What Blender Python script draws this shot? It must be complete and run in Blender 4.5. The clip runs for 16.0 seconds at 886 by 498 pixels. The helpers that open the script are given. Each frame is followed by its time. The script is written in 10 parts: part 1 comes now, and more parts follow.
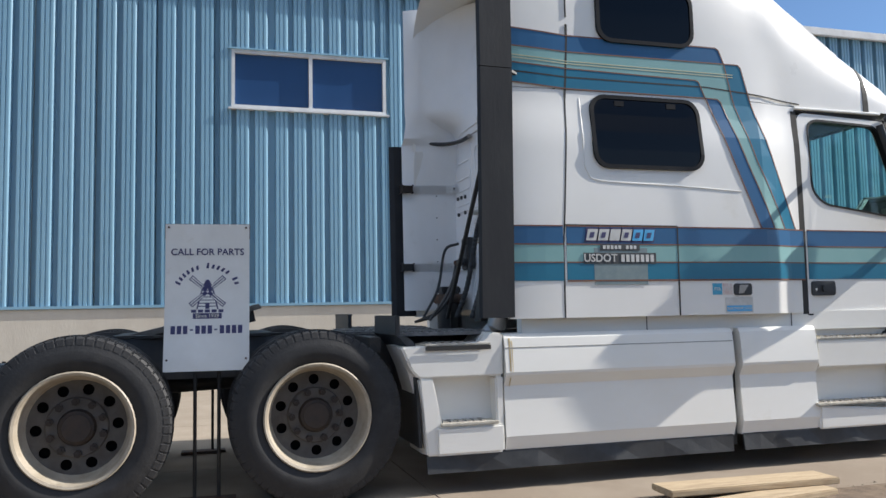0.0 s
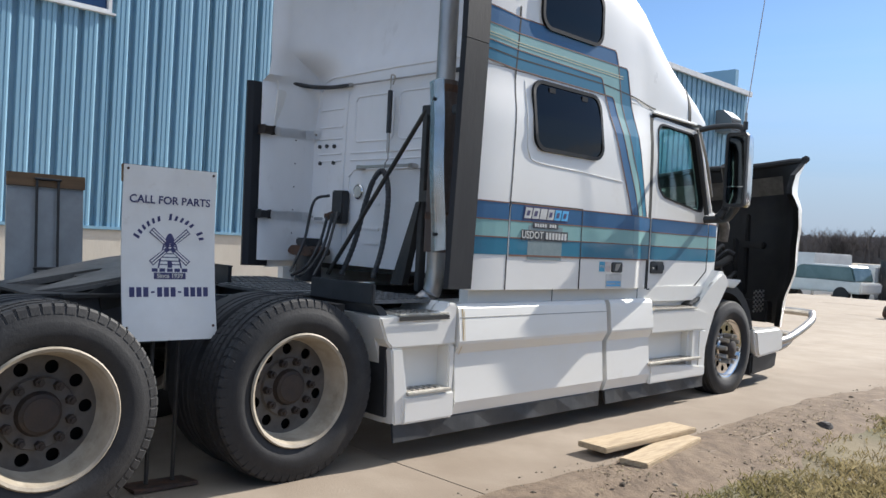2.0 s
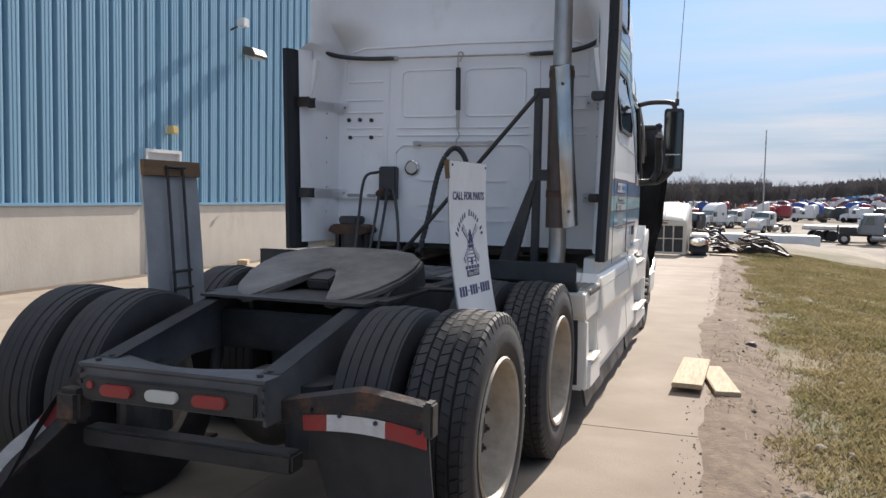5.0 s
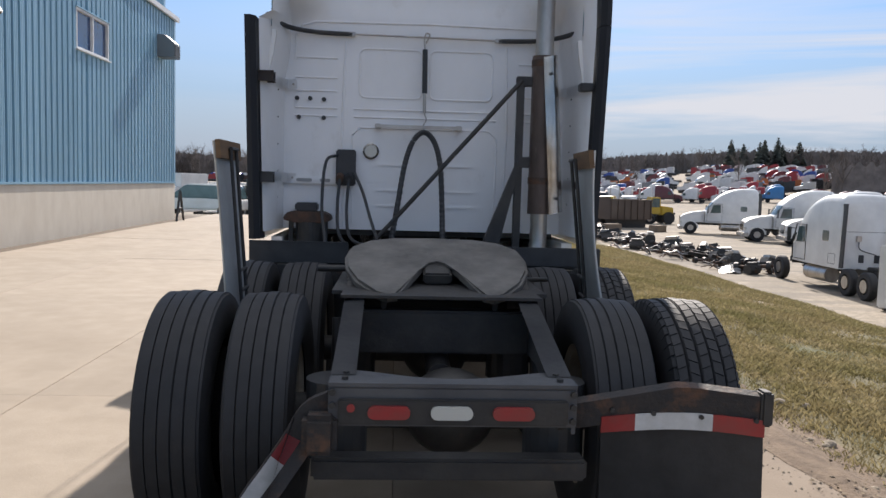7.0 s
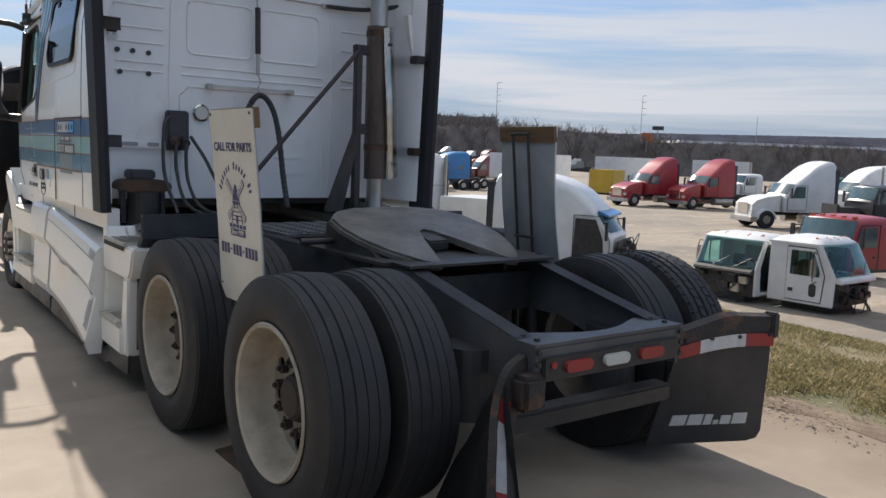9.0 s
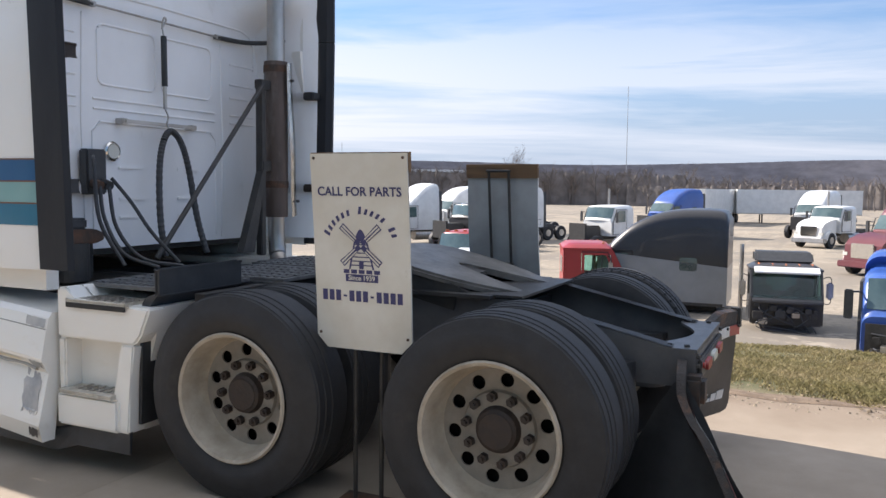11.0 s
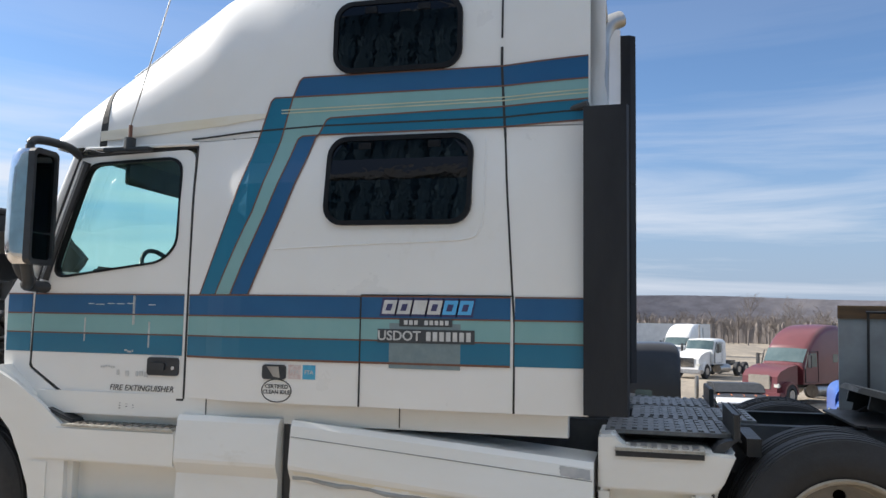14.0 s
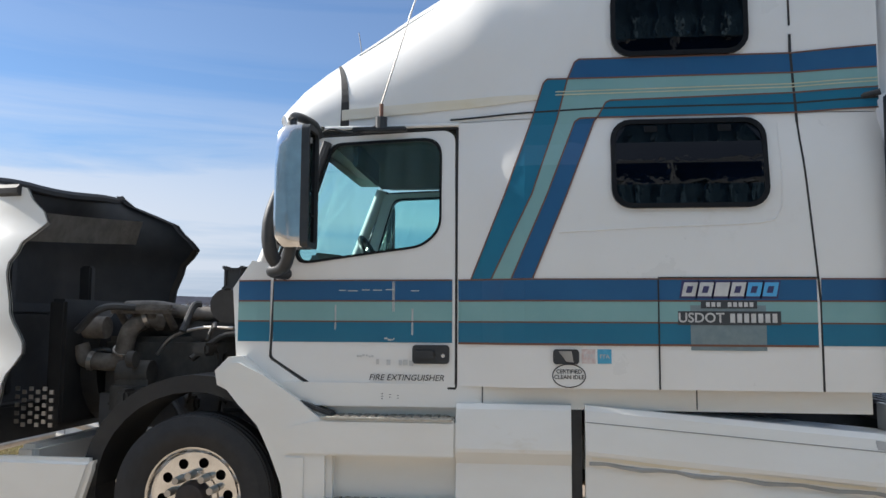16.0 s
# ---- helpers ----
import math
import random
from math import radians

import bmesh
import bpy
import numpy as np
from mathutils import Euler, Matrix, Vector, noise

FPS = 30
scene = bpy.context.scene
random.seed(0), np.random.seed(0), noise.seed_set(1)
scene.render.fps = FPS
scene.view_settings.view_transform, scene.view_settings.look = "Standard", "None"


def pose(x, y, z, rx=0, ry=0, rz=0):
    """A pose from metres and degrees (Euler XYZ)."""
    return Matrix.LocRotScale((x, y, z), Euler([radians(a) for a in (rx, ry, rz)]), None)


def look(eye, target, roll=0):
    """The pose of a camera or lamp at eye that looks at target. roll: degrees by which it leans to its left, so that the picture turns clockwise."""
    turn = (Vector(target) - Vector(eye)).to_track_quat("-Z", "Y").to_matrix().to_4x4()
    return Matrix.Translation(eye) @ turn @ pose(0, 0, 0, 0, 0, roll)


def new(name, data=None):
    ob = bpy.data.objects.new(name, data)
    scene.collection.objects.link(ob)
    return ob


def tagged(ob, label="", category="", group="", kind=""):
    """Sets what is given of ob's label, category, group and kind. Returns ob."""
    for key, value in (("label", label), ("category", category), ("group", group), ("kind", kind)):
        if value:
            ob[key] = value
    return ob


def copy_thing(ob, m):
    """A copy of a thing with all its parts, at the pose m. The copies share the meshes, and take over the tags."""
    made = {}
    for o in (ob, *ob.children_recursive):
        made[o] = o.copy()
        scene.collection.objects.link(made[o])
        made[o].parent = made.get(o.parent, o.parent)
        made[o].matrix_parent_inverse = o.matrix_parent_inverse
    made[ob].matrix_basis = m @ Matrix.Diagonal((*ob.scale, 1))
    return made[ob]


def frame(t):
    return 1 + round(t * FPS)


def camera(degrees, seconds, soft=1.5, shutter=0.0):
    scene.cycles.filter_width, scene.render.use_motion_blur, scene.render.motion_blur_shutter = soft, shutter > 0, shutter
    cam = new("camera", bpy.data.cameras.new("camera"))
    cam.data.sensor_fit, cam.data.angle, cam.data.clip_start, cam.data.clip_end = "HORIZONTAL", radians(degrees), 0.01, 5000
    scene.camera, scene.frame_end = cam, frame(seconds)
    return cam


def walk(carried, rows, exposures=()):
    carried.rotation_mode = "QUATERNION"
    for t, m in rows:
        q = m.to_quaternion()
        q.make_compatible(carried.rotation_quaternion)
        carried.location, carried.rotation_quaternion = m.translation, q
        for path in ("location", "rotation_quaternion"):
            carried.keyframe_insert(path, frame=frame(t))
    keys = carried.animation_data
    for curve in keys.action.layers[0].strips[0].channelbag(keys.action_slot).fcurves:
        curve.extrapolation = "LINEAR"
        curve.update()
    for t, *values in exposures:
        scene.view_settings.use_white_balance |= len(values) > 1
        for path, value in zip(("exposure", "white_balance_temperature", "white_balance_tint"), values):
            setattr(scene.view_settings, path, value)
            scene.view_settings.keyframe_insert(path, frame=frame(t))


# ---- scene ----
cam = camera(57.2, 16.0)
PATH = [
    (0, (5.98, -0.668, 1.121), (4.07, -0.096, 1.268), -1.0),
    (0.5, (5.758, -1.16, 1.181), (3.965, -0.284, 1.322), -0.5),
    (1, (5.476, -1.631, 1.245), (3.789, -0.56, 1.334), 1.3),
    (1.5, (5.177, -2.156, 1.32), (3.602, -0.923, 1.319), 2.8),
    (2, (4.825, -2.605, 1.384), (3.402, -1.199, 1.355), 3.1),
    (2.5, (4.462, -3.073, 1.409), (3.153, -1.561, 1.373), 1.5),
    (3, (4.042, -3.496, 1.461), (2.895, -1.858, 1.408), 0.6),
    (3.5, (3.593, -3.801, 1.527), (2.55, -2.095, 1.482), 1.6),
    (4, (3.096, -4.145, 1.514), (2.152, -2.384, 1.434), 1.5),
    (6.5, (0.343, -4.819, 1.492), (0.249, -2.828, 1.334), 1.1),
    (7, (-0.222, -4.791, 1.491), (-0.1, -2.802, 1.329), 1.6),
    (7.5, (-0.821, -4.729, 1.475), (-0.407, -2.779, 1.311), 3.2),
    (8, (-1.39, -4.629, 1.482), (-0.774, -2.735, 1.299), 1.6),
    (8.5, (-1.977, -4.434, 1.51), (-1.111, -2.644, 1.294), 1.0),
    (9, (-2.5, -4.212, 1.501), (-1.317, -2.617, 1.266), 2.1),
    (11.5, (-4.527, -1.976, 1.513), (-2.669, -1.242, 1.42), 0.7),
    (12, (-4.824, -1.416, 1.513), (-2.929, -0.776, 1.505), 1.5),
    (12.5, (-5.093, -0.884, 1.492), (-3.171, -0.34, 1.61), 1.5),
    (13, (-5.224, -0.342, 1.475), (-3.312, 0.176, 1.672), 2.0),
    (13.5, (-5.374, 0.33, 1.488), (-3.444, 0.802, 1.708), 1.7),
    (14, (-5.375, 0.898, 1.512), (-3.444, 1.388, 1.69), 1.0),
    (14.5, (-5.497, 1.503, 1.497), (-3.561, 1.979, 1.656), 1.5),
    (15, (-5.528, 2.068, 1.451), (-3.585, 2.511, 1.612), 0.6),
    (15.5, (-5.61, 2.61, 1.409), (-3.646, 2.94, 1.594), 0.9),
    (16, (-5.701, 3.055, 1.384), (-3.723, 3.284, 1.572), 0.3),
]
walk(cam, [(t, look(eye, target, roll)) for t, eye, target, roll in PATH], exposures=[(0, 1.28, 6200, 11), (1, 1.48, 6200, 11), (2.5, 1.36, 6200, 11), (4, 1.30, 6400, 13), (6.5, 1.44, 6550, 15), (7.5, 1.13, 6400, 14), (8, 1.12, 6350, 14), (9, 1.22, 6450, 13), (11.5, 1.80, 6400, 15), (12.5, 1.72, 6550, 13), (13.5, 1.46, 6300, 12), (15, 1.60, 6250, 11), (16, 1.42, 6200, 11)])

# ---- light ----
SUN_TO = Vector((0.205, 1.55, 1.0)).normalized()
world = bpy.data.worlds.new("sky")
scene.world = world
world.use_nodes = True
wn, wl = world.node_tree.nodes, world.node_tree.links
bg = wn["Background"]
sky = wn.new("ShaderNodeTexSky")
sky.sky_type, sky.sun_disc = "NISHITA", False
sky.sun_elevation = math.asin(SUN_TO.z)
sky.sun_rotation = math.atan2(SUN_TO.x, SUN_TO.y)
sky.air_density, sky.dust_density, sky.ozone_density = 1.0, 0.15, 5.0
wtc = wn.new("ShaderNodeTexCoord")
wsep = wn.new("ShaderNodeSeparateXYZ")
wl.new(wtc.outputs["Generated"], wsep.inputs[0])
# cloud in long thin layers
wmap = wn.new("ShaderNodeMapping")
wmap.inputs["Rotation"].default_value = (radians(3), radians(-4), 0)
wmap.inputs["Location"].default_value = (0.6, 1.9, 0.35)
wmap.inputs["Scale"].default_value = (0.9, 0.9, 15.0)
wl.new(wtc.outputs["Generated"], wmap.inputs[0])
wnoise = wn.new("ShaderNodeTexNoise")
wnoise.inputs["Scale"].default_value, wnoise.inputs["Detail"].default_value = 1.15, 9
wnoise.inputs["Roughness"].default_value, wnoise.inputs["Distortion"].default_value = 0.58, 0.5
wl.new(wmap.outputs[0], wnoise.inputs["Vector"])
wramp = wn.new("ShaderNodeValToRGB")
wramp.color_ramp.elements[0].position, wramp.color_ramp.elements[0].color = 0.42, (0, 0, 0, 1)
wramp.color_ramp.elements[1].position, wramp.color_ramp.elements[1].color = 0.58, (0.9, 0.9, 0.9, 1)
wl.new(wnoise.outputs[0], wramp.inputs[0])
# thin haze: pale blue-white towards the horizon
whaze = wn.new("ShaderNodeMapRange"); whaze.interpolation_type = "SMOOTHSTEP"
for key_, v_ in (("From Min", 0.0), ("From Max", 0.27), ("To Min", 0.9), ("To Max", 0.0)):
    whaze.inputs[key_].default_value = v_
wl.new(wsep.outputs["Z"], whaze.inputs["Value"])
wpale = wn.new("ShaderNodeMixRGB")
wpale.inputs[2].default_value = (2.5, 3.15, 4.2, 1)
wl.new(whaze.outputs[0], wpale.inputs[0])
wl.new(sky.outputs[0], wpale.inputs[1])
wmix = wn.new("ShaderNodeMixRGB")
wmix.inputs[2].default_value = (6.1, 6.25, 6.5, 1)
wthin = wn.new("ShaderNodeMapRange"); wthin.interpolation_type = "SMOOTHSTEP"   # less cloud overhead
for key_, v_ in (("From Min", 0.11), ("From Max", 0.30), ("To Min", 1.0), ("To Max", 0.12)):
    wthin.inputs[key_].default_value = v_
wl.new(wsep.outputs["Z"], wthin.inputs["Value"])
wcover = wn.new("ShaderNodeMath"); wcover.operation = "MULTIPLY"
wl.new(wramp.outputs[0], wcover.inputs[0])
wl.new(wthin.outputs[0], wcover.inputs[1])
weast = wn.new("ShaderNodeMapRange"); weast.interpolation_type = "SMOOTHSTEP"   # they gather to the east
for key_, v_ in (("From Min", -0.22), ("From Max", 0.22), ("To Min", 0.10), ("To Max", 1.0)):
    weast.inputs[key_].default_value = v_
wl.new(wsep.outputs["X"], weast.inputs["Value"])
wbank = wn.new("ShaderNodeMath"); wbank.operation = "MULTIPLY"
wl.new(wcover.outputs[0], wbank.inputs[0])
wl.new(weast.outputs[0], wbank.inputs[1])
wnorth = wn.new("ShaderNodeMapRange"); wnorth.interpolation_type = "SMOOTHSTEP"
for key_, v_ in (("From Min", 0.15), ("From Max", 0.75), ("To Min", 0.6), ("To Max", 1.0)):
    wnorth.inputs[key_].default_value = v_
wl.new(wsep.outputs["Y"], wnorth.inputs["Value"])
wlow = wn.new("ShaderNodeMath"); wlow.operation = "MULTIPLY"
wl.new(wbank.outputs[0], wlow.inputs[0])
wl.new(wnorth.outputs[0], wlow.inputs[1])
wl.new(wlow.outputs[0], wmix.inputs[0])
wl.new(wpale.outputs[0], wmix.inputs[1])
# an unseen bright veil, thicker overhead, added to fill the shaded sides
wfill = wn.new("ShaderNodeMapRange"); wfill.interpolation_type = "SMOOTHSTEP"
for key_, v_ in (("From Min", 0.42), ("From Max", 0.85), ("To Min", 0.0), ("To Max", 0.85)):
    wfill.inputs[key_].default_value = v_
wl.new(wsep.outputs["Z"], wfill.inputs["Value"])
wtop = wn.new("ShaderNodeMixRGB")
wtop.inputs[2].default_value = (8.05, 8.5, 9.05, 1)
wl.new(wfill.outputs[0], wtop.inputs[0])
wl.new(wmix.outputs[0], wtop.inputs[1])
wl.new(wtop.outputs[0], bg.inputs[0])
bg.inputs[1].default_value = 0.05
sun = new("sun", bpy.data.lights.new("sun", "SUN"))
sun.data.energy, sun.data.angle, sun.data.color = 3.1, radians(0.55), (1.0, 0.93, 0.82)
sun.matrix_world = look(SUN_TO * 50, (0, 0, 0))


# ---- materials ----
def material(name, color, rough=0.5, metal=0.0, second=None, grain=0.0, scale=6.0, stain=None, stain_scale=1.2,
             stain_cut=(0.52, 0.72), bump=0.0, bump_scale=40.0, spec=0.5, coat=0.0, vary=0.0, island=0.0, stretch=(1, 1, 1), rough_var=0.0):
    """Principled surface: base colour, a second tone in fine grain, and larger stains; place in the world gives the pattern."""
    m = bpy.data.materials.new(name)
    m.use_nodes = True
    n, l = m.node_tree.nodes, m.node_tree.links
    b = n["Principled BSDF"]
    b.inputs["Roughness"].default_value, b.inputs["Metallic"].default_value = rough, metal
    b.inputs["Specular IOR Level"].default_value = spec
    b.inputs["Coat Weight"].default_value = coat
    b.inputs["Coat Roughness"].default_value = 0.06
    geo = n.new("ShaderNodeNewGeometry")
    mp = n.new("ShaderNodeMapping")
    mp.inputs["Scale"].default_value = stretch
    l.new(geo.outputs["Position"], mp.inputs[0])
    col = n.new("ShaderNodeRGB")
    col.outputs[0].default_value = (*color, 1)
    out = col.outputs[0]

    def noise_tex(sc, detail=5, rough_n=0.6):
        t = n.new("ShaderNodeTexNoise")
        t.inputs["Scale"].default_value, t.inputs["Detail"].default_value, t.inputs["Roughness"].default_value = sc, detail, rough_n
        l.new(mp.outputs[0], t.inputs["Vector"])
        return t.outputs[0]

    def ramp(src, a, c):
        r = n.new("ShaderNodeMapRange")
        r.inputs["From Min"].default_value, r.inputs["From Max"].default_value = a, c
        l.new(src, r.inputs["Value"])
        return r.outputs[0]

    def mix(fac, a, c2, amount=1.0):
        mx = n.new("ShaderNodeMixRGB")
        k = n.new("ShaderNodeMath"); k.operation = "MULTIPLY"; k.inputs[1].default_value = amount
        l.new(fac, k.inputs[0]); l.new(k.outputs[0], mx.inputs[0]); l.new(a, mx.inputs[1])
        mx.inputs[2].default_value = (*c2, 1)
        return mx.outputs[0]
    if second:
        out = mix(ramp(noise_tex(scale), 0.35, 0.65), out, second, grain or 1.0)
    if stain:
        out = mix(ramp(noise_tex(stain_scale, 8, 0.68), *stain_cut), out, stain, 0.9)
    if vary or island:
        info = n.new("ShaderNodeObjectInfo") if vary else geo
        src = info.outputs["Random"] if vary else geo.outputs["Random Per Island"]
        mr = n.new("ShaderNodeMapRange")
        mr.inputs["To Min"].default_value, mr.inputs["To Max"].default_value = 1 - (vary or island), 1 + (vary or island)
        l.new(src, mr.inputs["Value"])
        hv = n.new("ShaderNodeHueSaturation")
        l.new(mr.outputs[0], hv.inputs["Value"]); l.new(out, hv.inputs["Color"])
        out = hv.outputs[0]
    l.new(out, b.inputs["Base Color"])
    if rough_var:
        mr = n.new("ShaderNodeMapRange")
        mr.inputs["To Min"].default_value, mr.inputs["To Max"].default_value = max(0.02, rough - rough_var), min(1, rough + rough_var)
        l.new(noise_tex(stain_scale * 1.7, 6), mr.inputs["Value"])
        l.new(mr.outputs[0], b.inputs["Roughness"])
    if bump:
        bp = n.new("ShaderNodeBump")
        bp.inputs["Strength"].default_value, bp.inputs["Distance"].default_value = bump, 0.01
        l.new(noise_tex(bump_scale, 6), bp.inputs["Height"])
        l.new(bp.outputs[0], b.inputs["Normal"])
    return m


def glass(name, tint, rough=0.02, see=0.75):
    """Window glass: clear or tinted, glossy, without bending the light."""
    m = bpy.data.materials.new(name)
    m.use_nodes = True
    n, l = m.node_tree.nodes, m.node_tree.links
    n.remove(n["Principled BSDF"])
    tr, gl, mx, lw, pw, ad = (n.new("ShaderNodeBsdfTransparent"), n.new("ShaderNodeBsdfGlossy"), n.new("ShaderNodeMixShader"), n.new("ShaderNodeLayerWeight"), n.new("ShaderNodeMath"), n.new("ShaderNodeMath"))
    tr.inputs[0].default_value = (*[c * see for c in tint], 1)
    gl.inputs["Roughness"].default_value = rough
    lw.inputs[0].default_value = 0.5
    pw.operation, pw.inputs[1].default_value = "POWER", 4.5
    ad.operation, ad.inputs[1].default_value, ad.inputs[2].default_value = "MULTIPLY_ADD", 0.9, 0.035
    l.new(lw.outputs["Facing"], pw.inputs[0]); l.new(pw.outputs[0], ad.inputs[0])
    l.new(ad.outputs[0], mx.inputs[0]); l.new(tr.outputs[0], mx.inputs[1]); l.new(gl.outputs[0], mx.inputs[2])
    l.new(mx.outputs[0], n["Material Output"].inputs[0])
    return m


WHITE = material("white_cab_paint", (0.82, 0.81, 0.78), 0.30, second=(0.77, 0.76, 0.72), scale=2.2, grain=0.5, stain=(0.64, 0.60, 0.52), stain_scale=1.1,
                 stain_cut=(0.62, 0.85), coat=0.35, bump=0.02, bump_scale=9, rough_var=0.08)
WHITE_SKIRT = material("white_fairing_paint", (0.82, 0.81, 0.77), 0.36, second=(0.76, 0.74, 0.68), scale=3, grain=0.5, stain=(0.60, 0.53, 0.40), stain_scale=2.2,
                       stain_cut=(0.6, 0.85), coat=0.2, stretch=(1, 0.5, 1.2), bump=0.03, bump_scale=7, rough_var=0.1)
WHITE_BACK = material("white_back_wall_paint", (0.82, 0.825, 0.83), 0.40, second=(0.75, 0.755, 0.755), scale=5, grain=0.5, stain=(0.55, 0.53, 0.49), stain_scale=2.5,
                      stain_cut=(0.6, 0.85), coat=0.12, stretch=(1, 1, 0.6))
BLUE = material("blue_stripe_paint", (0.014, 0.092, 0.225), 0.33, second=(0.016, 0.105, 0.245), scale=3, coat=0.3)
TEAL = material("teal_stripe_paint", (0.008, 0.14, 0.245), 0.33, second=(0.010, 0.16, 0.265), scale=3, coat=0.3)
MINT = material("mint_stripe_paint", (0.20, 0.385, 0.385), 0.36, second=(0.23, 0.415, 0.41), scale=3, coat=0.2)
PIN = material("rust_orange_pinstripe", (0.17, 0.075, 0.045), 0.5)
SEAM = material("dark_panel_gap", (0.03, 0.03, 0.03), 0.8)
BLACK = material("black_plastic", (0.025, 0.027, 0.03), 0.48, second=(0.04, 0.042, 0.045), scale=9, bump=0.1, bump_scale=60)
EXT = material("black_rubber_side_extender", (0.018, 0.020, 0.025), 0.6, spec=0.22, second=(0.032, 0.034, 0.038), scale=3, stretch=(1, 1, 0.3), bump=0.1, bump_scale=50)
FRAME = material("greasy_black_frame_paint", (0.022, 0.022, 0.023), 0.5, second=(0.045, 0.042, 0.038), scale=7, stain=(0.10, 0.065, 0.04), stain_scale=4, stain_cut=(0.6, 0.8), bump=0.25, bump_scale=45, rough_var=0.15)
TREAD = material("black_tyre_rubber", (0.0145, 0.015, 0.0165), 0.66, second=(0.022, 0.022, 0.024), scale=14, stain=(0.042, 0.039, 0.035), stain_scale=5, stain_cut=(0.58, 0.8), bump=0.15, bump_scale=70)
RIM = material("dirty_white_wheel_paint", (0.43, 0.38, 0.305), 0.55, second=(0.32, 0.275, 0.21), scale=9, stain=(0.20, 0.17, 0.13), stain_scale=6, stain_cut=(0.55, 0.78), bump=0.12, bump_scale=50)
# dusty brown, darkened further for the shade inside the rim
DISC = material("dusty_brown_wheel_disc", (0.125, 0.112, 0.10), 0.7, second=(0.085, 0.075, 0.066), scale=10, stain=(0.08, 0.06, 0.05), stain_scale=7, bump=0.2, bump_scale=50)
HUB = material("rusty_greasy_hub", (0.026, 0.021, 0.019), 0.65, second=(0.042, 0.028, 0.021), scale=16, bump=0.3, bump_scale=60)
FLAKED = material("black_paint_flaked_to_rust", (0.022, 0.021, 0.021), 0.65, second=(0.040, 0.030, 0.025), scale=14, stain=(0.13, 0.062, 0.032), stain_scale=7, stain_cut=(0.52, 0.66), bump=0.5, bump_scale=60)
RUST = material("flaking_rusty_steel", (0.045, 0.034, 0.028), 0.75, second=(0.12, 0.058, 0.032), scale=11, stain=(0.02, 0.02, 0.02), stain_scale=6, bump=0.4, bump_scale=60)
RUSTPIPE = material("heat_browned_exhaust", (0.13, 0.095, 0.08), 0.5, metal=0.4, second=(0.08, 0.06, 0.05), scale=7, stain=(0.22, 0.19, 0.17), stain_scale=5, stretch=(1, 1, 0.35))
STEEL = material("dull_stainless_steel", (0.50, 0.48, 0.45), 0.38, metal=0.9, second=(0.38, 0.35, 0.32), scale=8, stretch=(1, 1, 0.4), rough_var=0.15)
CHROME = material("polished_metal", (0.78, 0.77, 0.75), 0.14, metal=1.0, second=(0.62, 0.60, 0.57), scale=10, rough_var=0.08)
GRIP = material("pale_worn_step_grip", (0.60, 0.57, 0.50), 0.55, metal=0.15, second=(0.45, 0.42, 0.36), scale=25, stain=(0.28, 0.25, 0.21), stain_scale=8, bump=0.15, bump_scale=80)
DECK = material("dusty_aluminium_tread_plate", (0.23, 0.23, 0.23), 0.5, metal=0.5, second=(0.14, 0.14, 0.14), scale=12, bump=0.2, bump_scale=60)
GREASE = material("greasy_grey_steel_plate", (0.17, 0.16, 0.145), 0.5, second=(0.09, 0.085, 0.078), scale=6, stain=(0.035, 0.033, 0.03), stain_scale=4, bump=0.15, bump_scale=30, rough_var=0.15)
ENGINE = material("grimy_engine_metal", (0.035, 0.033, 0.031), 0.6, second=(0.062, 0.057, 0.05), scale=13, bump=0.3, bump_scale=50)
HOODIN = material("dusty_black_hood_lining", (0.014, 0.014, 0.015), 0.6, second=(0.025, 0.024, 0.023), scale=6, stain=(0.05, 0.045, 0.038), stain_scale=4, stain_cut=(0.62, 0.84))
HOODFOIL = material("dusty_grey_heat_shield", (0.24, 0.22, 0.195), 0.45, metal=0.2, second=(0.16, 0.145, 0.125), scale=9, stain=(0.10, 0.09, 0.08), stain_scale=5)
YELLOW = material("yellowed_paint_band", (0.74, 0.67, 0.50), 0.5, second=(0.80, 0.76, 0.66), scale=5, stretch=(1, 0.3, 1))
GROOVE = material("yellowed_groove_edge", (0.50, 0.50, 0.33), 0.45, second=(0.58, 0.56, 0.40), scale=6)
RUBBER = material("black_window_rubber", (0.009, 0.009, 0.010), 0.40, spec=0.18, second=(0.014, 0.014, 0.015), scale=20)
# near-black colour that stands for the shade behind the wheel holes
HOLLOW = material("sooty_black_hollow", (0.006, 0.006, 0.006), 0.9, spec=0.1)
TINT = glass("dark_tinted_glass", (0.05, 0.055, 0.06), see=0.5)
# the tinted panes are slightly wavy
tn, tl = TINT.node_tree.nodes, TINT.node_tree.links
tgeo, twave, tbump = tn.new("ShaderNodeNewGeometry"), tn.new("ShaderNodeTexNoise"), tn.new("ShaderNodeBump")
twave.inputs["Scale"].default_value, twave.inputs["Detail"].default_value = 7.0, 3
tbump.inputs["Strength"].default_value, tbump.inputs["Distance"].default_value = 0.6, 0.0015
tl.new(tgeo.outputs["Position"], twave.inputs["Vector"])
tl.new(twave.outputs[0], tbump.inputs["Height"])
for node_ in list(tn):
    if node_.type in ("BSDF_GLOSSY", "BSDF_PRINCIPLED"):
        tl.new(tbump.outputs[0], node_.inputs["Normal"])
CLEAR = glass("clear_green_glass", (0.80, 0.975, 0.955), see=0.975)
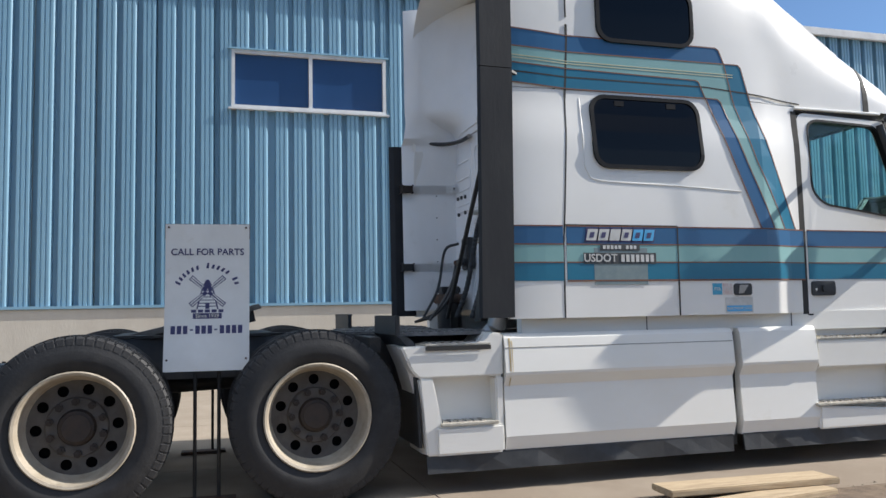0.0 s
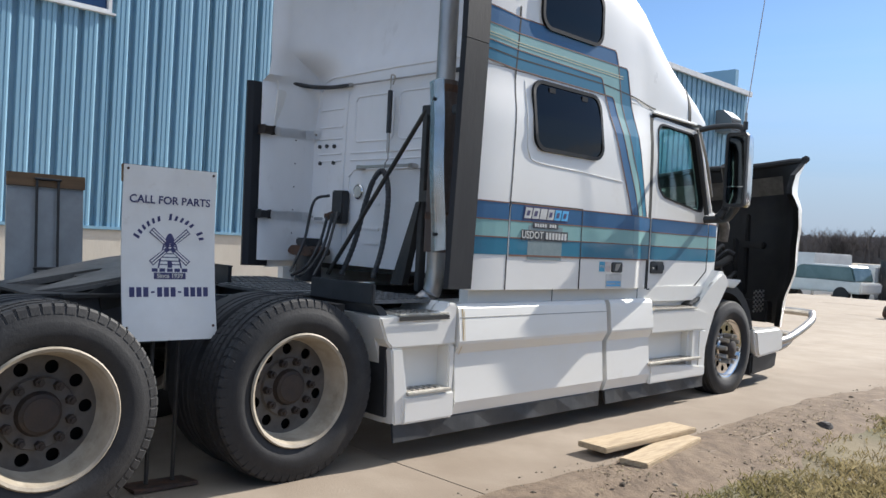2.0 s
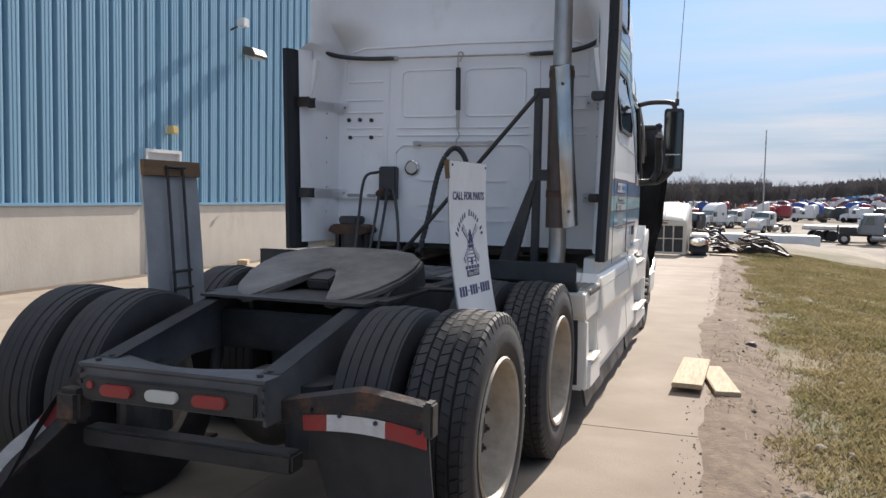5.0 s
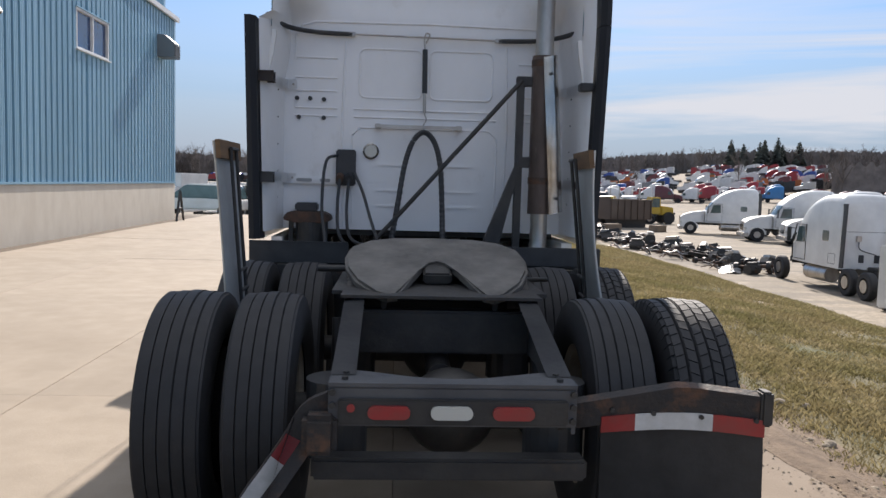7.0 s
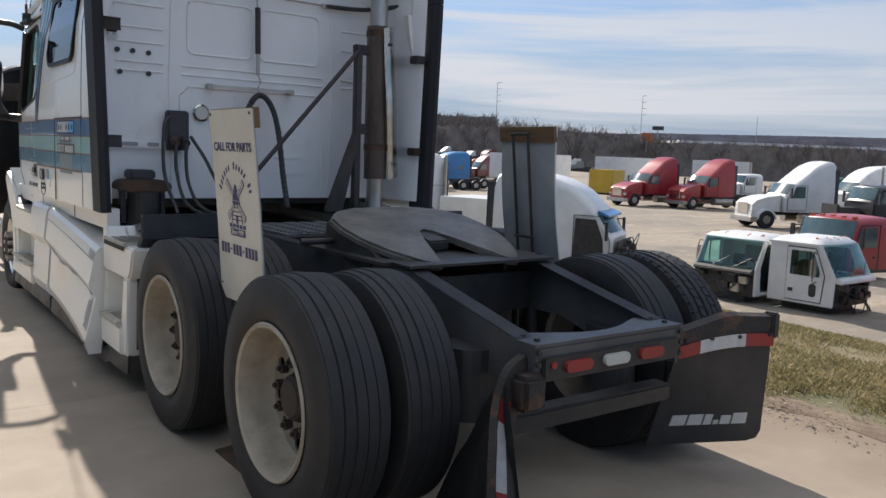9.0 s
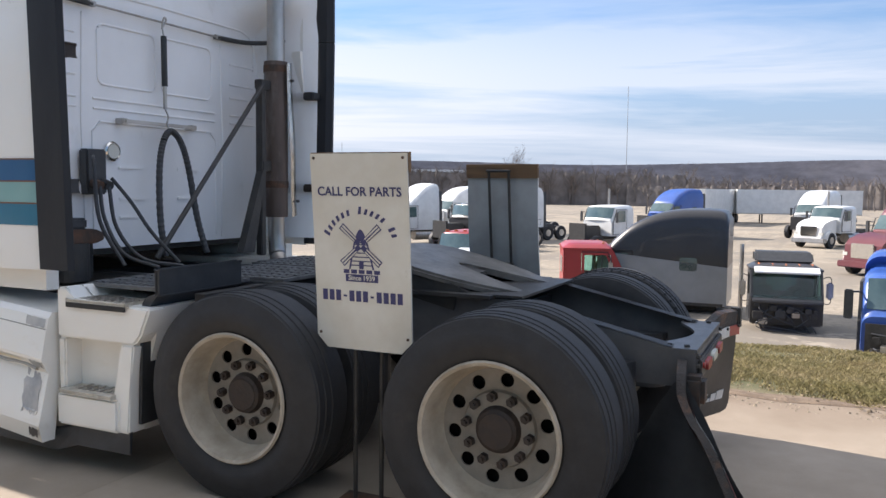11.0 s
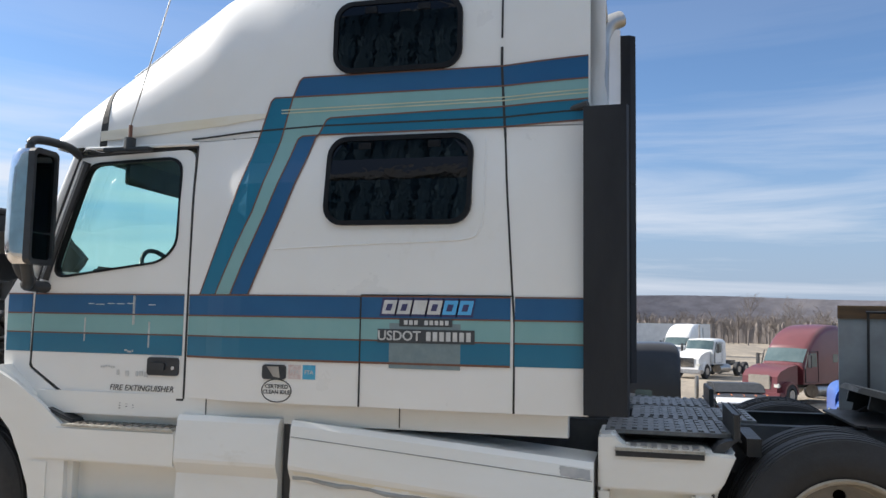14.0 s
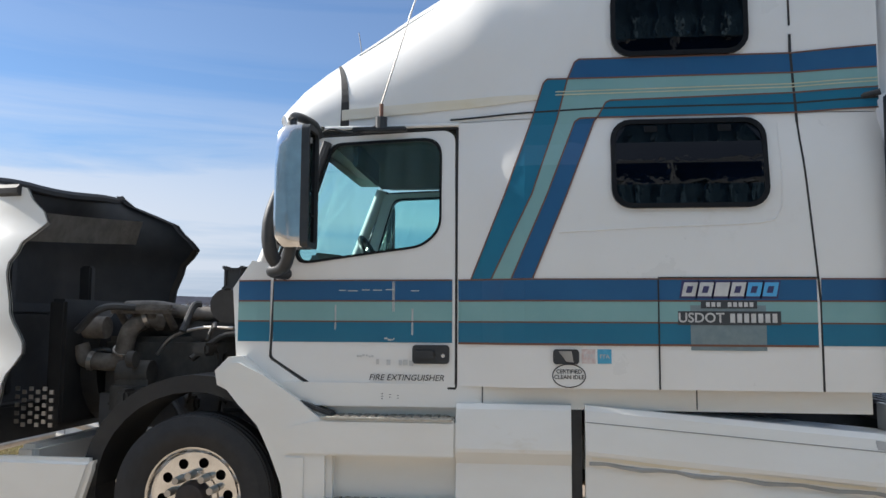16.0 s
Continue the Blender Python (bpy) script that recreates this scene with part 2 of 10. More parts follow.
# blue base colour stands in for sky reflected in the workshop panes
PANE = material("dark_blue_window_glass", (0.018, 0.055, 0.15), 0.06, second=(0.022, 0.062, 0.165), scale=0.6, spec=0.6)
# the mirrors' dark reflection is put into the metal's colour
MIRROR = material("grimy_mirror_glass", (0.07, 0.08, 0.085), 0.05, metal=1.0)
INTERIOR = material("grey_cab_interior", (0.12, 0.12, 0.115), 0.8, second=(0.09, 0.088, 0.085), scale=9)
CURTAIN = material("dark_sleeper_curtain", (0.075, 0.077, 0.080), 0.95, second=(0.095, 0.097, 0.10), scale=14, stretch=(1, 6, 0.4))
SIGN = material("weathered_white_sign_board", (0.66, 0.64, 0.57), 0.5, second=(0.58, 0.55, 0.47), scale=4, stain=(0.42, 0.37, 0.29), stain_scale=6, stain_cut=(0.62, 0.8))
SIGNBACK = material("grey_galvanised_sign_back", (0.36, 0.38, 0.385), 0.5, metal=0.1, second=(0.29, 0.30, 0.30), scale=5)
SIGNW = material("bluish_white_sign_board", (0.78, 0.775, 0.75), 0.45, second=(0.71, 0.70, 0.67), scale=4, stain=(0.55, 0.51, 0.44), stain_scale=6, stain_cut=(0.64, 0.84))
INK = material("navy_sign_ink", (0.045, 0.045, 0.13), 0.6)
BROWN = material("brown_wood_strip", (0.20, 0.12, 0.06), 0.8, second=(0.13, 0.08, 0.045), scale=9, stretch=(1, 0.3, 4))
RED = material("dusty_red_reflector", (0.34, 0.030, 0.030), 0.35, second=(0.27, 0.045, 0.040), scale=18)
REFLECT = material("white_reflector", (0.62, 0.62, 0.61), 0.3, second=(0.52, 0.52, 0.5), scale=20)
LAMPWHITE = material("clear_lamp_lens", (0.55, 0.55, 0.50), 0.25)
CORR = material("blue_corrugated_steel", (0.235, 0.41, 0.535), 0.33, second=(0.21, 0.38, 0.505), scale=1.2, stain=(0.27, 0.44, 0.555), stain_scale=0.5, stretch=(1, 1, 0.15), vary=0.04, rough_var=0.1)
STEM = material("cast_concrete_base_wall", (0.62, 0.575, 0.49), 0.85, second=(0.56, 0.51, 0.43), scale=2.5, stain=(0.45, 0.40, 0.32), stain_scale=1.3, stain_cut=(0.58, 0.82), stretch=(1, 1, 0.45), bump=0.25, bump_scale=35)
CONC = material("pale_concrete_slab", (0.335, 0.278, 0.216), 0.88, second=(0.285, 0.235, 0.180), scale=3, stain=(0.24, 0.193, 0.143), stain_scale=0.7, stain_cut=(0.46, 0.76), bump=0.25, bump_scale=60, vary=0.05)
TRIM = material("white_metal_trim", (0.72, 0.73, 0.73), 0.45, second=(0.62, 0.63, 0.63), scale=5)
DOORW = material("pale_grey_steel_door", (0.58, 0.60, 0.61), 0.5, second=(0.5, 0.52, 0.53), scale=4)
WOOD = material("weathered_pine_plank", (0.50, 0.39, 0.25), 0.8, second=(0.38, 0.28, 0.17), scale=12, stretch=(5, 0.5, 5), stain=(0.30, 0.22, 0.14), stain_scale=3, bump=0.3, bump_scale=60)


def creeping_dirt(m, start, stop, dirt):
    """Blown earth on the slabs next to the verge, in an uneven drift."""
    n, l = m.node_tree.nodes, m.node_tree.links
    b = n["Principled BSDF"]
    src = b.inputs["Base Color"].links[0].from_socket
    geo, sep, tx, mul, add = (n.new("ShaderNodeNewGeometry"), n.new("ShaderNodeSeparateXYZ"), n.new("ShaderNodeTexNoise"), n.new("ShaderNodeMath"), n.new("ShaderNodeMath"))
    l.new(geo.outputs["Position"], sep.inputs[0]); l.new(geo.outputs["Position"], tx.inputs["Vector"])
    tx.inputs["Scale"].default_value, tx.inputs["Detail"].default_value = 1.6, 8
    mul.operation, mul.inputs[1].default_value = "MULTIPLY", 2.2
    l.new(tx.outputs[0], mul.inputs[0]); l.new(mul.outputs[0], add.inputs[0]); l.new(sep.outputs["X"], add.inputs[1])
    mr = n.new("ShaderNodeMapRange")
    mr.inputs["From Min"].default_value, mr.inputs["From Max"].default_value = start + 1.1, stop + 1.1
    l.new(add.outputs[0], mr.inputs["Value"])
    mx = n.new("ShaderNodeMixRGB")
    mx.inputs[2].default_value = (*dirt, 1)
    l.new(mr.outputs[0], mx.inputs[0]); l.new(src, mx.inputs[1]); l.new(mx.outputs[0], b.inputs["Base Color"])


creeping_dirt(CONC, 0.7, 2.15, (0.20, 0.152, 0.108))


# ---- building blocks ----
def part(name, bm, mat, parent=None, label="", smooth=False, bevel=0.0, sharp=38):
    """Links a bmesh as one mesh object under a thing or a part."""
    if bevel:
        bmesh.ops.bevel(bm, geom=bm.edges[:], offset=bevel, segments=2, affect="EDGES", clamp_overlap=True)
    bmesh.ops.recalc_face_normals(bm, faces=bm.faces[:])
    me = bpy.data.meshes.new(name)
    bm.to_mesh(me)
    bm.free()
    for m in mat if isinstance(mat, (list, tuple)) else [mat]:
        me.materials.append(m)
    if smooth:
        me.shade_smooth()
        me.set_sharp_from_angle(angle=radians(sharp))
    ob = new(name, me)
    if parent is not None:
        ob.parent = parent
    if label:
        ob["label"] = label
    return ob


def thing(name, label, category, at=(0, 0, 0), group="", kind="", turn=0.0):
    ob = new(name)
    ob.empty_display_size = 0.2
    ob.matrix_world = pose(*at, 0, 0, turn)
    return tagged(ob, label, category, group, kind)


def box(lo, hi, bm=None, m=None):
    bm = bm or bmesh.new()
    c, s = [(a + b) / 2 for a, b in zip(lo, hi)], [abs(b - a) for a, b in zip(lo, hi)]
    mat = (m or Matrix()) @ Matrix.Translation(c) @ Matrix.Diagonal((*s, 1))
    bmesh.ops.create_cube(bm, size=1, matrix=mat)
    return bm


def rod(p, q, r, bm=None, seg=12, r2=None):
    bm = bm or bmesh.new()
    p, q = Vector(p), Vector(q)
    rot = (q - p).to_track_quat("Z", "Y").to_matrix().to_4x4()
    bmesh.ops.create_cone(bm, cap_ends=True, segments=seg, radius1=r, radius2=r if r2 is None else r2, depth=(q - p).length, matrix=Matrix.Translation((p + q) / 2) @ rot)
    return bm


def tube(points, r, bm=None, seg=10, closed=False, wave=0.0):
    """A round pipe along points; wave: rings of a corrugated hose."""
    bm = bm or bmesh.new()
    pts = [Vector(p) for p in points]
    rings = []
    up = Vector((0.31, 0.17, 0.93)).normalized()
    for i, p in enumerate(pts):
        d = (pts[min(i + 1, len(pts) - 1)] - pts[max(i - 1, 0)]).normalized()
        a = d.cross(up)
        if a.length < 0.2:
            a = d.cross(Vector((1, 0, 0)))
        a.normalize()
        b = d.cross(a)
        rr = r * (1 + wave * (1 if i % 2 else -1))
        rings.append([bm.verts.new(p + rr * (math.cos(t) * a + math.sin(t) * b)) for t in (2 * math.pi * k / seg for k in range(seg))])
    for u, v in zip(rings, rings[1:]):
        for k in range(seg):
            bm.faces.new((u[k], u[(k + 1) % seg], v[(k + 1) % seg], v[k]))
    bm.faces.new(rings[0]); bm.faces.new(rings[-1])
    return bm


def curve(points, steps=8):
    """Smooth points through the given ones."""
    p = [Vector(q) for q in points]
    p = [2 * p[0] - p[1]] + p + [2 * p[-1] - p[-2]]
    out = []
    for i in range(1, len(p) - 2):
        for k in range(steps):
            t = k / steps
            a, b, c, d = p[i - 1:i + 3]
            out.append(0.5 * (2 * b + (c - a) * t + (2 * a - 5 * b + 4 * c - d) * t * t + (3 * b - a - 3 * c + d) * t ** 3))
    return out + [p[-2]]


def lathe(profile, bm=None, seg=40, center=(0, 0, 0), closed=False):
    """Turns (x, r) pairs round the x axis through center."""
    bm = bm or bmesh.new()
    cx, cy, cz = center
    rings = [[bm.verts.new((cx + x, cy + r * math.cos(2 * math.pi * k / seg), cz + r * math.sin(2 * math.pi * k / seg))) for k in range(seg)] for x, r in profile]
    pairs = list(zip(rings, rings[1:])) + ([(rings[-1], rings[0])] if closed else [])
    for u, v in pairs:
        for k in range(seg):
            bm.faces.new((u[k], u[(k + 1) % seg], v[(k + 1) % seg], v[k]))
    return bm


def prism(poly, axis, a, b, bm=None):
    """A flat outline, given in the two other axes in order, pushed from a to b along axis."""
    bm = bm or bmesh.new()

    def at(u, v, w):
        return {"x": (w, u, v), "y": (u, w, v), "z": (u, v, w)}[axis]
    lo = [bm.verts.new(at(u, v, a)) for u, v in poly]
    hi = [bm.verts.new(at(u, v, b)) for u, v in poly]
    bm.faces.new(lo); bm.faces.new(hi)
    for i in range(len(poly)):
        j = (i + 1) % len(poly)
        bm.faces.new((lo[i], lo[j], hi[j], hi[i]))
    return bm


def round_rect(y0, z0, y1, z1, r, n=5):
    out = []
    for cy, cz, a0 in ((y1 - r, z1 - r, 0), (y0 + r, z1 - r, 90), (y0 + r, z0 + r, 180), (y1 - r, z0 + r, 270)):
        out += [(cy + r * math.cos(radians(a0 + 90 * k / n)), cz + r * math.sin(radians(a0 + 90 * k / n))) for k in range(n + 1)]
    return out


def ring_prism(outer, inner, axis, a, b, bm=None):
    """A frame between two outlines of the same count."""
    bm = bm or bmesh.new()

    def at(u, v, w):
        return {"x": (w, u, v), "y": (u, w, v), "z": (u, v, w)}[axis]
    loops = [[bm.verts.new(at(u, v, w)) for u, v in p] for p, w in ((outer, a), (inner, a), (inner, b), (outer, b))]
    n = len(outer)
    for k in range(4):
        p, q = loops[k], loops[(k + 1) % 4]
        for i in range(n):
            j = (i + 1) % n
            bm.faces.new((p[i], p[j], q[j], q[i]))
    return bm


def letters(name, text, size, mat, parent, m, extrude=0.002, label="", bold=0.016, shear=0.0):
    """Raised letters in the built-in font, turned into a mesh; m places their middle, facing +z of m."""
    cu = bpy.data.curves.new(name, "FONT")
    cu.body, cu.size, cu.align_x, cu.align_y, cu.extrude = text, size, "CENTER", "CENTER", extrude
    cu.resolution_u = 3
    cu.offset, cu.shear = bold * size, shear
    tmp = new("tmp_text", cu)
    dg = bpy.context.evaluated_depsgraph_get()
    me = bpy.data.meshes.new_from_object(tmp.evaluated_get(dg))
    bpy.data.objects.remove(tmp)
    me.name = name
    me.materials.clear()
    me.materials.append(mat)
    ob = new(name, me)
    ob.parent = parent
    ob.matrix_local = m
    if label:
        ob["label"] = label
    return ob


def facing(side, y, z, x):
    """A frame for writing on a side of the truck: side 1 faces +x, -1 faces -x."""
    return Matrix(((0, 0, side, x), (side, 0, 0, y), (0, 1, 0, z), (0, 0, 0, 1)))


def ease(t):
    t = min(1.0, max(0.0, t))
    return t * t * (3 - 2 * t)


# ---- ground ----
def bank(x, y):
    """Height of the ground: level pavement, a grass shoulder, a bank down to the truck lot."""
    def s(t):
        t = min(1, max(0, t))
        return t * t * (3 - 2 * t)
    rough = noise.noise(Vector((x * 0.35, y * 0.35, 0))) * 0.10 * s((x - 2.2) / 2) * s((14 - x) / 2)
    side = 0.05 * s((x - 1.6) / 1.5) + 0.38 * s((x - 2.8) / 4.4) + 1.65 * s((x - 6.0) / 7.0)
    bearing, far = math.degrees(math.atan2(x, y)), math.hypot(x, y)
    hill = 12.0 * s((far - 110) / 270) * s((bearing + 2) / 28) * s((56 - bearing) / 16)
    return -0.02 - max(side, 2.08 * s((y - 26) / 32) * s((x + 40) / 10)) + rough + hill


bm = bmesh.new()
gx = [-900, -400, -200, -100, -60, -40, -25, -14, -8, -4, -2, 0, 1.2] + [1.6 + 0.35 * k for k in range(36)] + [15, 17, 20, 25, 32, 42, 55, 75, 100, 120, 140, 170, 200, 240, 280, 320, 380, 500, 900]
gy = [-900, -400, -200, -100, -60, -40, -28, -20] + [-15 + 0.7 * k for k in range(66)] + [33, 37, 42, 46, 50, 53, 56, 59, 62, 66, 75, 95, 120, 140, 160, 180, 200, 225, 250, 280, 310, 340, 380, 440, 500, 900]
gv = [[bm.verts.new((x, y, bank(x, y))) for y in gy] for x in gx]
for a, b in zip(gv, gv[1:]):
    for k in range(len(gy) - 1):
        bm.faces.new((a[k], b[k], b[k + 1], a[k + 1]))


def ground_material():
    m = material("dry_grass_and_dirt_ground", (0.084, 0.060, 0.040), 0.95, second=(0.138, 0.102, 0.069), scale=9, bump=0.9, bump_scale=22)
    n, l = m.node_tree.nodes, m.node_tree.links
    b = n["Principled BSDF"]
    soil = b.inputs["Base Color"].links[0].from_socket
    geo = n.new("ShaderNodeNewGeometry")
    sep = n.new("ShaderNodeSeparateXYZ")
    l.new(geo.outputs["Position"], sep.inputs[0])

    def noise_at(sc, d=6):
        t = n.new("ShaderNodeTexNoise")
        t.inputs["Scale"].default_value, t.inputs["Detail"].default_value = sc, d
        l.new(geo.outputs["Position"], t.inputs["Vector"])
        return t.outputs[0]

    def span(src, a, c, lo=0.0, hi=1.0):
        r = n.new("ShaderNodeMapRange")
        for k, v in (("From Min", a), ("From Max", c), ("To Min", lo), ("To Max", hi)):
            r.inputs[k].default_value = v
        l.new(src, r.inputs["Value"])
        return r.outputs[0]

    def op(kind, a, c):
        k = n.new("ShaderNodeMath"); k.operation = kind
        for i, v in enumerate((a, c)):
            if isinstance(v, float):
                k.inputs[i].default_value = v
            else:
                l.new(v, k.inputs[i])
        return k.outputs[0]

    def mix(f, a, c):
        mx = n.new("ShaderNodeMixRGB")
        l.new(f, mx.inputs[0])
        for i, v in ((1, a), (2, c)):
            if isinstance(v, tuple):
                mx.inputs[i].default_value = (*v, 1)
            else:
                l.new(v, mx.inputs[i])
        return mx.outputs[0]
    sand = mix(span(noise_at(5.0), 0.35, 0.65), (0.245, 0.195, 0.138), (0.165, 0.128, 0.088))
    soil = mix(span(op("ADD", sep.outputs["Y"], op("MULTIPLY", noise_at(0.7), 3.0)), 3.2, 1.2), soil, sand)
    turf = mix(span(noise_at(1.1), 0.42, 0.6), (0.125, 0.104, 0.054), (0.185, 0.150, 0.086))
    turf = mix(span(noise_at(0.45), 0.45, 0.62), turf, (0.092, 0.092, 0.038))
    growth = op("MULTIPLY", span(op("ADD", sep.outputs["X"], noise_at(1.5)), 2.2, 3.3), span(noise_at(0.8), 0.22, 0.36))
    out = mix(growth, soil, turf)
    gravel = mix(span(noise_at(6.0), 0.4, 0.62), (0.32, 0.272, 0.208), (0.235, 0.198, 0.148))
    gravel = mix(span(noise_at(0.09), 0.45, 0.65), gravel, (0.21, 0.18, 0.14))
    gravel = mix(span(noise_at(0.35, 10), 0.52, 0.62, 0.0, 0.75), gravel, (0.165, 0.145, 0.118))
    gravel = mix(span(noise_at(1.7, 8), 0.58, 0.66, 0.0, 0.6), gravel, (0.37, 0.32, 0.25))
    # wheel tracks worn into the lot
    wmap = n.new("ShaderNodeMapping")
    wmap.inputs["Rotation"].default_value = (0, 0, radians(38))
    wmap.inputs["Scale"].default_value = (0.05, 1.1, 1.0)
    l.new(geo.outputs["Position"], wmap.inputs[0])
    track = n.new("ShaderNodeTexNoise")
    track.inputs["Scale"].default_value, track.inputs["Detail"].default_value = 0.8, 6
    l.new(wmap.outputs[0], track.inputs["Vector"])
    gravel = mix(span(track.outputs[0], 0.5, 0.62, 0.0, 0.7), gravel, (0.18, 0.155, 0.125))
    lot = op("ADD", sep.outputs["X"], op("MULTIPLY", noise_at(0.5), 2.0))
    out = mix(span(lot, 13.2, 14.4), out, gravel)
    north = op("ADD", sep.outputs["Y"], op("MULTIPLY", noise_at(0.5), 6.0))
    out = mix(span(north, 29.0, 33.0), out, gravel)
    l.new(out, b.inputs["Base Color"])
    return m


GROUND = ground_material()
ground = part("ground", bm, GROUND, smooth=True)
tagged(ground, "dry grass bank falling to a gravel truck lot", "ground", kind="structure")

# concrete pavement in cast slabs, with open joints
pavement = thing("pavement", "pale sunlit concrete yard pavement in cast slabs", "pavement", kind="structure")
slab_w, slab_l = 2.4, 4.6
bm = bmesh.new()
box((0.0015, 0.0015, -0.16), (slab_w - 0.0015, slab_l - 0.0015, 0.0), bm)
bmesh.ops.bevel(bm, geom=bm.edges[:], offset=0.003, segments=1, affect="EDGES")
first = part("slab", bm, CONC, pavement)
first.location = (2.20 - slab_w, -3.9, 0)
for i in range(4):
    for j in range(-5, 7):
        if (i, j) != (0, 0):
            o = new("slab", first.data)
            o.parent = pavement
            o.location = (2.20 - slab_w * (i + 1), -3.9 + slab_l * j, 0.0015 * ((i * 7 + j * 5) % 3 - 1))

# earth washed over the edge of the slabs
bm = bmesh.new()
rows = []
for k in range(181):
    y = -7.0 + 0.18 * k
    e = 1.95 - 0.16 * math.exp(-((y - 5.0) / 1.8) ** 2) + 0.16 * ease((-0.6 - y) / 1.2) + 0.09 * noise.noise(Vector((y * 0.45, 0, 1))) + 0.09 * noise.noise(Vector((y * 1.9, 3, 0))) + 0.07 * noise.noise(Vector((y * 5.5, 5, 0)))
    row = []
    for i, f in enumerate((0, 0.12, 0.35, 0.62, 0.85, 1.0)):
        x = e + (2.62 + 0.22 * noise.noise(Vector((y * 0.8, 9, 0))) + 0.12 * noise.noise(Vector((y * 3.1, 2, 5))) - e) * f
        lift = (0.001, 0.007, 0.013, 0.008, 0.004, -0.012)[i] + 0.008 * noise.noise(Vector((x * 4, y * 4, 2))) * (0 < i < 5)
        row.append(bm.verts.new((x, y, max(0.0025, lift) if x < 2.22 else max(bank(x, y) + lift, -0.004 if x < 2.32 else -9))))
    rows.append(row)
for a, b in zip(rows, rows[1:]):
    for k in range(5):
        bm.faces.new((a[k], a[k + 1], b[k + 1], b[k]))
verge = part("dirt_verge", bm, material("dusty_brown_earth", (0.185, 0.132, 0.088), 0.95, second=(0.105, 0.073, 0.048), scale=9, stain=(0.22, 0.165, 0.112), stain_scale=2.2, stain_cut=(0.5, 0.7), bump=0.9, bump_scale=35), smooth=True)
tagged(verge, "dusty brown earth washed over the pavement edge", "dirt", kind="structure")


# ---- building ----
WX = -7.9          # face of the wall
Y0, Y1, EAVE, BASE = -16.0, 24.0, 6.75, 1.22
OPEN = [(-0.18, 4.55, 2.47, 5.55), (15.35, 4.45, 17.55, 5.42)]    # windows: y0, z0, y1, z1
DOOR = (7.42, 0.0, 8.43, 2.24)


def rib_profile(width, pitch=0.305):
    """Wall sheet outline: broad pans with two fine grooves, deep channels between them."""
    out = []
    k = 0
    while k * pitch < width - 1e-6:
        o = k * pitch
        for d, h in ((0.0, -0.056), (0.074, -0.056), (0.082, 0.040), (0.090, 0.044), (0.130, 0.044), (0.136, 0.026), (0.146, 0.026), (0.157, 0.044), (0.204, 0.044), (0.210, 0.026), (0.220, 0.026), (0.231, 0.044), (0.262, 0.044), (0.278, 0.039), (0.292, 0.024), (0.301, -0.01)):
            if o + d <= width:
                out.append((o + d, h))
        k += 1
    return out + [(width, 0.044 if width % pitch > 0.09 else -0.056)]


def sheet(y0, y1, z0, z1):
    bm = bmesh.new()
    p = rib_profile(y1 - y0)
    lo = [bm.verts.new((h, d, 0)) for d, h in p]
    hi = [bm.verts.new((h, d, z1 - z0)) for d, h in p]
    for i in range(len(p) - 1):
        bm.faces.new((lo[i], lo[i + 1], hi[i + 1], hi[i]))
    return bm


wall = thing("wall_east", "blue corrugated steel wall on a cast concrete base", "wall", kind="structure")
SHEET = 0.915
cache = {}
y = Y0
while y < Y1 - 0.01:
    y2 = min(y + SHEET, Y1)
    cuts = [(BASE + 0.03, EAVE)]
    for oy0, oz0, oy1, oz1 in OPEN + [DOOR]:
        if y2 > oy0 and y < oy1:
            # narrow pieces beside an opening, and pieces above and below it
            cuts = [(BASE + 0.03, oz0, max(y, oy0), min(y2, oy1)), (oz1, EAVE, max(y, oy0), min(y2, oy1))]
            if oy0 > y:
                cuts.append((BASE + 0.03, EAVE, y, oy0))
            if oy1 < y2:
                cuts.append((BASE + 0.03, EAVE, oy1, y2))
    for c in cuts:
        z0, z1, a, b = c if len(c) == 4 else (*c, y, y2)
        if z1 - z0 < 0.02 or b - a < 0.01:
            continue
        key = (round(b - a, 4), round(z1 - z0, 4))
        if key in cache:
            o = new("wall_panel", cache[key])
            o.parent = wall
        else:
            o = part("wall_panel", sheet(a, b, z0, z1), CORR, wall)
            cache[key] = o.data
        o.location = (WX, a, z0)
    y = y2
# structure behind the sheets, with the openings left free
bm = bmesh.new()
spans = sorted([(o[0], o[2], o[1], o[3]) for o in OPEN + [DOOR]])
y = Y0
for a, b, z0, z1 in spans:
    box((WX - 0.25, y, BASE), (WX - 0.07, a, EAVE), bm)
    if z0 > BASE:
        box((WX - 0.25, a, BASE), (WX - 0.07, b, z0), bm)
    box((WX - 0.25, a, z1), (WX - 0.07, b, EAVE), bm)
    y = b
box((WX - 0.25, y, BASE), (WX - 0.07, Y1, EAVE), bm)
part("wall_core", bm, SIGNBACK, wall)
bm = box((WX - 0.25, Y0, -0.3), (WX + 0.05, DOOR[0], BASE))
part("base_wall", bm, STEM, wall, bevel=0.012)
bm = box((WX - 0.25, DOOR[2], -0.3), (WX + 0.05, Y1 + 0.02, BASE))
part("base_wall", bm, STEM, wall, bevel=0.012)
bm = box((WX + 0.002, Y0, BASE + 0.002), (WX + 0.085, DOOR[0] - 0.05, BASE + 0.05))
box((WX + 0.002, DOOR[2] + 0.05, BASE + 0.002), (WX + 0.085, Y1, BASE + 0.05), bm)
part("drip_flashing", bm, CORR, wall)
bm = box((WX - 0.1, Y1 - 0.12, BASE), (WX + 0.06, Y1 + 0.06, EAVE))
part("corner_trim", bm, CORR, wall)
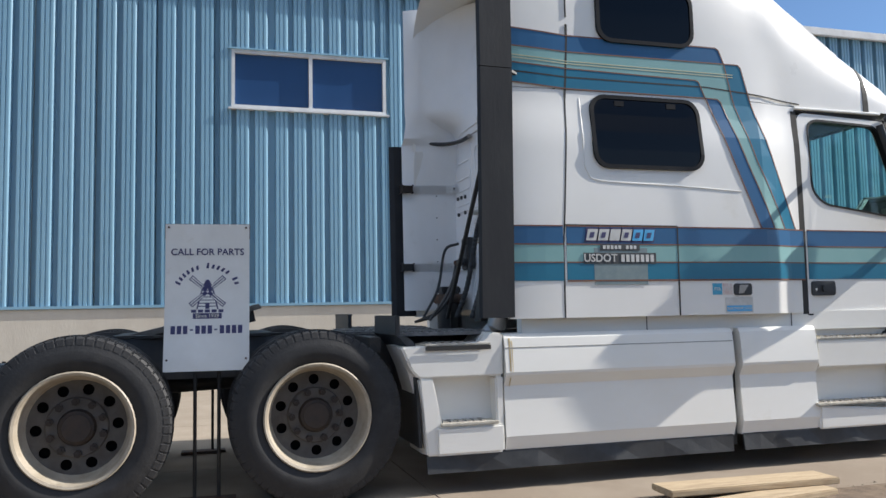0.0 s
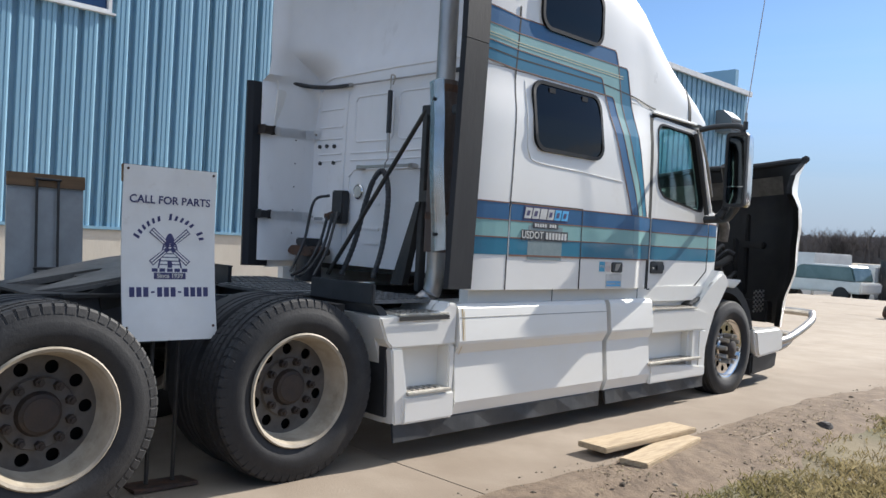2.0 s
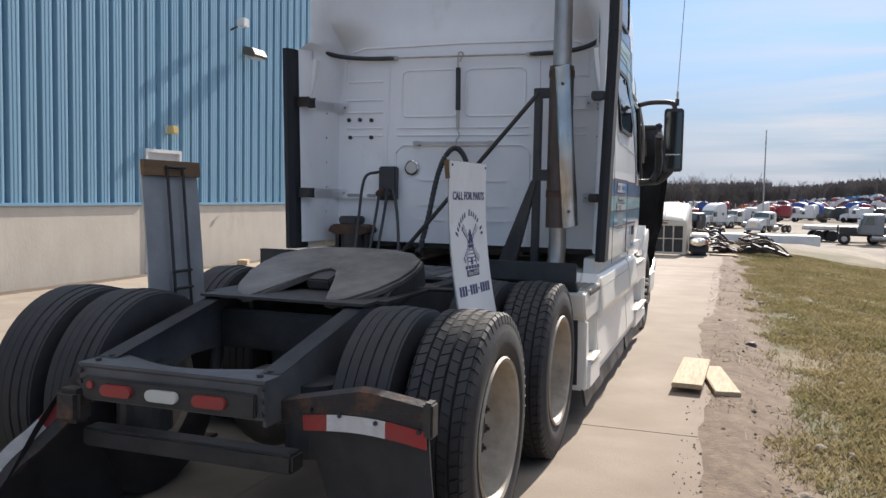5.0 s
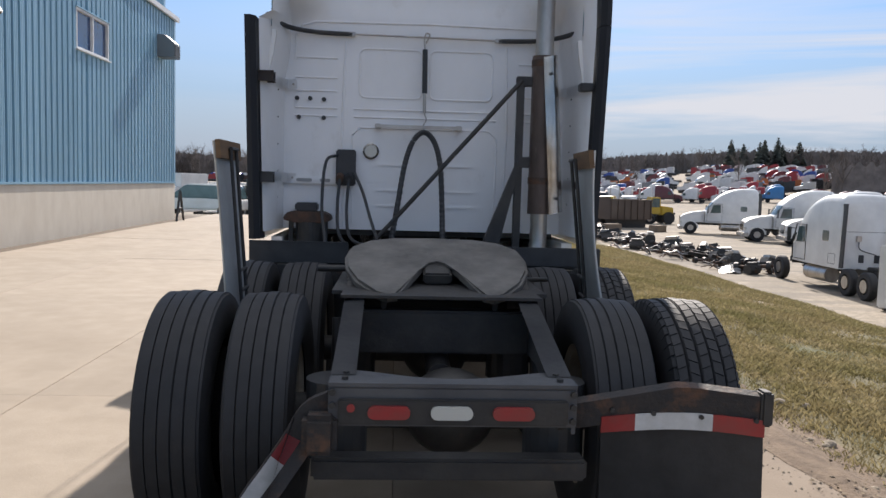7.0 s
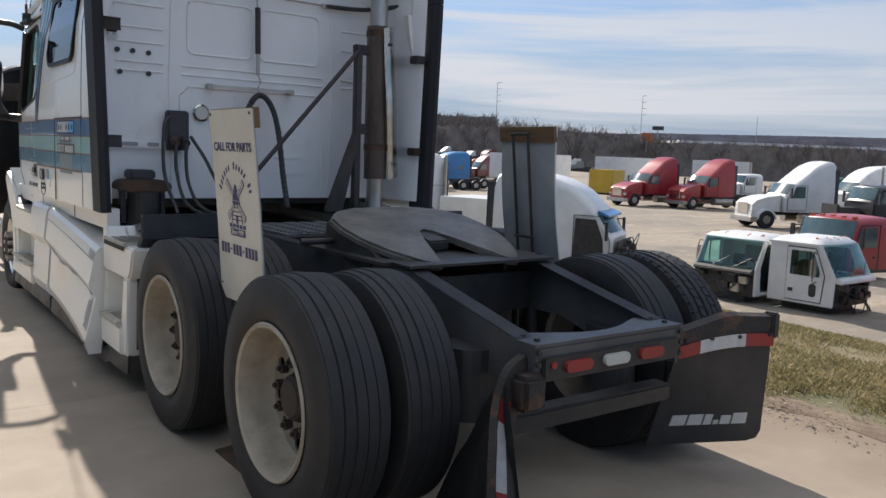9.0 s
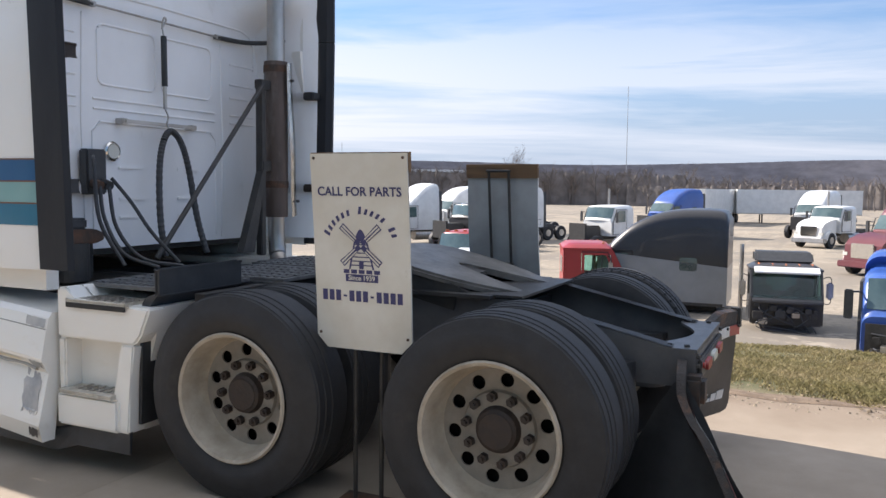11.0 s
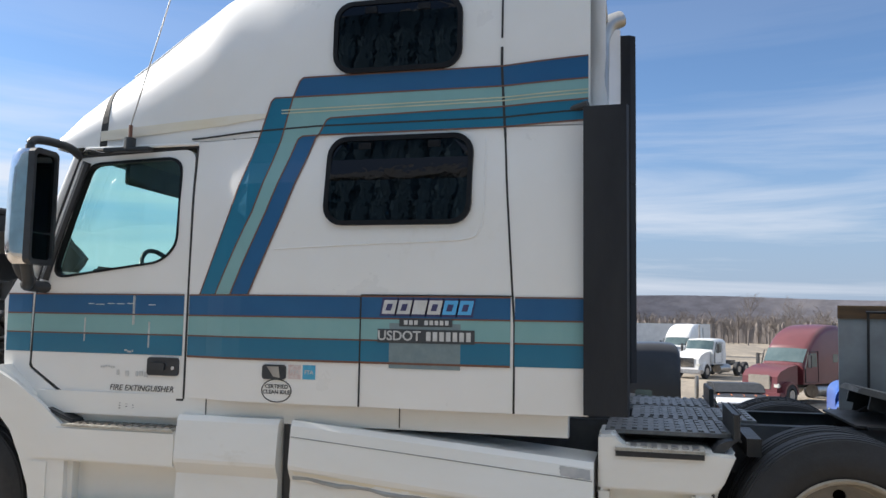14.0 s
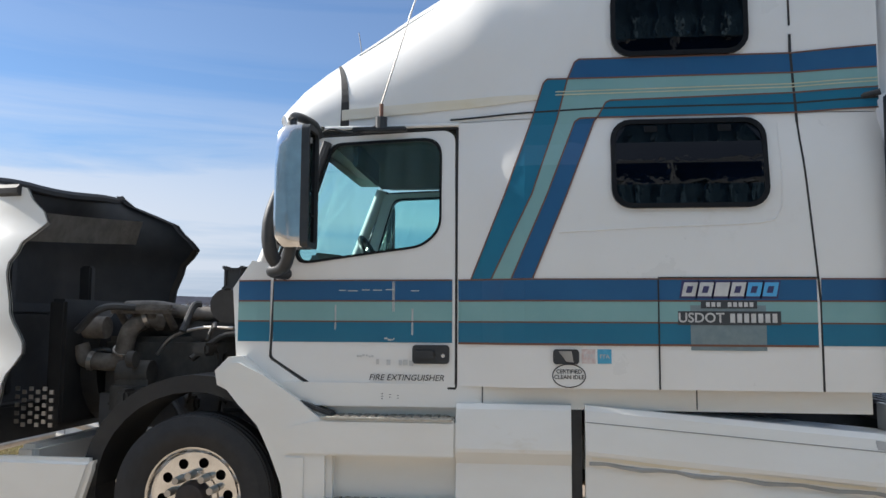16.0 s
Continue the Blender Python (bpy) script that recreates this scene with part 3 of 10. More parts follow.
# other walls and the roof
end = part("wall_north", box((WX - 24, Y1 - 0.22, -0.3), (WX - 0.26, Y1, EAVE + 0.9)), CORR)
tagged(end, "blue steel end wall of the workshop", "wall", kind="structure")
back = part("wall_west", box((WX - 24.2, Y0, -0.3), (WX - 24, Y1, EAVE)), CORR)
tagged(back, "blue steel back wall of the workshop", "wall", kind="structure")
south = part("wall_south", box((WX - 24, Y0, -0.3), (WX - 0.26, Y0 + 0.2, EAVE)), CORR)
tagged(south, "blue steel end wall of the workshop, away from the yard", "wall", kind="structure")
roof = thing("roof", "pale metal workshop roof with a projecting eave", "roof", kind="structure")
bm = prism([(WX + 0.06, EAVE + 0.005), (WX + 0.06, EAVE + 0.13), (WX - 12, EAVE + 1.3), (WX - 24.5, EAVE + 0.1), (WX - 24.5, EAVE - 0.05), (WX - 12, EAVE + 1.15)], "y", Y0 - 0.2, Y1 + 0.25)
part("roof_sheet", bm, SIGNBACK, roof)
bm = box((WX + 0.065, Y0 - 0.2, EAVE - 0.02), (WX + 0.15, Y1 + 0.27, EAVE + 0.15))
part("eave_gutter", bm, TRIM, roof, bevel=0.015)


def slider_window(name, o, label):
    y0, z0, y1, z1 = o
    w = thing(name, label, "window", kind="structure")
    fr = 0.055
    part("window_frame", ring_prism([(y0, z0), (y1, z0), (y1, z1), (y0, z1)], [(y0 + fr, z0 + fr), (y1 - fr, z0 + fr), (y1 - fr, z1 - fr), (y0 + fr, z1 - fr)], "x", WX - 0.08, WX + 0.05), TRIM, w)
    part("mullion", box((WX - 0.06, (y0 + y1) / 2 - 0.03, z0 + fr), (WX + 0.045, (y0 + y1) / 2 + 0.03, z1 - fr)), TRIM, w)
    for a, b in ((y0 + fr, (y0 + y1) / 2 - 0.03), ((y0 + y1) / 2 + 0.03, y1 - fr)):
        p = part("pane", box((WX - 0.03, a, z0 + fr), (WX - 0.022, b, z1 - fr)), PANE, w)
        p.visible_shadow = False
    part("window_sill", box((WX - 0.02, y0 - 0.05, z0 - 0.03), (WX + 0.10, y1 + 0.05, z0)), TRIM, w)
    part("head_flashing", box((WX - 0.02, y0 - 0.05, z1), (WX + 0.08, y1 + 0.05, z1 + 0.03)), CORR, w)


slider_window("window_1", OPEN[0], "white-framed two-pane sliding window high in the blue wall")
slider_window("window_2", OPEN[1], "white-framed sliding window near the building corner")
d = thing("door_1", "closed pale grey steel door with a small blue notice", "door", kind="structure")
y0, z0, y1, z1 = DOOR
part("door_frame", prism([(y0, 0), (y0, z1), (y1, z1), (y1, 0), (y1 - 0.06, 0), (y1 - 0.06, z1 - 0.06), (y0 + 0.06, z1 - 0.06), (y0 + 0.06, 0)], "x", WX - 0.2, WX + 0.07), TRIM, d)
leaf = part("door_leaf", box((WX - 0.06, y0 + 0.062, 0.01), (WX + 0.0, y1 - 0.062, z1 - 0.062)), DOORW, d)
bm = rod((WX + 0.06, y0 + 0.13, 1.0), (WX + 0.06, y0 + 0.27, 1.0), 0.012)
rod((WX, y0 + 0.13, 1.0), (WX + 0.06, y0 + 0.13, 1.0), 0.012, bm)
box((WX, y0 + 0.1, 0.93), (WX + 0.012, y0 + 0.16, 1.07), bm)
part("door_handle", bm, STEEL, leaf)
notice = part("notice", box((WX + 0.001, y0 + 0.40, 1.45), (WX + 0.006, y0 + 0.58, 1.74)), material("blue_notice", (0.06, 0.10, 0.42), 0.4), leaf)
bm = bmesh.new()
for k in range(5):
    box((WX + 0.007, y0 + 0.42, 1.49 + 0.048 * k), (WX + 0.009, y0 + 0.54 + 0.01 * (k % 3), 1.51 + 0.048 * k), bm)
part("notice_lines", bm, REFLECT, notice)


def wall_lamp(y, z, s, label):
    w = thing("wall_lamp", label, "lamp", (WX + 0.04, y, z))
    part("bracket", rod((0, 0, 0.05), (0.22 * s, 0, 0.12), 0.022), FRAME, w)
    bm = prism([(0.10, 0.0), (0.10, 0.17), (0.34, 0.12), (0.42, -0.02), (0.36, -0.07)], "y", -0.18 * s, 0.18 * s)
    part("housing", bm, material("bronze_lamp_housing", (0.10, 0.085, 0.07), 0.5), w, bevel=0.012)
    part("lens", box((0.16, -0.15 * s, -0.075), (0.37, 0.15 * s, -0.02)), LAMPWHITE, w)


wall_lamp(10.6, 4.4, 1.3, "bronze wall-pack floodlight on the blue wall")
w = thing("door_lamp", "small yellowed lamp over the steel door", "lamp", (WX + 0.035, 8.05, 2.62))
part("base", box((0, -0.07, -0.07), (0.06, 0.07, 0.07)), TRIM, w, bevel=0.01)
part("lens", box((0.06, -0.09, -0.08), (0.20, 0.09, 0.07)), material("yellowed_lens", (0.62, 0.47, 0.18), 0.35), w, bevel=0.02)
w = thing("camera_box", "small floodlight on an arm above the wall lamp", "lamp", (WX + 0.035, 10.1, 4.85))
part("bracket", rod((0, 0, 0), (0.25, 0, 0.1), 0.02), FRAME, w)
part("housing", box((0.2, -0.1, 0.04), (0.38, 0.1, 0.22)), TRIM, w, bevel=0.015)
w = thing("wall_vent", "dark steel hooded vent box on the blue wall", "vent", (WX + 0.03, 22.3, 5.25))
part("hood", prism([(0, 0.7), (0.25, 0.7), (0.55, 0.45), (0.55, 0.0), (0, 0.0)], "y", -0.35, 0.35), material("dark_vent_steel", (0.14, 0.17, 0.19), 0.5), w, bevel=0.01)
bm = bmesh.new()
for k in range(5):
    box((0.552, -0.3, 0.05 + 0.075 * k), (0.57, 0.3, 0.085 + 0.075 * k), bm)
part("louvre", bm, FRAME, w)
w = thing("wall_tap", "small outdoor tap on the wall", "tap", (WX + 0.04, 10.2, 1.35))
bm = rod((0, 0, 0), (0.12, 0, 0), 0.014)
rod((0.11, 0, 0.03), (0.11, 0, -0.06), 0.012, bm)
part("spout", bm, STEEL, w)
w = thing("brick", "loose pale block lying at the foot of the wall", "block", (-7.35, 9.8, 0.0), turn=25)
part("block", box((-0.1, -0.2, 0), (0.1, 0.2, 0.1)), WOOD, w, bevel=0.008)
w = thing("saw_horse", "dark a-frame stand at the corner of the building", "stand", (-7.3, 22.6, 0.0))
bm = rod((0, -0.45, 0), (0, 0, 1.0), 0.04)
rod((0, 0.45, 0), (0, 0, 1.0), 0.04, bm)
part("legs", bm, FRAME, w)
part("crossbar", rod((0, -0.25, 0.42), (0, 0.25, 0.42), 0.03), FRAME, w)


# ---- the truck: drive axles at y = 0 and -1.32, front at +y ----
truck = thing("semi_truck", "white sleeper-cab tractor with blue and mint stripes, hood tilted open", "truck")


TOPS = [(1.1, 3.90), (2.0, 3.93), (2.5, 3.90), (3.0, 3.80), (3.5, 3.61), (3.92, 3.41), (4.28, 3.20), (4.5, 3.06), (4.68, 2.91), (4.82, 2.72)]


def roof_top(y):
    for (a, u), (b, v) in zip(TOPS, TOPS[1:]):
        if y <= b:
            return u + (v - u) * max(0, (y - a) / (b - a))
    return TOPS[-1][1]


def side_x(y, z):
    """Half width of the cab and sleeper."""
    x = 1.215 - 0.022 * max(0, (1.576 - y) / 0.4) ** 2
    x -= (0.022 * ease((z - 1.65) / 0.7) + 0.048 * ease((z - 2.2) / 0.33)) * (1 - 0.45 * ease((y - 3.1) / 0.4))   # the side leans in towards the roof
    x -= 0.085 * ease((y - 3.1) / 0.4) + 0.03 * max(0, y - 3.5) / 1.1 + 0.16 * max(0, y - 4.62) ** 1.2
    if z > 2.6:
        zt, n = roof_top(y), 5.0 - 2.2 * ease((y - 2.6) / 2)
        x *= max(0.0, 1 - min(1, (z - 2.6) / max(0.02, zt - 2.6)) ** n) ** (1 / n)
    return x


def seam_y(z):
    """The joint between the sleeper side and its rear corner panel, which leans forward above the stripes."""
    return 1.568 + 0.072 * min(1.0, max(0.0, (z - 1.5) / 1.05)) + 0.02 * min(1.0, max(0.0, (z - 2.55) / 0.35))


def extender_lean(z):
    """How far the rubber side extender stands out from plumb."""
    return 0.045 * min(1.0, (z - 1.06) / 1.55) - (0.0 if z < 3.2 else 0.10 * ((z - 3.2) / 0.62) ** 2)


SEAM_Z = (1.05, 1.5, 1.8, 2.1, 2.4, 2.555)


def sided(bm, s):
    if s < 0:
        for v in bm.verts:
            v.co.x *= -1
    return bm


def on_side(poly, s, off, thick=0.004, dy=0.12, dz=0.12):
    """An outline (y, z) laid on the side of the cab, cut finely so that it follows the bulge."""
    bm = bmesh.new()
    bm.faces.new([bm.verts.new((0, y, z)) for y, z in poly])
    for axis, step in ((1, dy), (2, dz)):
        lo, hi = min(p[axis - 1] for p in poly), max(p[axis - 1] for p in poly)
        for k in range(int(lo / step) - 1, int(hi / step) + 2):
            co, no = [0, 0, 0], [0, 0, 0]
            co[axis], no[axis] = k * step, 1
            bmesh.ops.bisect_plane(bm, geom=bm.verts[:] + bm.edges[:] + bm.faces[:], plane_co=co, plane_no=no)
    ext = bmesh.ops.extrude_face_region(bm, geom=bm.faces[:])
    top = {v for v in ext["geom"] if isinstance(v, bmesh.types.BMVert)}
    for v in bm.verts:
        v.co.x = s * (side_x(v.co.y, v.co.z) + off + (thick if v in top else 0))
    return bm


def strip(points, w):
    """A thin band round a line of (y, z) points."""
    left, right = [], []
    for i, p in enumerate(points):
        a, b = Vector(points[max(i - 1, 0)]), Vector(points[min(i + 1, len(points) - 1)])
        d = (b - a).normalized()
        nrm = Vector((-d.y, d.x)) * w / 2
        left.append(tuple(Vector(p) + nrm)); right.append(tuple(Vector(p) - nrm))
    return left + right[::-1]


def roof_shell():
    bm = bmesh.new()
    ys = [1.19, 1.35, 1.576] + [1.8 + 0.1 * k for k in range(27)] + [4.5, 4.58, 4.66, 4.74, 4.81]
    rows = []
    for y in ys:
        zt, n = roof_top(y), 5.0 - 2.2 * ease((y - 2.6) / 2)
        row = []
        for k in range(-20, 21):
            a = abs(k) / 20 * math.pi / 2
            c, s_ = math.cos(math.pi / 2 - a), math.sin(math.pi / 2 - a)
            z = 2.56 + (zt - 2.56) * s_ ** (2 / n)
            soft = 0.085 * (ease((y - 3.1) / 0.4) - ease((y - 2.6) / 1.6)) * ease((z - 2.62) / 0.5)   # the shoulder fades out above the door
            x = (side_x(y, 2.55) + soft) * c ** (2 / n) * (1 if k > 0 else -1)
            row.append(bm.verts.new((x, y - 0.30 * (x / 1.1) ** 2 * ease((y - 2.9) / 1.8), z)))
        rows.append(row)
    for a, b in zip(rows, rows[1:]):
        for k in range(40):
            bm.faces.new((a[k], a[k + 1], b[k + 1], b[k]))
    bm.faces.new(rows[-1])
    return bm


def roof_point(y, k):
    """A place on the roof skin: k runs from -20 at one foot over the crown to 20 at the other."""
    zt, n = roof_top(y), 5.0 - 2.2 * ease((y - 2.6) / 2)
    a = abs(k) / 20 * math.pi / 2
    x = side_x(y, 2.55) * math.sin(a) ** (2 / n) * (1 if k > 0 else -1)
    return Vector((x, y - 0.30 * (x / 1.1) ** 2 * ease((y - 2.9) / 1.8), 2.56 + (zt - 2.56) * math.cos(a) ** (2 / n)))


cab = part("roof_fairing", roof_shell(), WHITE, truck, smooth=True)
# open gap where the front visor panel meets the roof
for s in (1, -1):
    bm = bmesh.new()
    rows = []
    for k in range(20, 7, -1):
        p = roof_point(4.42, s * k)
        q = p.lerp(roof_point(4.50, s * k), 0.25 + 0.045 * (k - 10))
        out = Vector((s * 0.7, 0.35, 0.45)).normalized() * 0.005
        rows.append([bm.verts.new(v) for v in (p - out, p + out, q + out, q - out)])
    for a, b in zip(rows, rows[1:]):
        for k in range(4):
            bm.faces.new((a[k], a[(k + 1) % 4], b[(k + 1) % 4], b[k]))
    bm.faces.new(rows[0]); bm.faces.new(rows[-1])
    bmesh.ops.recalc_face_normals(bm, faces=bm.faces)
    part("visor_gap", bm, SEAM, cab)
# fold along each side of the roof
for s in (1, -1):
    part("roof_fold", tube([roof_point(4.30 - 0.1 * i, s * (9.5 + 0.08 * i)) for i in range(27)], 0.011, seg=8), WHITE, cab, smooth=True)
for s in (1, -1):
    # sleeper side with its rear corner panel
    part("sleeper_side", on_side([(1.195, 1.05)] + [(seam_y(z) - 0.005, z) for z in SEAM_Z] + [(1.195, 2.555)], s, -0.03, 0.03), WHITE, truck, smooth=True)
    body = part("sleeper_side", on_side([(3.5, 2.555), (3.5, 1.05)][::-1] + [(seam_y(z) + 0.004, z) for z in SEAM_Z[::-1]], s, -0.03, 0.03), WHITE, truck, smooth=True)
    for seam in ([(2.405, 1.05), (2.405, 1.645)], [(1.58, 1.648), (2.405, 1.648)]):
        part("panel_gap", on_side(strip(seam, 0.008), s, 0.001, 0.005), SEAM, body)
    part("panel_gap", on_side(strip([(seam_y(z), z) for z in SEAM_Z], 0.011), s, -0.006, 0.0078), SEAM, body)
    part("panel_gap", on_side(strip([(seam_y(z), z) for z in (2.5, 2.62, 2.75, 2.9, 3.0)], 0.014), s, 0.001, 0.0036), SEAM, body)
    part("panel_gap", tube([(s * (roof_point(seam_y(3), k).x + 0.001), seam_y(3), roof_point(seam_y(3), k).z) for k in range(19, 9, -1)], 0.006, seg=6), SEAM, body)
    up = 0.03 if s > 0 else 0.0
    part("panel_gap", on_side(strip([(1.2, 2.638 + up), (1.65, 2.610 + up), (2.72, 2.608 + up), (3.55, 2.575)], 0.010), s, 0.0015, 0.0035), SEAM, body)
    # painted stripes, each with its thin rust-coloured edges
    low = [(1.2, 4.80, 1.525, 1.64, BLUE), (1.2, 4.80, 1.408, 1.522, MINT), (1.2, 4.80, 1.288, 1.405, TEAL)]
    for a, b, z0, z1, m in low:
        for p, q in ((1.2, 1.565), (1.588, 3.495), (3.53, 4.578), (4.60, 4.80)):
            part("stripe", on_side([(p, z0), (q, z0), (q, z1), (p, z1)], s, 0.001, 0.003), m, truck)
            part("pinstripe", on_side([(p, z1 - 0.003), (q, z1 - 0.003), (q, z1 + 0.005), (p, z1 + 0.005)], s, 0.002, 0.004), PIN, truck)
    part("pinstripe", on_side([(1.588, 1.281), (3.495, 1.281), (3.495, 1.292), (1.588, 1.292)], s, 0.002, 0.004), PIN, truck)
    bands = [
        ([(1.2, 2.81), (1.65, 2.785), (2.874, 2.782), (2.836, 2.878), (2.812, 2.895), (1.65, 2.893), (1.2, 2.93)], BLUE),
        ([(1.2, 2.70), (1.65, 2.672), (2.64, 2.653), (2.666, 2.643), (2.712, 2.556), (2.81, 2.554), (2.840, 2.535), (2.996, 2.115), (3.196, 1.646), (3.305, 1.646), (3.078, 2.116), (2.937, 2.545), (2.876, 2.779), (1.65, 2.779), (1.2, 2.804)], MINT),
        ([(1.2, 2.585), (1.65, 2.56), (2.708, 2.557), (2.662, 2.640), (2.64, 2.650), (1.65, 2.666), (1.2, 2.694)], TEAL),
        ([(2.880, 2.784), (2.940, 2.545), (3.081, 2.117), (3.309, 1.646), (3.421, 1.646), (3.232, 2.118), (3.082, 2.543), (3.012, 2.762), (2.990, 2.784)], TEAL),
        ([(3.077, 1.646), (3.193, 1.646), (2.993, 2.114), (2.836, 2.533), (2.81, 2.551), (2.715, 2.553), (2.728, 2.535), (2.887, 2.113)], BLUE),
    ]
    lift = lambda pts: [(y, z + up * min(1.0, max(0.0, (z - 2.54) / 0.1))) for y, z in pts]
    bands = [(lift(p), m) for p, m in bands]
    for poly, m in bands:
        part("stripe", on_side(poly, s, 0.001, 0.003), m, truck)
    lines = [[(1.2, 2.93), (1.65, 2.893), (2.812, 2.895), (2.836, 2.878), (2.876, 2.782), (2.938, 2.545), (3.080, 2.116), (3.307, 1.646)],
             [(1.2, 2.808), (1.65, 2.782), (2.990, 2.784), (3.012, 2.762), (3.082, 2.543), (3.232, 2.118), (3.423, 1.646)],
             [(1.2, 2.697), (1.65, 2.669), (2.64, 2.652), (2.664, 2.641), (2.712, 2.556), (2.728, 2.538), (2.887, 2.113), (3.077, 1.646)],
             [(1.2, 2.583), (1.65, 2.557), (2.712, 2.555), (2.81, 2.553), (2.838, 2.534), (2.995, 2.115), (3.195, 1.646)]]
    for ln in lines:
        ln = lift(ln)
        for p, q in zip(ln, ln[1:]):
            part("pinstripe", on_side(strip([p, q], 0.008), s, 0.003, 0.003), PIN, truck)
    for dz in (0.009, -0.009):
        part("trim_line", on_side(strip(lift([(1.2, 2.738 + dz), (1.65, 2.710 + dz), (2.945, 2.700 + dz)]), 0.006), s, 0.004, 0.002), GROOVE, truck, "yellowed groove line in the mint stripe")
    if s < 0:
        part("yellowed_band", on_side([(2.99, 2.672), (3.3, 2.648), (3.6, 2.632), (4.20, 2.592), (4.20, 2.655), (3.6, 2.69), (3.3, 2.70), (2.99, 2.695)], s, -0.002, 0.004), YELLOW, truck)
    # pressed line round the bunk window
    groove = curve([(1.74, 2.5, 0), (1.74, 2.12, 0), (1.76, 2.0, 0), (1.86, 1.945, 0), (2.4, 1.925, 0), (2.93, 1.90, 0)], 5)
    bm = tube([(s * (side_x(p.x, p.y) + 0.001), p.x, p.y) for p in groove], 0.0045, seg=6)
    part("pressed_line", bm, WHITE, body, smooth=True)
    # tinted bunk windows
    for y0, z0, y1, z1, r in ((1.806, 2.028, 2.643, 2.535, 0.11), (1.880, 2.90, 2.632, 3.32, 0.11)):
        outer = round_rect(y0, z0, y1, z1, r)
        inner = round_rect(y0 + 0.026, z0 + 0.026, y1 - 0.026, z1 - 0.026, r - 0.02)
        bm = ring_prism(outer, inner, "x", 0, 1)
        for v in bm.verts:
            v.co.x = s * (side_x(v.co.y, v.co.z) + (0.022 if v.co.x > 0.5 else -0.005))
        win = part("bunk_window", bm, RUBBER, truck, "black rubber-framed tinted window")
        # gathered cloth behind the pane, its folds hanging askew
        bm = bmesh.new()
        rows = []
        for i in range(9):
            z = z0 + 0.033 + (z1 - z0 - 0.066) * i / 8
            row = []
            for k in range(91):
                y = y0 + 0.033 + (y1 - y0 - 0.066) * k / 90
                u = y + 0.16 * (z - z0) + 0.010 * noise.noise(Vector((y * 3, z * 2.5, s)))
                deep = 0.7 + 0.3 * noise.noise(Vector((u * 9, 0.3, s * 3)))
                row.append(bm.verts.new((s * (side_x(y, z) + 0.005 + 0.0032 * deep * math.sin(u * 112)), y, z)))
            rows.append(row)
        for p, q in zip(rows, rows[1:]):
            for k in range(90):
                bm.faces.new((p[k], p[k + 1], q[k + 1], q[k]))
        part("curtain", bm, CURTAIN, win, smooth=True)
        part("glass", on_side(inner, s, 0.011, 0.003), TINT, win)
        for yy in (y0 + 0.22, y1 - 0.22):
            part("latch", box((s * (side_x(yy, z1) + 0.012), yy - 0.035, z1 - 0.075), (s * (side_x(yy, z1) + 0.026), yy + 0.035, z1 - 0.04)), RUBBER, win)
    # black rubber side extender at the rear edge
    for z0, z1 in ((1.06, 2.630), (2.635, 3.82)) if s > 0 else ((1.06, 2.615),):
        bm = bmesh.new()
        rows = []
        for k in range(9):
            z = z0 + (z1 - z0) * k / 8
            tilt = extender_lean(z)
            rows.append([bm.verts.new((s * (x + tilt), y, z)) for x, y in ((1.163, 1.21), (1.235, 1.215), (1.242, 1.0 + 0.02 * abs(tilt)), (1.205, 0.99), (1.17, 1.03))])
        for a, b in zip(rows, rows[1:]):
            for k in range(5):
                bm.faces.new((a[k], a[(k + 1) % 5], b[(k + 1) % 5], b[k]))
        bm.faces.new(rows[0]); bm.faces.new(rows[-1])
        part("side_extender", bm, EXT, truck)
    # grey sill below the cab
    part("cab_sill", sided(box((1.05, 1.3, 0.93), (1.13, 4.5, 1.06)), s), WHITE_SKIRT, truck)
    for ya, yb in ((2.1975, 2.2025), (3.357, 3.362)):
        part("sill_gap", box((s * 1.131, ya, 0.94), (s * 1.134, yb, 1.05)), SEAM, truck)

# ---- back wall of the sleeper ----
def back_y(x, z):
    up = ease((z - 2.66) / 0.25)
    yb = 1.575 + up * (0.03 + 0.14 * (z - 2.7))
    low = yb - 0.475 * ease((abs(x) - 1.085) / 0.075)
    high = yb - (yb - 1.13) * max(0, (abs(x) - 0.55) / 0.60) ** 2.2
    return low * (1 - up) + high * up


bm = bmesh.new()
xs = [-1.16, -1.15, -1.13, -1.11, -1.10, -1.09, -1.08, -1.02] + [-0.95 + 0.1 * k for k in range(20)] + [1.02, 1.08, 1.09, 1.10, 1.11, 1.13, 1.15, 1.16]
zs = [1.11] + [1.2 + 0.15 * k for k in range(10)] + [2.62 + 0.05 * k for k in range(8)] + [3.1 + 0.1 * k for k in range(8)] + [3.86]


def wall_x(x, z):
    """The wall narrows with the cab; its flanks run out to the extenders where there are any."""
    k = 1 - 0.045 * ease((z - 2.2) / 0.33)
    t = max(0.0, (abs(x) - 1.08) / 0.08)
    reach = 1.158 + extender_lean(z) if x > 0 or z < 2.63 else 1.16 * k
    return math.copysign(min(abs(x), 1.08) * k + (reach - 1.08 * k) * t ** 1.8, x)


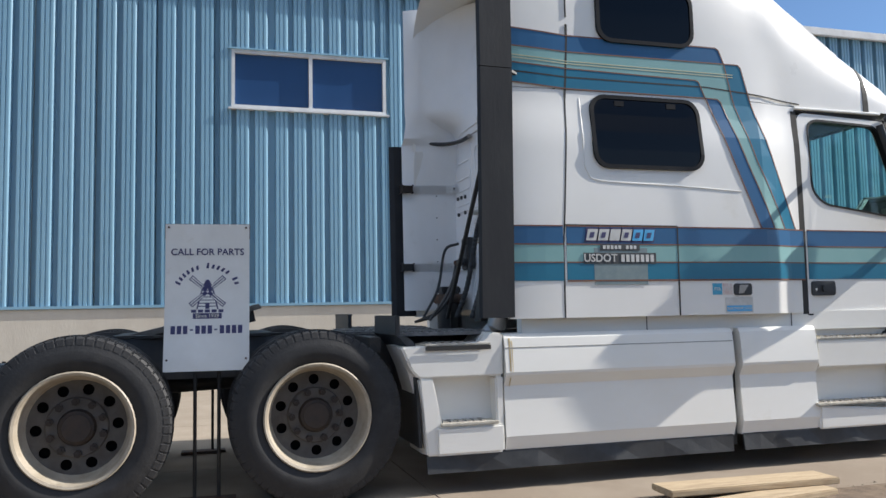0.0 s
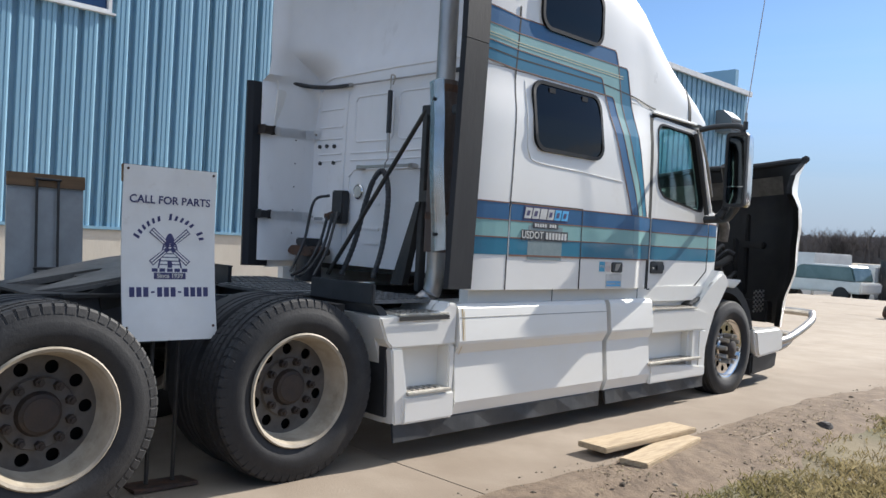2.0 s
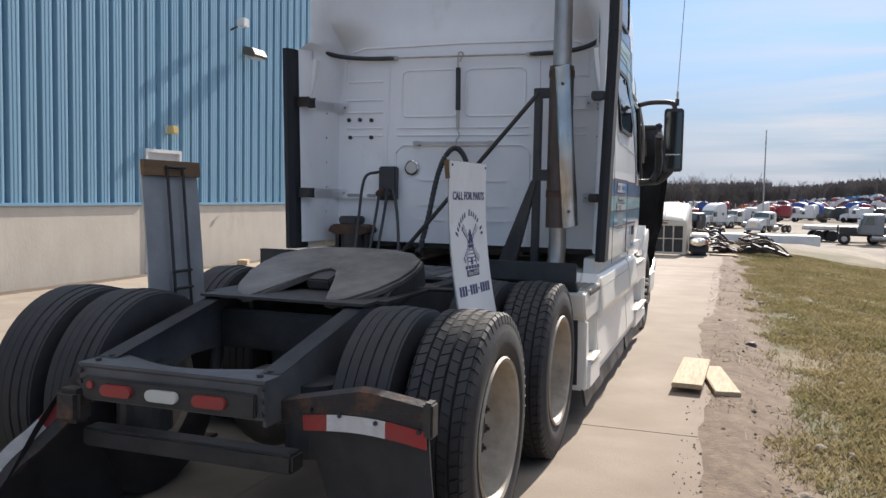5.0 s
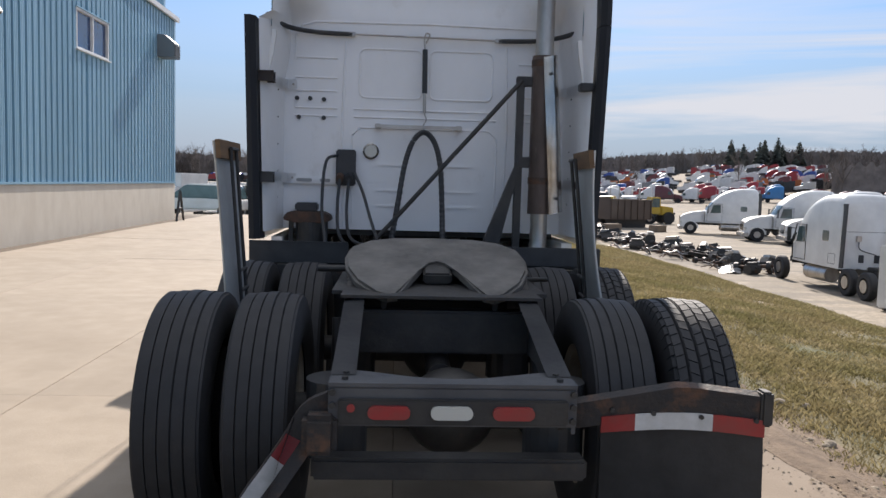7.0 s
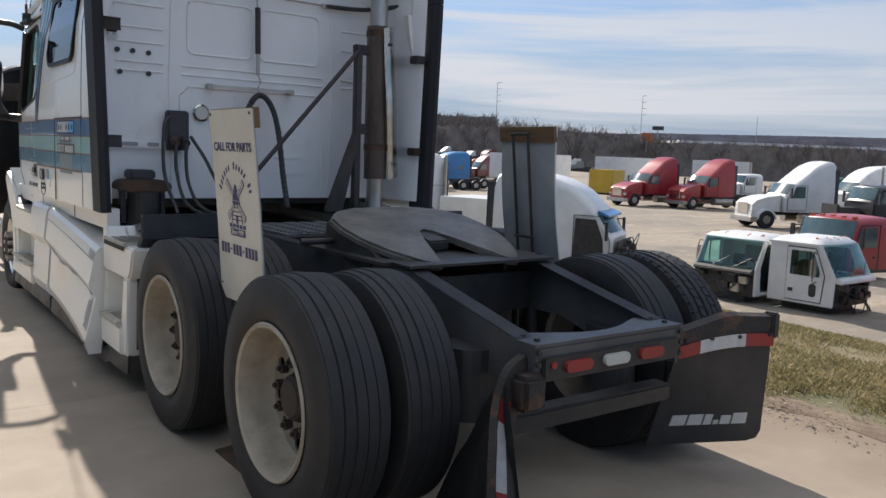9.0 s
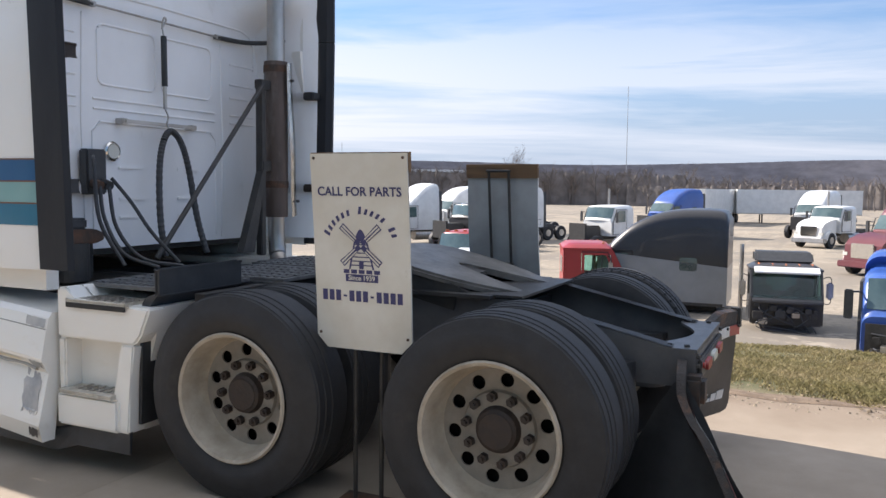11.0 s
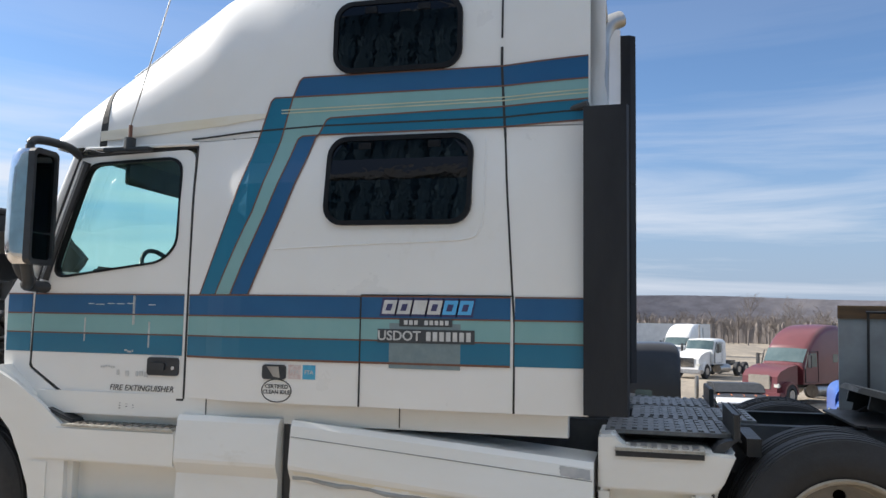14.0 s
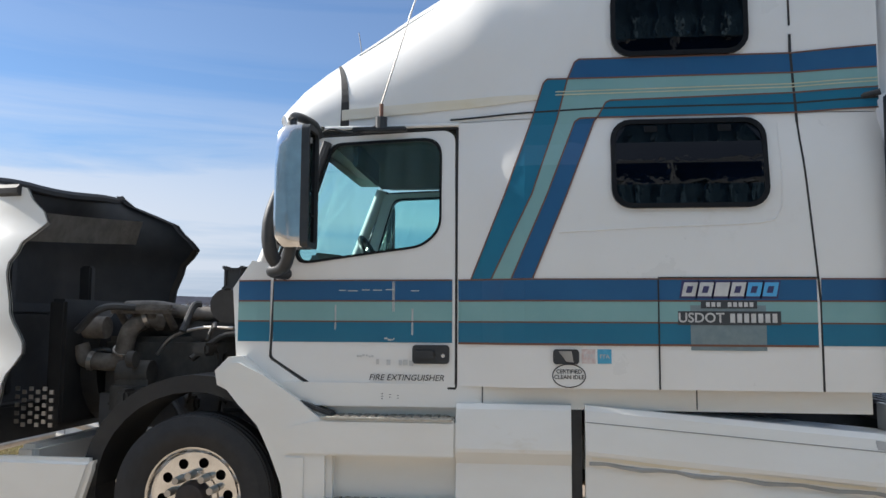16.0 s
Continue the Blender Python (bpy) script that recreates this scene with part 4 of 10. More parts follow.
grid = [[bm.verts.new((wall_x(x, z), back_y(x, z), z)) for z in zs] for x in xs]
for a, b in zip(grid, grid[1:]):
    for k in range(len(zs) - 1):
        bm.faces.new((a[k], b[k], b[k + 1], a[k + 1]))
backwall = part("back_wall", bm, WHITE_BACK, truck, smooth=True)
beads = [
    [(-1.0, 2.40), (-1.0, 2.58), (-0.95, 2.66), (-0.85, 2.69), (0, 2.70), (0.85, 2.69), (0.95, 2.66), (1.0, 2.58), (1.0, 2.40)],
    round_rect(-0.51, 2.13, -0.03, 2.50, 0.05) + [(-0.03, 2.45)], round_rect(0.03, 2.13, 0.515, 2.50, 0.05) + [(0.515, 2.45)],
    [(-0.56, 1.15), (-0.56, 1.84), (-0.50, 1.90), (0.50, 1.90), (0.56, 1.84), (0.56, 1.15)],
    [(-0.62, 1.13), (-0.64, 1.9), (-0.62, 2.55)], [(0.62, 1.13), (0.64, 1.9), (0.62, 2.55)],
]
for z in (2.04, 1.98):
    beads.append([(-0.55, z), (0.55, z)])
for z in (2.42, 2.27, 2.17, 2.04, 1.98):
    beads.append([(-1.0, z), (-0.68, z)])
    beads.append([(1.0, z), (0.72, z)])
for ln in beads:
    bm = tube([(x, back_y(x, z) - 0.001, z) for x, z in ln], 0.008, seg=6)
    part("pressed_bead", bm, WHITE_BACK, backwall, smooth=True)
for z in (1.62, 1.42, 1.3):
    for a, b in ((-0.36, -0.14), (0.16, 0.38)):
        part("pressed_slot", box((a, 1.566, z - 0.012), (b, 1.58, z + 0.012)), WHITE_BACK, backwall, bevel=0.005)
for x, z in ((-0.985, 2.11), (-0.885, 2.11), (-0.78, 2.105), (-0.97, 1.965), (-0.78, 1.965)):
    part("rubber_plug", rod((x, 1.56, z), (x, 1.58, z), 0.017), BLACK, backwall)
bm = bmesh.new()
for s in (1, -1):
    for k in range(9):
        z = 2.75 + 0.12 * k
        x = s * 0.98
        rod((x, back_y(x, z) - 0.006, z), (x, back_y(x, z) + 0.01, z), 0.007, bm, seg=8)
    for k in range(13):
        z = 1.15 + 0.2 * k
        rod((s * 1.10, 1.40, z), (s * 1.115, 1.40, z), 0.006, bm, seg=8)
tagged(part("rivets", bm, SEAM, backwall), kind="stuff")
for s in (1, -1):
    for z in (1.50, 2.21):      # pale strap brackets that hold the extenders
        bm = bmesh.new()
        line = [(0.985, 1.562), (1.05, 1.552), (1.085, 1.50), (1.10, 1.38), (1.115, 1.26), (1.145 + extender_lean(z), 1.14)]
        lo, hi = ([bm.verts.new((s * x, y - 0.012, zz)) for x, y in line] for zz in (z - 0.036, z + 0.036))
        for k in range(5):
            bm.faces.new((lo[k], lo[k + 1], hi[k + 1], hi[k]))
        bmesh.ops.solidify(bm, geom=bm.faces[:], thickness=0.006)
        b_ = part("fairing_bracket", bm, WHITE_BACK, truck, "pale steel bracket holding the side extender")
        part("bracket_end", sided(box((1.10, 1.08, z - 0.03), (1.165 + extender_lean(z), 1.175, z + 0.03)), s), HUB if (z > 2) == (s < 0) else BLACK, b_, bevel=0.008)
        for xx, yy in ((1.01, 1.545), (1.07, 1.53)):
            part("bolt", rod((s * xx, yy - 0.01, z), (s * xx, yy + 0.006, z), 0.009, seg=8), STEEL, b_)
# round dome lamp
bm = lathe([(0.0, 0.062), (0.012, 0.062), (0.02, 0.052), (0.012, 0.046), (0.012, 0.0001)], seg=24)
bmesh.ops.rotate(bm, verts=bm.verts, matrix=Matrix.Rotation(radians(-90), 3, "Z"))
bmesh.ops.translate(bm, verts=bm.verts, vec=(-0.413, 1.57, 1.72))
ld = part("deck_lamp", bm, CHROME, truck, smooth=True)
part("lens", rod((-0.413, 1.552, 1.72), (-0.413, 1.56, 1.72), 0.045, seg=24), LAMPWHITE, ld)
# strap across the wall, hose hanger and hose loop
strap_l = curve([(-1.16, 1.2, 2.66), (-1.05, 1.42, 2.62), (-0.85, 1.53, 2.605), (-0.57, 1.545, 2.60)], 5)
part("rubber_strap", tube(strap_l, 0.018, seg=8), BLACK, truck)
strap_r = curve([(1.17, 1.2, 2.66), (1.05, 1.42, 2.625), (0.85, 1.53, 2.60), (0.55, 1.545, 2.59)], 5)
part("rubber_strap", tube(strap_r, 0.018, seg=8), BLACK, truck)
part("strap_clamp", box((-0.60, 1.53, 2.585), (-0.545, 1.56, 2.617)), STEEL, truck, bevel=0.004)
part("strap_clamp", box((0.525, 1.53, 2.575), (0.58, 1.56, 2.607)), STEEL, truck, bevel=0.004)
rail = part("hanger_rail", rod((-0.56, 1.54, 2.60), (0.54, 1.54, 2.592), 0.007), STEEL, truck)
part("hook", tube(curve([(-0.01, 1.53, 2.55), (0.02, 1.52, 2.61), (-0.01, 1.51, 2.62), (-0.02, 1.515, 2.56), (-0.014, 1.51, 2.5)], 5), 0.006, seg=8), STEEL, rail)
part("tensioner", rod((-0.014, 1.51, 2.50), (-0.01, 1.51, 2.17), 0.02), BLACK, rail, "black rubber-sleeved hose tensioner")
bm = rod((-0.01, 1.51, 2.17), (-0.008, 1.51, 2.02), 0.013)
tube(curve([(-0.008, 1.51, 2.02), (0.008, 1.50, 1.97), (-0.012, 1.49, 1.93), (-0.01, 1.48, 1.88)], 4), 0.006, bm, seg=8)
part("tensioner_rod", bm, STEEL, rail)
bm = box((-0.37, 1.49, 1.90), (0.27, 1.512, 1.924))
box((-0.385, 1.50, 1.893), (-0.335, 1.57, 1.93), bm)
box((0.235, 1.50, 1.893), (0.285, 1.57, 1.93), bm)
part("grab_bar", bm, STEEL, truck, bevel=0.005)
loop = curve([(-0.24, 1.30, 1.05), (-0.20, 1.38, 1.30), (-0.15, 1.43, 1.62), (-0.09, 1.45, 1.80), (-0.01, 1.46, 1.87), (0.07, 1.45, 1.80), (0.12, 1.43, 1.62), (0.14, 1.38, 1.30), (0.145, 1.30, 1.05)], 14)
part("wrapped_hose", tube(loop, 0.021, seg=10, wave=0.10), BLACK, truck, "black spiral-wrapped air hose loop")
# gladhand bracket with hoses
gl = part("hose_bracket", box((-0.675, 1.49, 1.45), (-0.525, 1.565, 1.725)), BLACK, truck, bevel=0.01)
for x, c in ((-0.64, RUST), (-0.57, BLACK)):
    part("gladhand", rod((x, 1.48, 1.52), (x, 1.42, 1.50), 0.03), c, gl)
for pts in ([(-0.64, 1.43, 1.50), (-0.65, 1.38, 1.3), (-0.63, 1.25, 1.1), (-0.55, 1.05, 1.02)], [(-0.57, 1.43, 1.5), (-0.58, 1.36, 1.25), (-0.54, 1.2, 1.07), (-0.4, 1.0, 1.02)],
            [(-0.53, 1.45, 1.55), (-0.46, 1.36, 1.4), (-0.40, 1.26, 1.22), (-0.33, 1.1, 1.03)], [(-0.66, 1.46, 1.68), (-0.74, 1.36, 1.62), (-0.76, 1.3, 1.3), (-0.72, 1.15, 1.04)]):
    part("air_line", tube(curve(pts, 8), 0.012, seg=8), BLACK, gl)
# air dryer under a rusty bracket behind the cab wall
bm = prism([(-1.055, 1.19), (-1.03, 1.235), (-0.99, 1.25), (-0.76, 1.25), (-0.70, 1.225), (-0.695, 1.185), (-0.76, 1.165), (-0.98, 1.165)], "y", 1.33, 1.53)
dry = part("dryer_bracket", bm, RUST, truck, "rusty bracket over the air dryer", bevel=0.008)
part("dryer_cap", box((-0.965, 1.35, 1.25), (-0.80, 1.52, 1.315)), BLACK, dry, bevel=0.012)
part("dryer_body", rod((-0.86, 1.43, 0.95), (-0.86, 1.43, 1.17), 0.105, seg=24), FRAME, dry)
for x in (-1.0, -0.74):
    part("bracket_leg", box((x - 0.015, 1.40, 0.96), (x + 0.015, 1.46, 1.17)), FRAME, dry)
# pressed ledge low on the wall, with slots
bm = box((-1.09, 1.545, 1.455), (-0.66, 1.578, 1.515))
ledge = part("wall_ledge", bm, WHITE_BACK, truck, bevel=0.006)
for a_, b_ in ((-0.98, -0.86), (-0.80, -0.72)):
    part("ledge_slot", prism(round_rect(a_, 1.472, b_, 1.498, 0.012, 3), "y", 1.541, 1.546), SIGNBACK, ledge)
# exhaust stack on its post
st = part("exhaust_pipe", tube([(0.86, 1.25, 2.40), (0.86, 1.25, 3.55)] + curve([(0.86, 1.25, 3.60), (0.87, 1.24, 3.72), (0.90, 1.19, 3.84), (0.96, 1.10, 3.90)], 6), 0.066, seg=20), STEEL, truck, "dull steel curved exhaust stack", smooth=True)
part("muffler", rod((0.86, 1.25, 1.28), (0.86, 1.25, 2.44), 0.088, seg=24), RUSTPIPE, st, "heat-browned muffler", smooth=True)
bm = lathe([(0, 0.093), (0.05, 0.093)], seg=24)
bmesh.ops.rotate(bm, verts=bm.verts, matrix=Matrix.Rotation(radians(-90), 3, "Y"))
b2 = bm.copy()
bmesh.ops.translate(bm, verts=bm.verts, vec=(0.86, 1.25, 2.36))
part("clamp", bm, RUST, st)
bmesh.ops.translate(b2, verts=b2.verts, vec=(0.86, 1.25, 1.50))
part("clamp", b2, RUST, st)
bm = bmesh.new()
rows = []
for i in range(13):
    f = i / 12
    c = Vector((0.885 + 0.085 * f, 1.128 + 0.012 * f + 0.006 * math.sin(f * 9), 2.43 - 1.14 * f))
    rows.append([bm.verts.new(c + Vector((0.055 * u * 0.95, 0.055 * u * 0.28 + 0.016 * u * u, 0.012 * u))) for u in (-1, -0.6, -0.2, 0.2, 0.6, 1)])
for p, q in zip(rows, rows[1:]):
    for k in range(5):
        bm.faces.new((p[k], p[k + 1], q[k + 1], q[k]))
bmesh.ops.solidify(bm, geom=bm.faces[:], thickness=0.004)
shield = part("heat_shield", bm, CHROME, st, "scuffed chrome heat shield", smooth=True)
for z, x in ((2.30, 0.894), (1.40, 0.962)):
    part("shield_bolt", rod((x, 1.115, z), (x, 1.135, z), 0.011, seg=8), FRAME, shield)
part("lower_pipe", tube(curve([(0.86, 1.25, 1.29), (0.86, 1.25, 1.12), (0.84, 1.22, 0.98), (0.72, 1.1, 0.86), (0.5, 1.0, 0.8)], 6), 0.064, seg=18), STEEL, st, smooth=True)
bm = box((0.665, 1.235, 1.0), (0.72, 1.29, 2.26))
box((0.66, 1.23, 2.22), (0.79, 1.295, 2.29), bm)
box((0.68, 1.23, 1.62), (0.80, 1.29, 1.70), bm)
post = part("stack_post", bm, FRAME, truck, bevel=0.006)
part("diagonal_brace", rod((0.70, 1.24, 2.26), (-0.36, 1.26, 1.05), 0.017), FRAME, post)
part("lower_brace", prism([(0.70, 1.62), (0.66, 1.62), (0.43, 1.03), (0.56, 1.03)], "y", 1.22, 1.28), FRAME, post)

# ---- frame, deck, fifth wheel ----
RAIL = material("worn_black_frame_rail_paint", (0.06, 0.063, 0.07), 0.45, second=(0.095, 0.097, 0.10), scale=5, stain=(0.10, 0.07, 0.05), stain_scale=4, stain_cut=(0.64, 0.84), bump=0.15, bump_scale=45, rough_var=0.15)
for s in (1, -1):
    bm = prism([(6.0, 0.70), (6.0, 0.92), (-1.15, 0.965), (-1.92, 0.795), (-2.02, 0.79), (-2.02, 0.62), (-1.6, 0.62), (-1.3, 0.70)], "x", 0.418, 0.432)
    for yy0, yy1, za, zb in ((-1.15, 6.0, 0.97, 0.92), (-1.92, -1.15, 0.80, 0.97)):
        m = bmesh.new()
        vs = [m.verts.new(c) for c in ((0.345, yy0, za), (0.434, yy0, za), (0.434, yy1, zb), (0.345, yy1, zb))]
        m.faces.new(vs)
        bmesh.ops.solidify(m, geom=m.faces[:], thickness=0.012)
        me_ = bpy.data.meshes.new("t")
        m.to_mesh(me_); m.free()
        bm.from_mesh(me_)
        bpy.data.meshes.remove(me_)
    part("frame_rail", sided(bm, s), RAIL, truck)
for yy in (-1.02, -0.30, 0.9, 2.2, 3.4):
    part("crossmember", box((-0.415, yy - 0.06, 0.70), (0.415, yy + 0.06, 0.90)), FRAME, truck, bevel=0.01)
part("driveshaft", rod((0, -1.2, 0.62), (0, 3.0, 0.78), 0.06, seg=16), FRAME, truck)
for yy in (0.0, -1.32):
    ax = part("axle", rod((-0.9, yy, 0.50), (0.9, yy, 0.50), 0.075, seg=16), FRAME, truck, smooth=True)
    bm = bmesh.new()
    bmesh.ops.create_uvsphere(bm, u_segments=20, v_segments=12, radius=0.2, matrix=Matrix.Translation((0.04, yy, 0.50)) @ Matrix.Diagonal((1.0, 0.8, 0.95, 1)))
    part("differential", bm, FRAME, ax, smooth=True)
    for s in (1, -1):
        part("air_spring", rod((s * 0.43, yy - 0.32, 0.42), (s * 0.43, yy - 0.32, 0.72), 0.12, seg=20), BLACK, ax)
        part("shock", rod((s * 0.47, yy + 0.25, 0.40), (s * 0.47, yy + 0.32, 0.85), 0.03), FRAME, ax)
# rear end plate with its three lamps
bm = box((-0.434, -2.03, 0.645), (0.434, -2.008, 0.782))
endp = part("rear_crossmember", bm, RAIL, truck, bevel=0.004)
arc = [(-0.345 + 0.69 * k / 16, -1.84 - 0.115 * math.sin(math.pi * k / 16) ** 1.2) for k in range(17)]
bm = prism([(0.434, -1.84), (0.434, -2.032), (-0.434, -2.032), (-0.434, -1.84)] + arc, "z", 0.784, 0.797)
part("top_flange", bm, RAIL, endp)
part("lamp_bar", box((-0.40, -2.05, 0.655), (0.40, -2.031, 0.745)), FRAME, endp, bevel=0.006)
for x, m, lab in ((-0.224, RED, "red oval tail lamp"), (-0.008, LAMPWHITE, "clear oval reversing lamp"), (0.207, RED, "red oval tail lamp")):
    p = round_rect(x - 0.073, 0.679, x + 0.073, 0.724, 0.022)
    part("tail_lamp", prism(p, "y", -2.068, -2.049), m, truck, lab, bevel=0.004)
part("marker_lamp", rod((-0.355, -2.06, 0.715), (-0.355, -2.05, 0.715), 0.014), RED, truck)
for x in (-0.42, 0.42):
    for z in (0.67, 0.72, 0.765):
        part("bolt", rod((x, -2.045, z), (x, -2.028, z), 0.012, seg=6), FRAME, endp)
for s in (1, -1):
    for yy in (-1.90, -1.98):
        part("bolt", rod((s * 0.38, yy, 0.795), (s * 0.38, yy, 0.808), 0.013, seg=6), FRAME, endp)
bm = box((-0.5, -1.95, 0.42), (0.5, -1.85, 0.50))
part("tow_crossbar", bm, FRAME, truck, bevel=0.012)
bm = bmesh.new()
box((-0.52, -2.08, 0.55), (-0.40, -1.98, 0.69), bm)
part("tow_eye", bm, FLAKED, truck, bevel=0.02)
# mud flap hangers: one straight, one bent down
def flap_y(x, z):
    """The right hanger is knocked askew: its inner end stands further forward, and the rubber swings in below it."""
    return -2.065 + 0.24 * (1.09 - x) + max(0.0, 0.62 - z) * max(0.0, 0.38 - 0.55 * (x - 0.62))


def askew(bm):
    for v in bm.verts:
        v.co.y += flap_y(v.co.x, v.co.z)
    return bm


def cut_up(bm):
    """Adds rows and columns, so that the sheet can bend."""
    for k in range(1, 7):
        for co, no in (((0.5 + 0.1 * k, 0, 0), (1, 0, 0)), ((0, 0, 0.09 * k), (0, 0, 1))):
            bmesh.ops.bisect_plane(bm, geom=bm.verts[:] + bm.edges[:] + bm.faces[:], plane_co=co, plane_no=no)
    return bm


bm = bmesh.new()
rings = []
for x, z in ((0.40, 0.70), (0.50, 0.725), (0.62, 0.755), (0.80, 0.80), (0.86, 0.802), (1.11, 0.785)):
    rings.append([bm.verts.new((x, y, zz)) for y, zz in ((0.035, z), (-0.005, z - 0.012), (-0.005, z - 0.105), (0.035, z - 0.11))])
for a, b in zip(rings, rings[1:]):
    for k in range(4):
        bm.faces.new((a[k], a[(k + 1) % 4], b[(k + 1) % 4], b[k]))
bm.faces.new(rings[0]); bm.faces.new(rings[-1])
hr = part("flap_hanger", askew(bm), FLAKED, truck, "rusty mud flap hanger knocked askew")
part("hanger_end", askew(box((1.075, -0.02, 0.67), (1.115, 0.045, 0.795))), FRAME, hr, bevel=0.008)
bm = prism([(0.545, 0.665), (1.09, 0.70), (1.125, 0.19), (1.11, 0.15), (1.06, 0.135), (0.60, 0.125)], "y", 0.003, 0.013)
flap = part("mud_flap", askew(cut_up(bm)), BLACK, hr, "black rubber mud flap with worn pale lettering", smooth=True)
x = 0.665
for w, hgt in ((0.082, 0.056), (0.080, 0.056), (0.048, 0.054), (0.034, 0.022), (0.058, 0.046), (0.080, 0.056)):
    part("worn_logo", askew(prism([(x, 0.232), (x + w - 0.010, 0.232), (x + w - 0.010, 0.232 + hgt), (x, 0.232 + hgt)], "y", -0.003, 0.002)), REFLECT, flap)
    x += w
for a, b, m in ((0.545, 0.66, RED), (0.66, 0.92, REFLECT), (0.92, 1.09, RED)):
    n_ = 5
    top = [(x_, 0.662 + 0.055 * (x_ - 0.545) + 0.022 * math.sin(math.pi * (x_ - 0.545) / 0.545)) for x_ in (a + (b - a) * k / n_ for k in range(n_ + 1))]
    part("reflector_strip", askew(prism(top + [(x_, z_ - 0.060) for x_, z_ in top[::-1]], "y", -0.014, -0.008)), m, hr)
for x in (0.58, 0.72, 0.88, 1.06):
    part("bolt", askew(rod((x, -0.022, 0.69), (x, -0.005, 0.69), 0.009, seg=6)), FRAME, hr)
bent = curve([(-0.42, -1.97, 0.70), (-0.49, -1.98, 0.665), (-0.545, -2.0, 0.57), (-0.61, -2.06, 0.48), (-0.68, -2.15, 0.38), (-0.79, -2.30, 0.12)], 5)
bm = bmesh.new()
rings = []
for i, p in enumerate(bent):
    d = (bent[min(i + 1, len(bent) - 1)] - bent[max(i - 1, 0)]).normalized()
    nrm = Vector((d.z, 0, -d.x)).normalized()
    rings.append([bm.verts.new(p + nrm * a + Vector((0, b, 0))) for a, b in ((0.055, 0.02), (0.055, -0.02), (-0.055, -0.02), (-0.055, 0.02))])
for a, b in zip(rings, rings[1:]):
    for k in range(4):
        bm.faces.new((a[k], a[(k + 1) % 4], b[(k + 1) % 4], b[k]))
bm.faces.new(rings[0]); bm.faces.new(rings[-1])
hl = part("flap_hanger", bm, FLAKED, truck, "rusty mud flap hanger bent down to the ground")
for i0, i1, m in ((9, 13, RED), (13, 21, REFLECT), (21, 24, RED)):
    bm = bmesh.new()
    u, v = [], []
    for i in range(i0, min(i1, len(bent) - 1) + 1):
        p = bent[i]
        d = (bent[min(i + 1, len(bent) - 1)] - bent[max(i - 1, 0)]).normalized()
        nrm = Vector((d.z, 0, -d.x)).normalized()
        u.append(bm.verts.new(p - nrm * 0.005 + Vector((0, -0.0245, 0)))); v.append(bm.verts.new(p + nrm * 0.05 + Vector((0, -0.0245, 0))))
    for k in range(len(u) - 1):
        bm.faces.new((u[k], u[k + 1], v[k + 1], v[k]))
    bmesh.ops.solidify(bm, geom=bm.faces[:], thickness=0.004)
    part("reflector_strip", bm, m, hl)
bm = bmesh.new()
cols = []
for i in range(13):      # hangs from the hanger's root and spreads to the ground
    f = i / 12
    a, b = Vector((-0.51, -1.95, 0.66)).lerp(Vector((-0.60, -1.58, 0.02)), f), Vector((-0.53, -2.0, 0.68)).lerp(Vector((-0.76, -2.40, 0.02)), f)
    cols.append([bm.verts.new(a.lerp(b, w) + Vector((0.05 * f * math.sin(w * 7 + 2 * f) - 0.02, 0, 0.012 * math.sin(w * 5 + i) * (0.1 < f < 0.95)))) for w in (0, 0.17, 0.34, 0.5, 0.67, 0.84, 1)])
for a, b in zip(cols, cols[1:]):
    for k in range(6):
        bm.faces.new((a[k], a[k + 1], b[k + 1], b[k]))
bmesh.ops.solidify(bm, geom=bm.faces[:], thickness=0.01)
part("mud_flap", bm, BLACK, hl, "crumpled black mud flap spread down to the ground", smooth=True)

# deck plates with punched tread ribs
for x0, x1, y0, y1 in ((-1.02, -0.40, 0.50, 1.12), (-0.34, 0.34, 0.30, 1.0), (0.40, 1.02, 0.50, 1.12)):
    dk = part("deck_plate", box((x0, y0, 0.955), (x1, y1, 0.975)), DECK, truck)
    bm = bmesh.new()
    n_ = int((y1 - y0) / 0.055)
    for j in range(n_):
        for i in range(int((x1 - x0) / 0.12)):
            a = x0 + 0.03 + 0.12 * i
            box((a, y0 + 0.02 + 0.055 * j, 0.974), (a + 0.09, y0 + 0.045 + 0.055 * j, 0.984), bm)
    part("tread_rib", bm, DECK, dk)
bm = box((-0.95, 0.35, 0.86), (0.95, 0.42, 0.95))
box((-0.95, 1.05, 0.86), (0.95, 1.12, 0.95), bm)
part("deck_support", bm, FRAME, truck)
for s in (1, -1):
    bm = sided(box((0.52, 0.47, 0.96), (1.14, 0.50, 1.085)), s)
    fl = part("quarter_fender", bm, BLACK, truck, "black rubber quarter fender in front of the drive tyres", bevel=0.006)
    arc = [(0.505 + 0.10 * math.cos(radians(a)), 0.86 + 0.10 * math.sin(radians(a))) for a in range(90, -1, -18)]
    bm = prism([(0.47, 0.965)] + arc + [(0.63, 0.28), (0.61, 0.28), (0.585, 0.85), (0.50, 0.945)], "x", s * 0.50, s * 1.14)
    part("fender_curve", bm, BLACK, fl)
